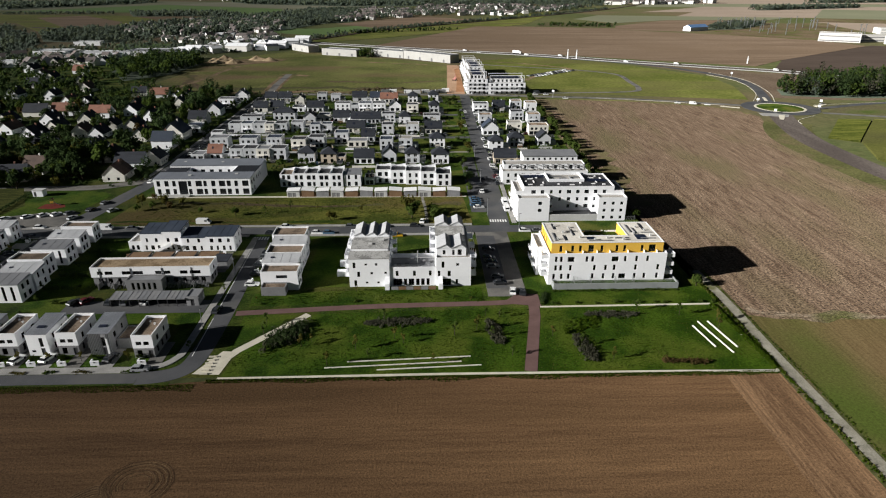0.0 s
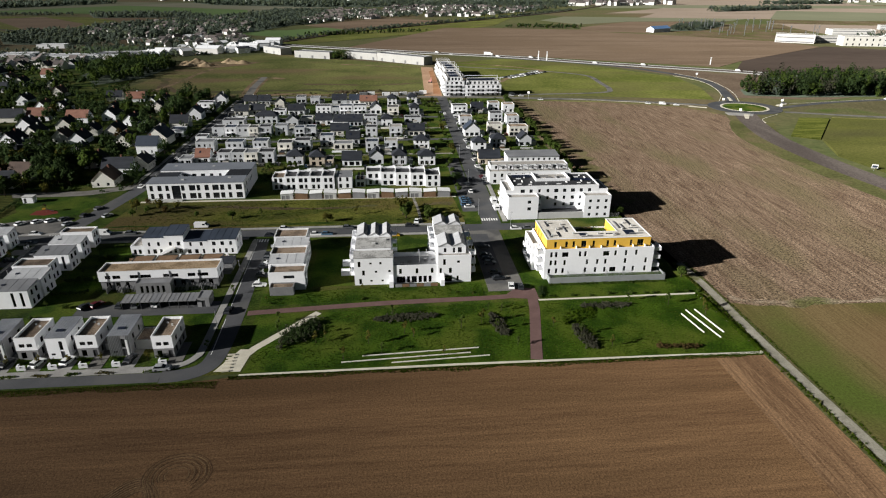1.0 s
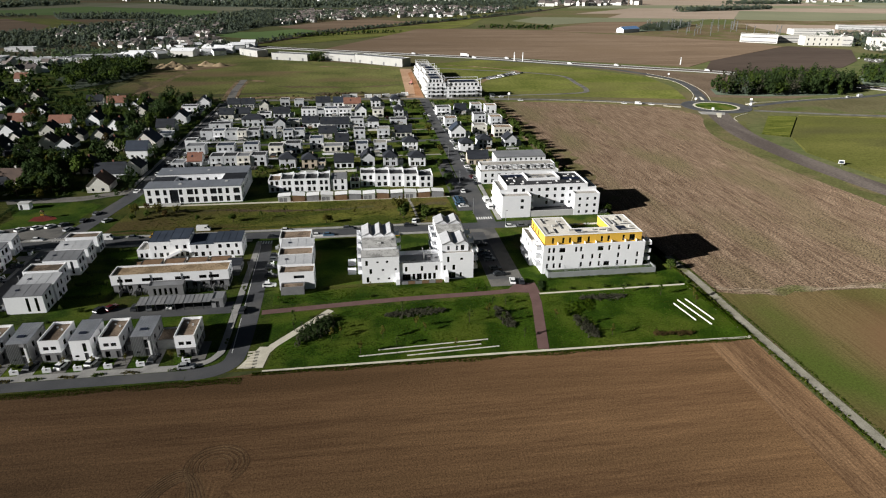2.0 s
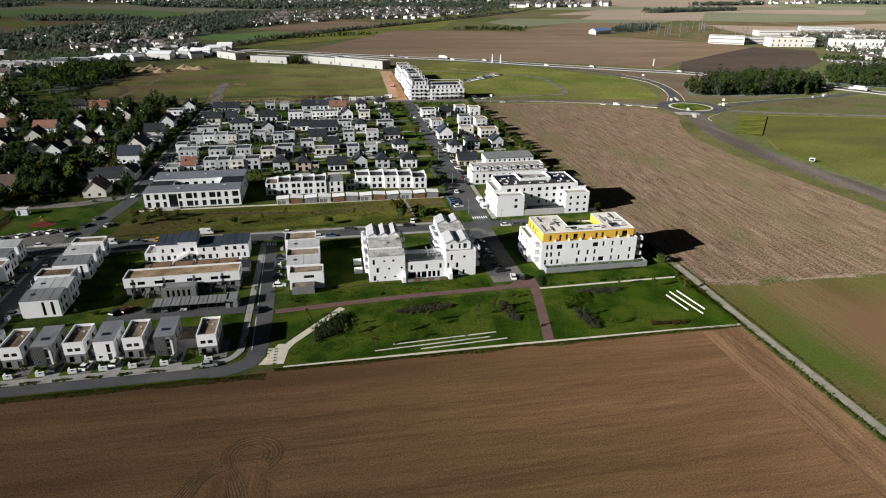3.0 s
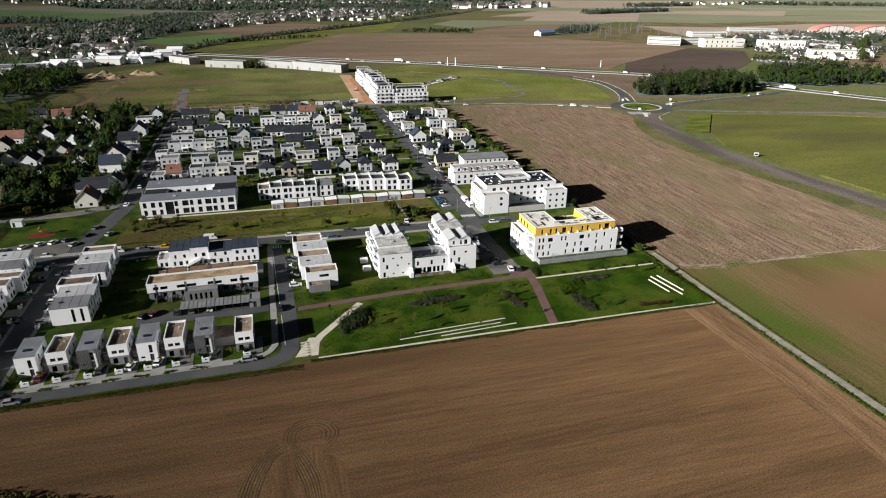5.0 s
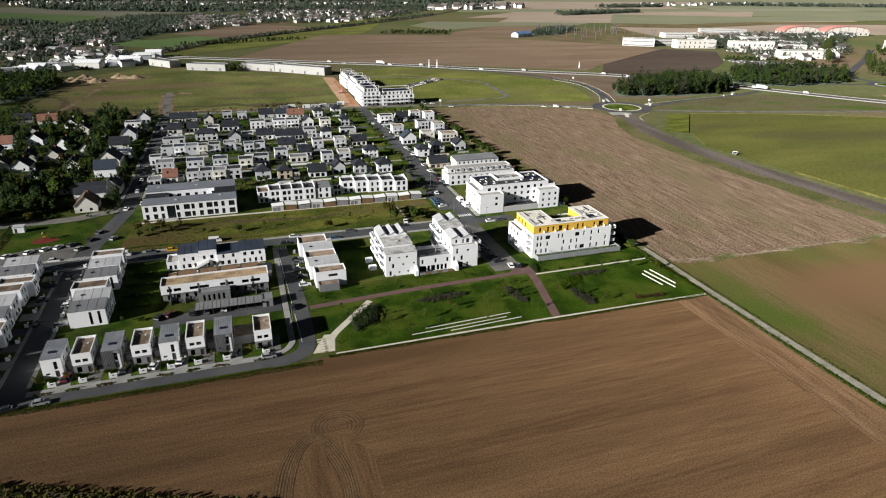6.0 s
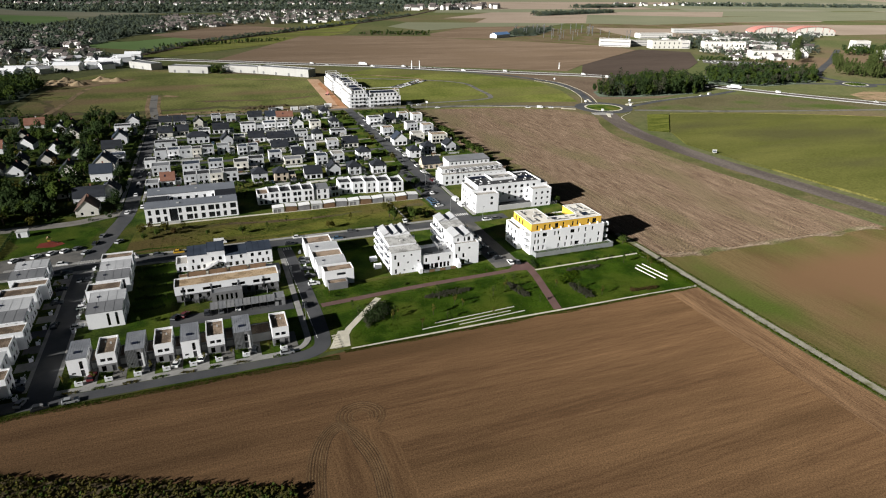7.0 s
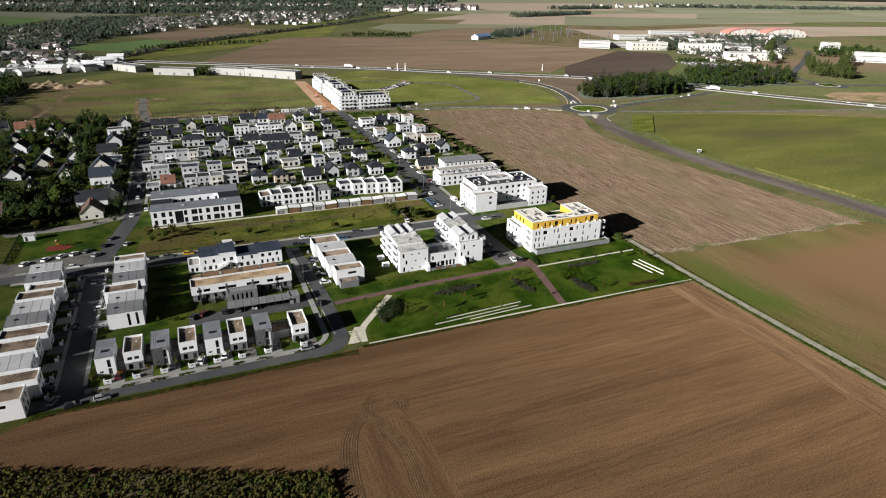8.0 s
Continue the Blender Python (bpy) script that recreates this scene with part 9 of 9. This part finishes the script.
LOT = [(1, 21.8, 189.2, 2), (1, 21.3, 182, 0), (1, 21.6, 179.2, 4), (3, 21.9, 175.9, 2), (3, 22.5, 168.7, 0), (1, 23, 164.3, 5), (0, 26, 158.9, 82), (1, 28.7, 158.2, 84)]
STREET = [(0, -50.3, 212.0, 0), (0, -38.1, 205.6, 0), (4, -34.0, 205.5, 1), (7, -9.4, 202.6, 0), (1, -14.3, 211.4, 0), (1, -3, 211.6, 0), (0, -0.4, 216.4, 80), (3, -26.7, 211.5, 0), (0, 36.7, 205.8, 0), (3, 41.5, 206, 0), (9, -115.8, 211.6, 0), (7, -98.2, 211.6, 0), (9, -82, 216.6, 0), (3, -106, 211.4, 0), (1, -70, 211.4, 0), (2, -122, 231, 60)]
MAIN = [(4, 20.9, 233.6, 8), (4, 21.5, 236.2, 8), (0, 22.1, 230.9, 8), (4, 21.4, 238.8, 8), (4, 21.3, 241.4, 8), (9, 33.0, 237, 92), (9, 32.8, 228.6, 92), (0, 33.4, 302, 92), (0, 33.2, 289.7, 92), (3, 33.1, 282, 92), (0, 33.6, 327, 92), (0, 33.8, 343.5, 92), (1, 27, 268.7, 90), (1, 22.4, 260.5, 10), (3, 22.4, 282, 10), (5, 33, 272, 92), (1, 33, 262, 92), (2, 34, 372, 92), (3, 34.2, 395, 92), (0, 28.6, 420, 90)]
WEST = [(0, -158.5, 222.6, 60), (0, -151.5, 224.6, 62), (0, -146.2, 226.2, 60), (0, -141.7, 227, 62), (3, -137.2, 228.2, 62), (3, -148.8, 213.6, 5), (0, -140.4, 213.4, 0), (2, -133.4, 223, 60), (1, -131, 232, 75), (3, -129, 240, 70), (3, -137.6, 204.4, 10), (1, -136.8, 189.6, 5), (3, -136.4, 178.6, 0), (0, -127.6, 172.2, 0), (2, -127.4, 159, 8), (3, -131.6, 195.5, 85), (1, -128.4, 194.6, 0), (2, -138.2, 130.9, 0), (1, -137.7, 127, 0), (2, -135.2, 120.8, 70), (2, -123.2, 117.6, 5), (1, -130.2, 117.0, 10), (1, -134.2, 162, 82), (0, -122, 268, 85)]
LANE = [(2, -66.4, 122.4, 3), (1, -51.6, 188, 0), (3, -51.6, 184.7, 0), (1, -52, 178.5, 0), (1, -51.5, 172, 0), (0, -51.2, 165.2, 0), (1, -57, 150, 84), (0, -90.4, 127.4, 75), (0, -97.4, 127.0, 75), (1, -75.4, 127.2, 78), (5, -119.4, 127.6, 80), (1, -104.8, 127.4, 78), (5, -95.4, 156.2, 60), (1, -98.2, 155.2, 60), (0, -78.6, 155.4, 88), (3, -84, 155.2, 88), (1, -88.5, 155.4, 88), (1, -54.6, 205.6, 0)]
for rows, grp in ((LOT, "cars in the parking court"), (STREET, "cars along the cross street"), (MAIN, "cars along the main street"), (WEST, "cars by the terraced houses"), (LANE, "cars along the lane")):
    for k, x, y, turn in rows:
        park(k, x, y, turn, grp, y > 200)
r = random.Random(55)
for i in range(26):
    park(r.choice((0, 1, 2, 3, 0)), -118 + r.choice((-2.2, 2.2, 4.5)), r.uniform(262, 480), 90, "cars along the estate street", True)
for rows in (ROW_A, ROW_B, ROW_C, ROW_D, ROW_E):
    for x0, y, w, kind in rows:
        if r.random() < 0.55:
            park(r.choice((0, 1, 2, 3, 1, 3, 4, 5)), x0 + w + 1.8, y - 3.4 + r.uniform(-0.6, 0.6), 90 + r.uniform(-4, 4), "cars on the drives of the estate", True)
for i in range(22):
    park(r.choice((0, 1, 2, 3, 0, 1)), r.choice((33.7, 33.7, 25.0)) + i * 0.06, 250 + i * 9.8 + r.uniform(-2, 2), 91, "cars along the main street", True)
HW = bend([(-28, 829), (137, 745), (206, 697), (290, 644), (368, 592), (442, 494), (486, 424), (541, 349)], 10)
for i in range(16):
    k = r.randrange(len(HW) - 1)
    (ax, ay), (bx, by) = HW[k], HW[k + 1]
    dx, dy = bx - ax, by - ay
    q = r.choice((-4.5, 4.5)) / math.hypot(dx, dy)
    c = park(r.choice((0, 0, 9, 2, 9)), ax - dy * q, ay + dx * q, math.degrees(math.atan2(dy, dx)), "cars on the highway", True)
    c.location.z = 0.2
for i in range(26):
    park(r.choice((0, 0, 2, 3, 1)), 98 + i * 1.75 + (i % 2) * 5, 584 + 1.6 * i - (i % 2) * 5 + r.uniform(-1, 1), 130, "cars beside the building site", True)

for i in range(40):
    park(r.choice((0, 0, 0, 2, 3)), 598 + (i % 10) * 8.4 + r.uniform(-3, 3), 700 - (i % 10) * 7.6 - (i // 10) * 8 + r.uniform(-3, 3), 60, "cars in the far car park", True)

for k, x, y, turn in ((0, 205, 441.5, -22), (9, 196, 445.6, -22), (0, 186, 449, -22), (0, 108, 469.6, -6), (2, 290, 442, 12), (0, 88, 487, 0), (0, 96, 486, 0), (9, 90, 494, 10), (0, 384, 455, 12), (9, 398, 459, 12)):
    park(k, x, y, turn, "cars round the junction", True)
for x, y, turn in ((112, 762, -27), (452, 480, -54)):
    b = thing("lorry", x, y, 0.36, turn, "white box lorry on the highway", "lorry", "lorries on the highway")
    part("box_body", Shape().box(-5.2, -1.25, 1.0, 3.4, 1.25, 4.0), WHITEPAINT, b)
    part("cab", Shape().prism([(3.5, -1.2), (5.6, -1.2), (5.8, -0.9), (5.8, 0.9), (5.6, 1.2), (3.5, 1.2)], 0.5, 3.0), WHITEPAINT, b)
    part("windscreen", Shape().box(5.802, -1.0, 1.8, 5.83, 1.0, 2.7), CARGLASS, b)
    part("chassis", Shape().box(-5.0, -1.0, 0.5, 3.4, 1.0, 0.98), DARK, b)
    for u in (-3.8, -2.6, 4.4):
        for v in (-1.2, 0.9):
            wheel = Shape()
            limb(wheel, (u, v, 0.5), (u, v + 0.3, 0.5), 0.5, 0.5, 12)
            wheel.f += [tuple(range(11, -1, -1)), tuple(range(12, 24))]
            part("wheel", wheel, RUBBER, b)
dg = thing("excavator", 28, 560, 0.1, 70, "red tracked excavator on the building site", "excavator")
part("tracks", Shape().box(-2, -1.4, 0, 2, -0.8, 0.9).box(-2, 0.8, 0, 2, 1.4, 0.9), RUBBER, dg)
part("cab", Shape().box(-1.8, -1.2, 0.9, 1.4, 1.2, 1.9).box(0.2, -1.2, 1.902, 1.4, 0, 3.0), REDROOF, dg)
boom = Shape()
limb(boom, (1.2, 0.5, 1.6), (4.2, 0.5, 4.2), 0.25, 0.2, 6), limb(boom, (4.2, 0.5, 4.2), (6.2, 0.5, 1.4), 0.2, 0.14, 6)
part("boom", boom, REDROOF, dg)
part("bucket", Shape().box(5.8, 0.1, 0.6, 6.7, 0.9, 1.4), DARK, dg)

# ---- park furniture and marks ----
for x0, y0, x1, y1 in ((-18.5, 124.4, 11.3, 126.0), (-23.6, 122.0, 9.0, 123.9), (-11.2, 120.9, 13.6, 122.3), (71.1, 138.7, 72.8, 128.4), (73.3, 140.7, 76.1, 125.7), (76.0, 140.9, 78.2, 128.2)):
    L = math.hypot(x1 - x0, y1 - y0)
    b = thing("concrete_bench", x0, y0, 0, math.degrees(math.atan2(y1 - y0, x1 - x0)), "long low pale concrete bench on the lawn", "bench", "long benches of the park")
    n = max(4, int(L / 2.5))
    wd = 0.24 if L > 20 else 0.5
    for i in range(n):
        part("bench_block", Shape().box(L * i / n + 0.03, -wd * 0.32, 0, L * (i + 1) / n - 0.03, wd * 0.32, 0.3), PALESTONE, b)
for i in range(6):
    b = thing("stone_bar", -51.2, 120.4 + i * 1.4, 0.085, 4, "low pale stone bar closing off the path", "stone bar", "stone bars at the path")
    part("stone", Shape().prism([(-0.9, -0.16), (0.9, -0.2), (0.94, 0.16), (-0.86, 0.2)], 0, 0.34), CONCRETE, b)
for x, y0, n in ((-136.6, 122.8, 9), (-127.6, 155.6, 6), (-51.6, 166.6, 5)):
    for k in range(n):
        lw = thing("letterbox_wall", x, y0 + k * (9.6 if n > 5 else 7.0), 0, 90, "white rendered letterbox wall by the pavement", "garden wall", "letterbox walls of the terraces")
        part("wall", Shape().box(0, 0, 0, 1.5, 0.28, 1.25).box(0, 0.28, 0, 0.28, 1.0, 1.25), WHITE, lw)
        part("letterbox", Shape().box(0.5, -0.06, 0.8, 0.9, -0.002, 1.1), DARK, lw)
for i, (x, st) in enumerate(CUBES):
    bed(x - 0.6, 121.9, x + 3.2, 121.9, 0.7, LEAF if i % 2 else LEAFOLIVE, 70 + i, 16, "low planted strip in the pavement", 0.5)
hut = thing("kiosk", -161, 250.5, 0, 0, "small white kiosk with a flat roof", "kiosk")
part("wall", walls(4.2, 3.0, 0, 2.7, [("S", 0.6, 0.1, 1.6, 2.1, "door")]), WHITE, hut)
windows(hut, 4.2, 3.0, [("S", 0.6, 0.1, 1.6, 2.1, "door")])
part("roof", Shape().box(-2.3, -1.7, 2.702, 2.3, 1.7, 2.86), PALEGREY, hut)
setting("play_surface", Shape().prism([(-153.4, 234.6), (-147, 233.6), (-143, 236), (-145, 239), (-149, 240.6), (-153, 239.4)], 0, 0.09), REDRUBBER, "red rubber surface of the playground", "ground")
pg = thing("play_tower", -149, 238, 0, 10, "small play tower with a slide", "play equipment")
part("post", Shape().box(-0.6, -0.6, 0, -0.5, -0.5, 2.6).box(0.5, -0.6, 0, 0.6, -0.5, 2.6).box(-0.6, 0.5, 0, -0.5, 0.6, 2.6).box(0.5, 0.5, 0, 0.6, 0.6, 2.6), WOOD, pg)
part("deck", Shape().box(-0.6, -0.6, 1.2, 0.6, 0.6, 1.3), WOOD, pg)
part("roof", Shape().slab([(-0.8, -0.8, 2.6), (0.0, -0.8, 3.3), (0.0, 0.8, 3.3), (-0.8, 0.8, 2.6)], 0.06).slab([(0.0, -0.8, 3.3), (0.8, -0.8, 2.6), (0.8, 0.8, 2.6), (0.0, 0.8, 3.3)], 0.06), CLAY, pg)
part("panel", Shape().box(-0.6, -0.66, 1.3, 0.6, -0.602, 2.0), YELLOW, pg)
part("slide", Shape().slab([(0.6, -0.25, 1.3), (3.0, -0.25, 0.2), (3.0, 0.25, 0.2), (0.6, 0.25, 1.3)], 0.08), STEEL, pg)
for x, y, h in ((-58.0, 141, 6), (-58.2, 172, 6), (24.6, 222, 7), (25.4, 262, 7), (26.2, 306, 7), (-125.4, 140, 6), (-126, 170, 6), (-114, 266, 7), (-113.6, 310, 7), (34.4, 205.4, 7)):
    b = thing("street_lamp", x, y, 0, 0, "slim grey street lamp", "street lamp", "street lamps")
    s = Shape()
    limb(s, (0, 0, 0), (0, 0, h), 0.09, 0.05, 8)
    part("pole", s, STEEL, b)
    part("lamp_head", Shape().box(-0.12, -0.1, h, 0.7, 0.1, h + 0.1), DARK, b)
rt = random.Random(17)
for k, rr in enumerate((2.0, 2.3, 3.0, 3.3, 3.9, 4.2, 4.8, 5.1, 5.5, 5.9)):
    arc = [(-52.4 + rr * 1.08 * math.cos(a) + rt.uniform(-0.1, 0.1), 86.8 + rr * math.sin(a) + rt.uniform(-0.1, 0.1)) for a in np.linspace(-0.5 - 0.05 * k, 3.7, 24)]
    setting("tyre_track", ribbon(arc, 0.16, -0.05, 0.045 + 0.001 * k), SOILDARK if k % 2 else SOILPALE, "curved tyre track pressed into the soil", "ground mark")
for k in range(14):
    o = k * 0.62 + rt.uniform(-0.15, 0.15)
    line_points = bend([(-70.6 + o * 0.5, 55), (-69.0 + o * 0.55, 70), (-65.8 + o * 0.55, 80), (-59.5 + o * 0.25, 86.6 - o * 0.45), (-54.0 - o * 0.3, 82 - o * 0.6), (-51.0 - o * 0.45, 70 - o * 0.4), (-52.0 - o * 0.5, 50), (-54 - o * 0.5, 20)])
    setting("tyre_track", ribbon(line_points, rt.choice((0.14, 0.2, 0.26)), -0.05, 0.029 + 0.001 * k), SOILDARK if k % 2 else SOILPALE, "turning tyre track pressed into the soil", "ground mark")
for i, (x, y) in enumerate(((-12, 496), (-5, 495), (2, 496.5), (9, 495), (15, 497), (-24, 499), (-30, 497), (18, 503))):
    b = thing("site_container", x, y, 0, r.uniform(-12, 12), "pale steel site container on bare soil", "container", "containers of the building site")
    part("body", Shape().box(-3, -1.2, 0, 3, 1.2, 2.5), r.choice((WHITEPAINT, PALEGREY, STEEL, GREYWALL)), b)
    part("door", Shape().box(-2.4, -1.26, 0.1, -1.5, -1.202, 2.2), GREYWALL, b)
for x, y, h in ((163, 716, 10), (172, 712, 10), (345, 668, 8)):
    b = thing("advertising_pylon", x, y, 0, -35, "tall narrow white pylon sign beside the highway", "sign", "pylons along the highway")
    part("pylon", Shape().box(-0.55, -0.25, 0, 0.55, 0.25, h), WHITEPAINT, b)
    part("panel", Shape().box(-0.5, -0.3, h - 3, 0.5, -0.252, h - 0.3), PALEGREY, b)
for x, y, h in ((283, 572, 5), (99, 473, 6), (289, 443, 3.4), (247, 452, 3), (277, 425, 3), (240, 414, 2.6)):
    b = thing("road_sign", x, y, 0, -30, "pale road sign on a grey post", "road sign", "signs round the junction")
    part("post", Shape().box(-0.1, -0.1, 0, 0.1, 0.1, h), STEEL, b)
    part("panel", Shape().box(-0.9, -0.16, h - 1.6, 0.9, -0.102, h), WHITEPAINT, b)
b = thing("road_sign", 229.4, 268.6, 0, -25, "white and blue road sign beside the new road", "road sign")
part("post", Shape().box(-0.08, -0.08, 0, 0.08, 0.08, 3.4), STEEL, b)
part("panel", Shape().box(-1.4, -0.16, 1.5, 1.4, -0.082, 3.4), WHITEPAINT, b)
part("blue_field", Shape().box(-1.1, -0.19, 1.75, 1.1, -0.162, 2.9), SLATEBLUE, b)
def heap(shape, cx, cy, rx, ry, h, seed):
    """An uneven heap: rings of a low cone whose outline and slope wander."""
    k, n, rings = len(shape.v), 22, 7
    for q in range(rings):
        t = q / (rings - 1)
        for i in range(n):
            a = i * 2 * math.pi / n
            w = 1 + 0.35 * noise.noise(Vector((math.cos(a) * 1.4, math.sin(a) * 1.4, seed)))
            x, y = cx + rx * (1 - t) * w * math.cos(a), cy + ry * (1 - t) * w * math.sin(a)
            z = h * (t ** 0.8) * (1 + 0.5 * noise.noise(Vector((x * 0.16, y * 0.16, seed)))) - 0.05
            shape.v.append((x, y, z if q else -0.1))
    shape.f += [(k + q * n + i, k + q * n + (i + 1) % n, k + (q + 1) * n + (i + 1) % n, k + (q + 1) * n + i) for q in range(rings - 1) for i in range(n)]


mound = Shape()
for cx, cy, rx, ry, h, seed in ((-214, 696, 17, 13, 5.5, 1), (-201, 684, 9, 8, 4.0, 2), (-226, 704, 9, 8, 3.0, 3), (-183, 712, 10, 8, 4.2, 4), (-168, 704, 9, 7, 3.4, 5), (-176, 706, 12, 7, 1.8, 6)):
    heap(mound, cx, cy, rx, ry, h, seed)
setting("trodden_patch", Shape().prism([(-234, 690), (-214, 672), (-190, 664), (-158, 694), (-150, 712), (-186, 722), (-222, 716)], 0, 0.075), TRODDEN, "bare trodden soil round the spoil heaps", "ground")
rubble = Shape()
for i in range(150):
    x, y, h = r.uniform(-160, 20), r.uniform(489, 511), r.uniform(0.3, 1.1)
    if i > 110:
        x, y, h = -34 + r.gauss(0, 7), 511 + r.gauss(0, 3), r.uniform(0.8, 2.2)
    k = len(rubble.v)
    rubble.v.append((x, y, h))
    rubble.v += [(x + math.cos(a * 1.047) * h * r.uniform(1.0, 2.0), y + math.sin(a * 1.047) * h * r.uniform(0.8, 1.6), 0) for a in range(6)]
    rubble.f += [(k, k + 1 + a, k + 1 + (a + 1) % 6) for a in range(6)]
stuff("rubble", rubble, BARE, "small heaps of dug soil along the site", "rubble")
stuff("spoil_heap", mound, PALESOIL, "heaps of pale excavated soil", "spoil heap")
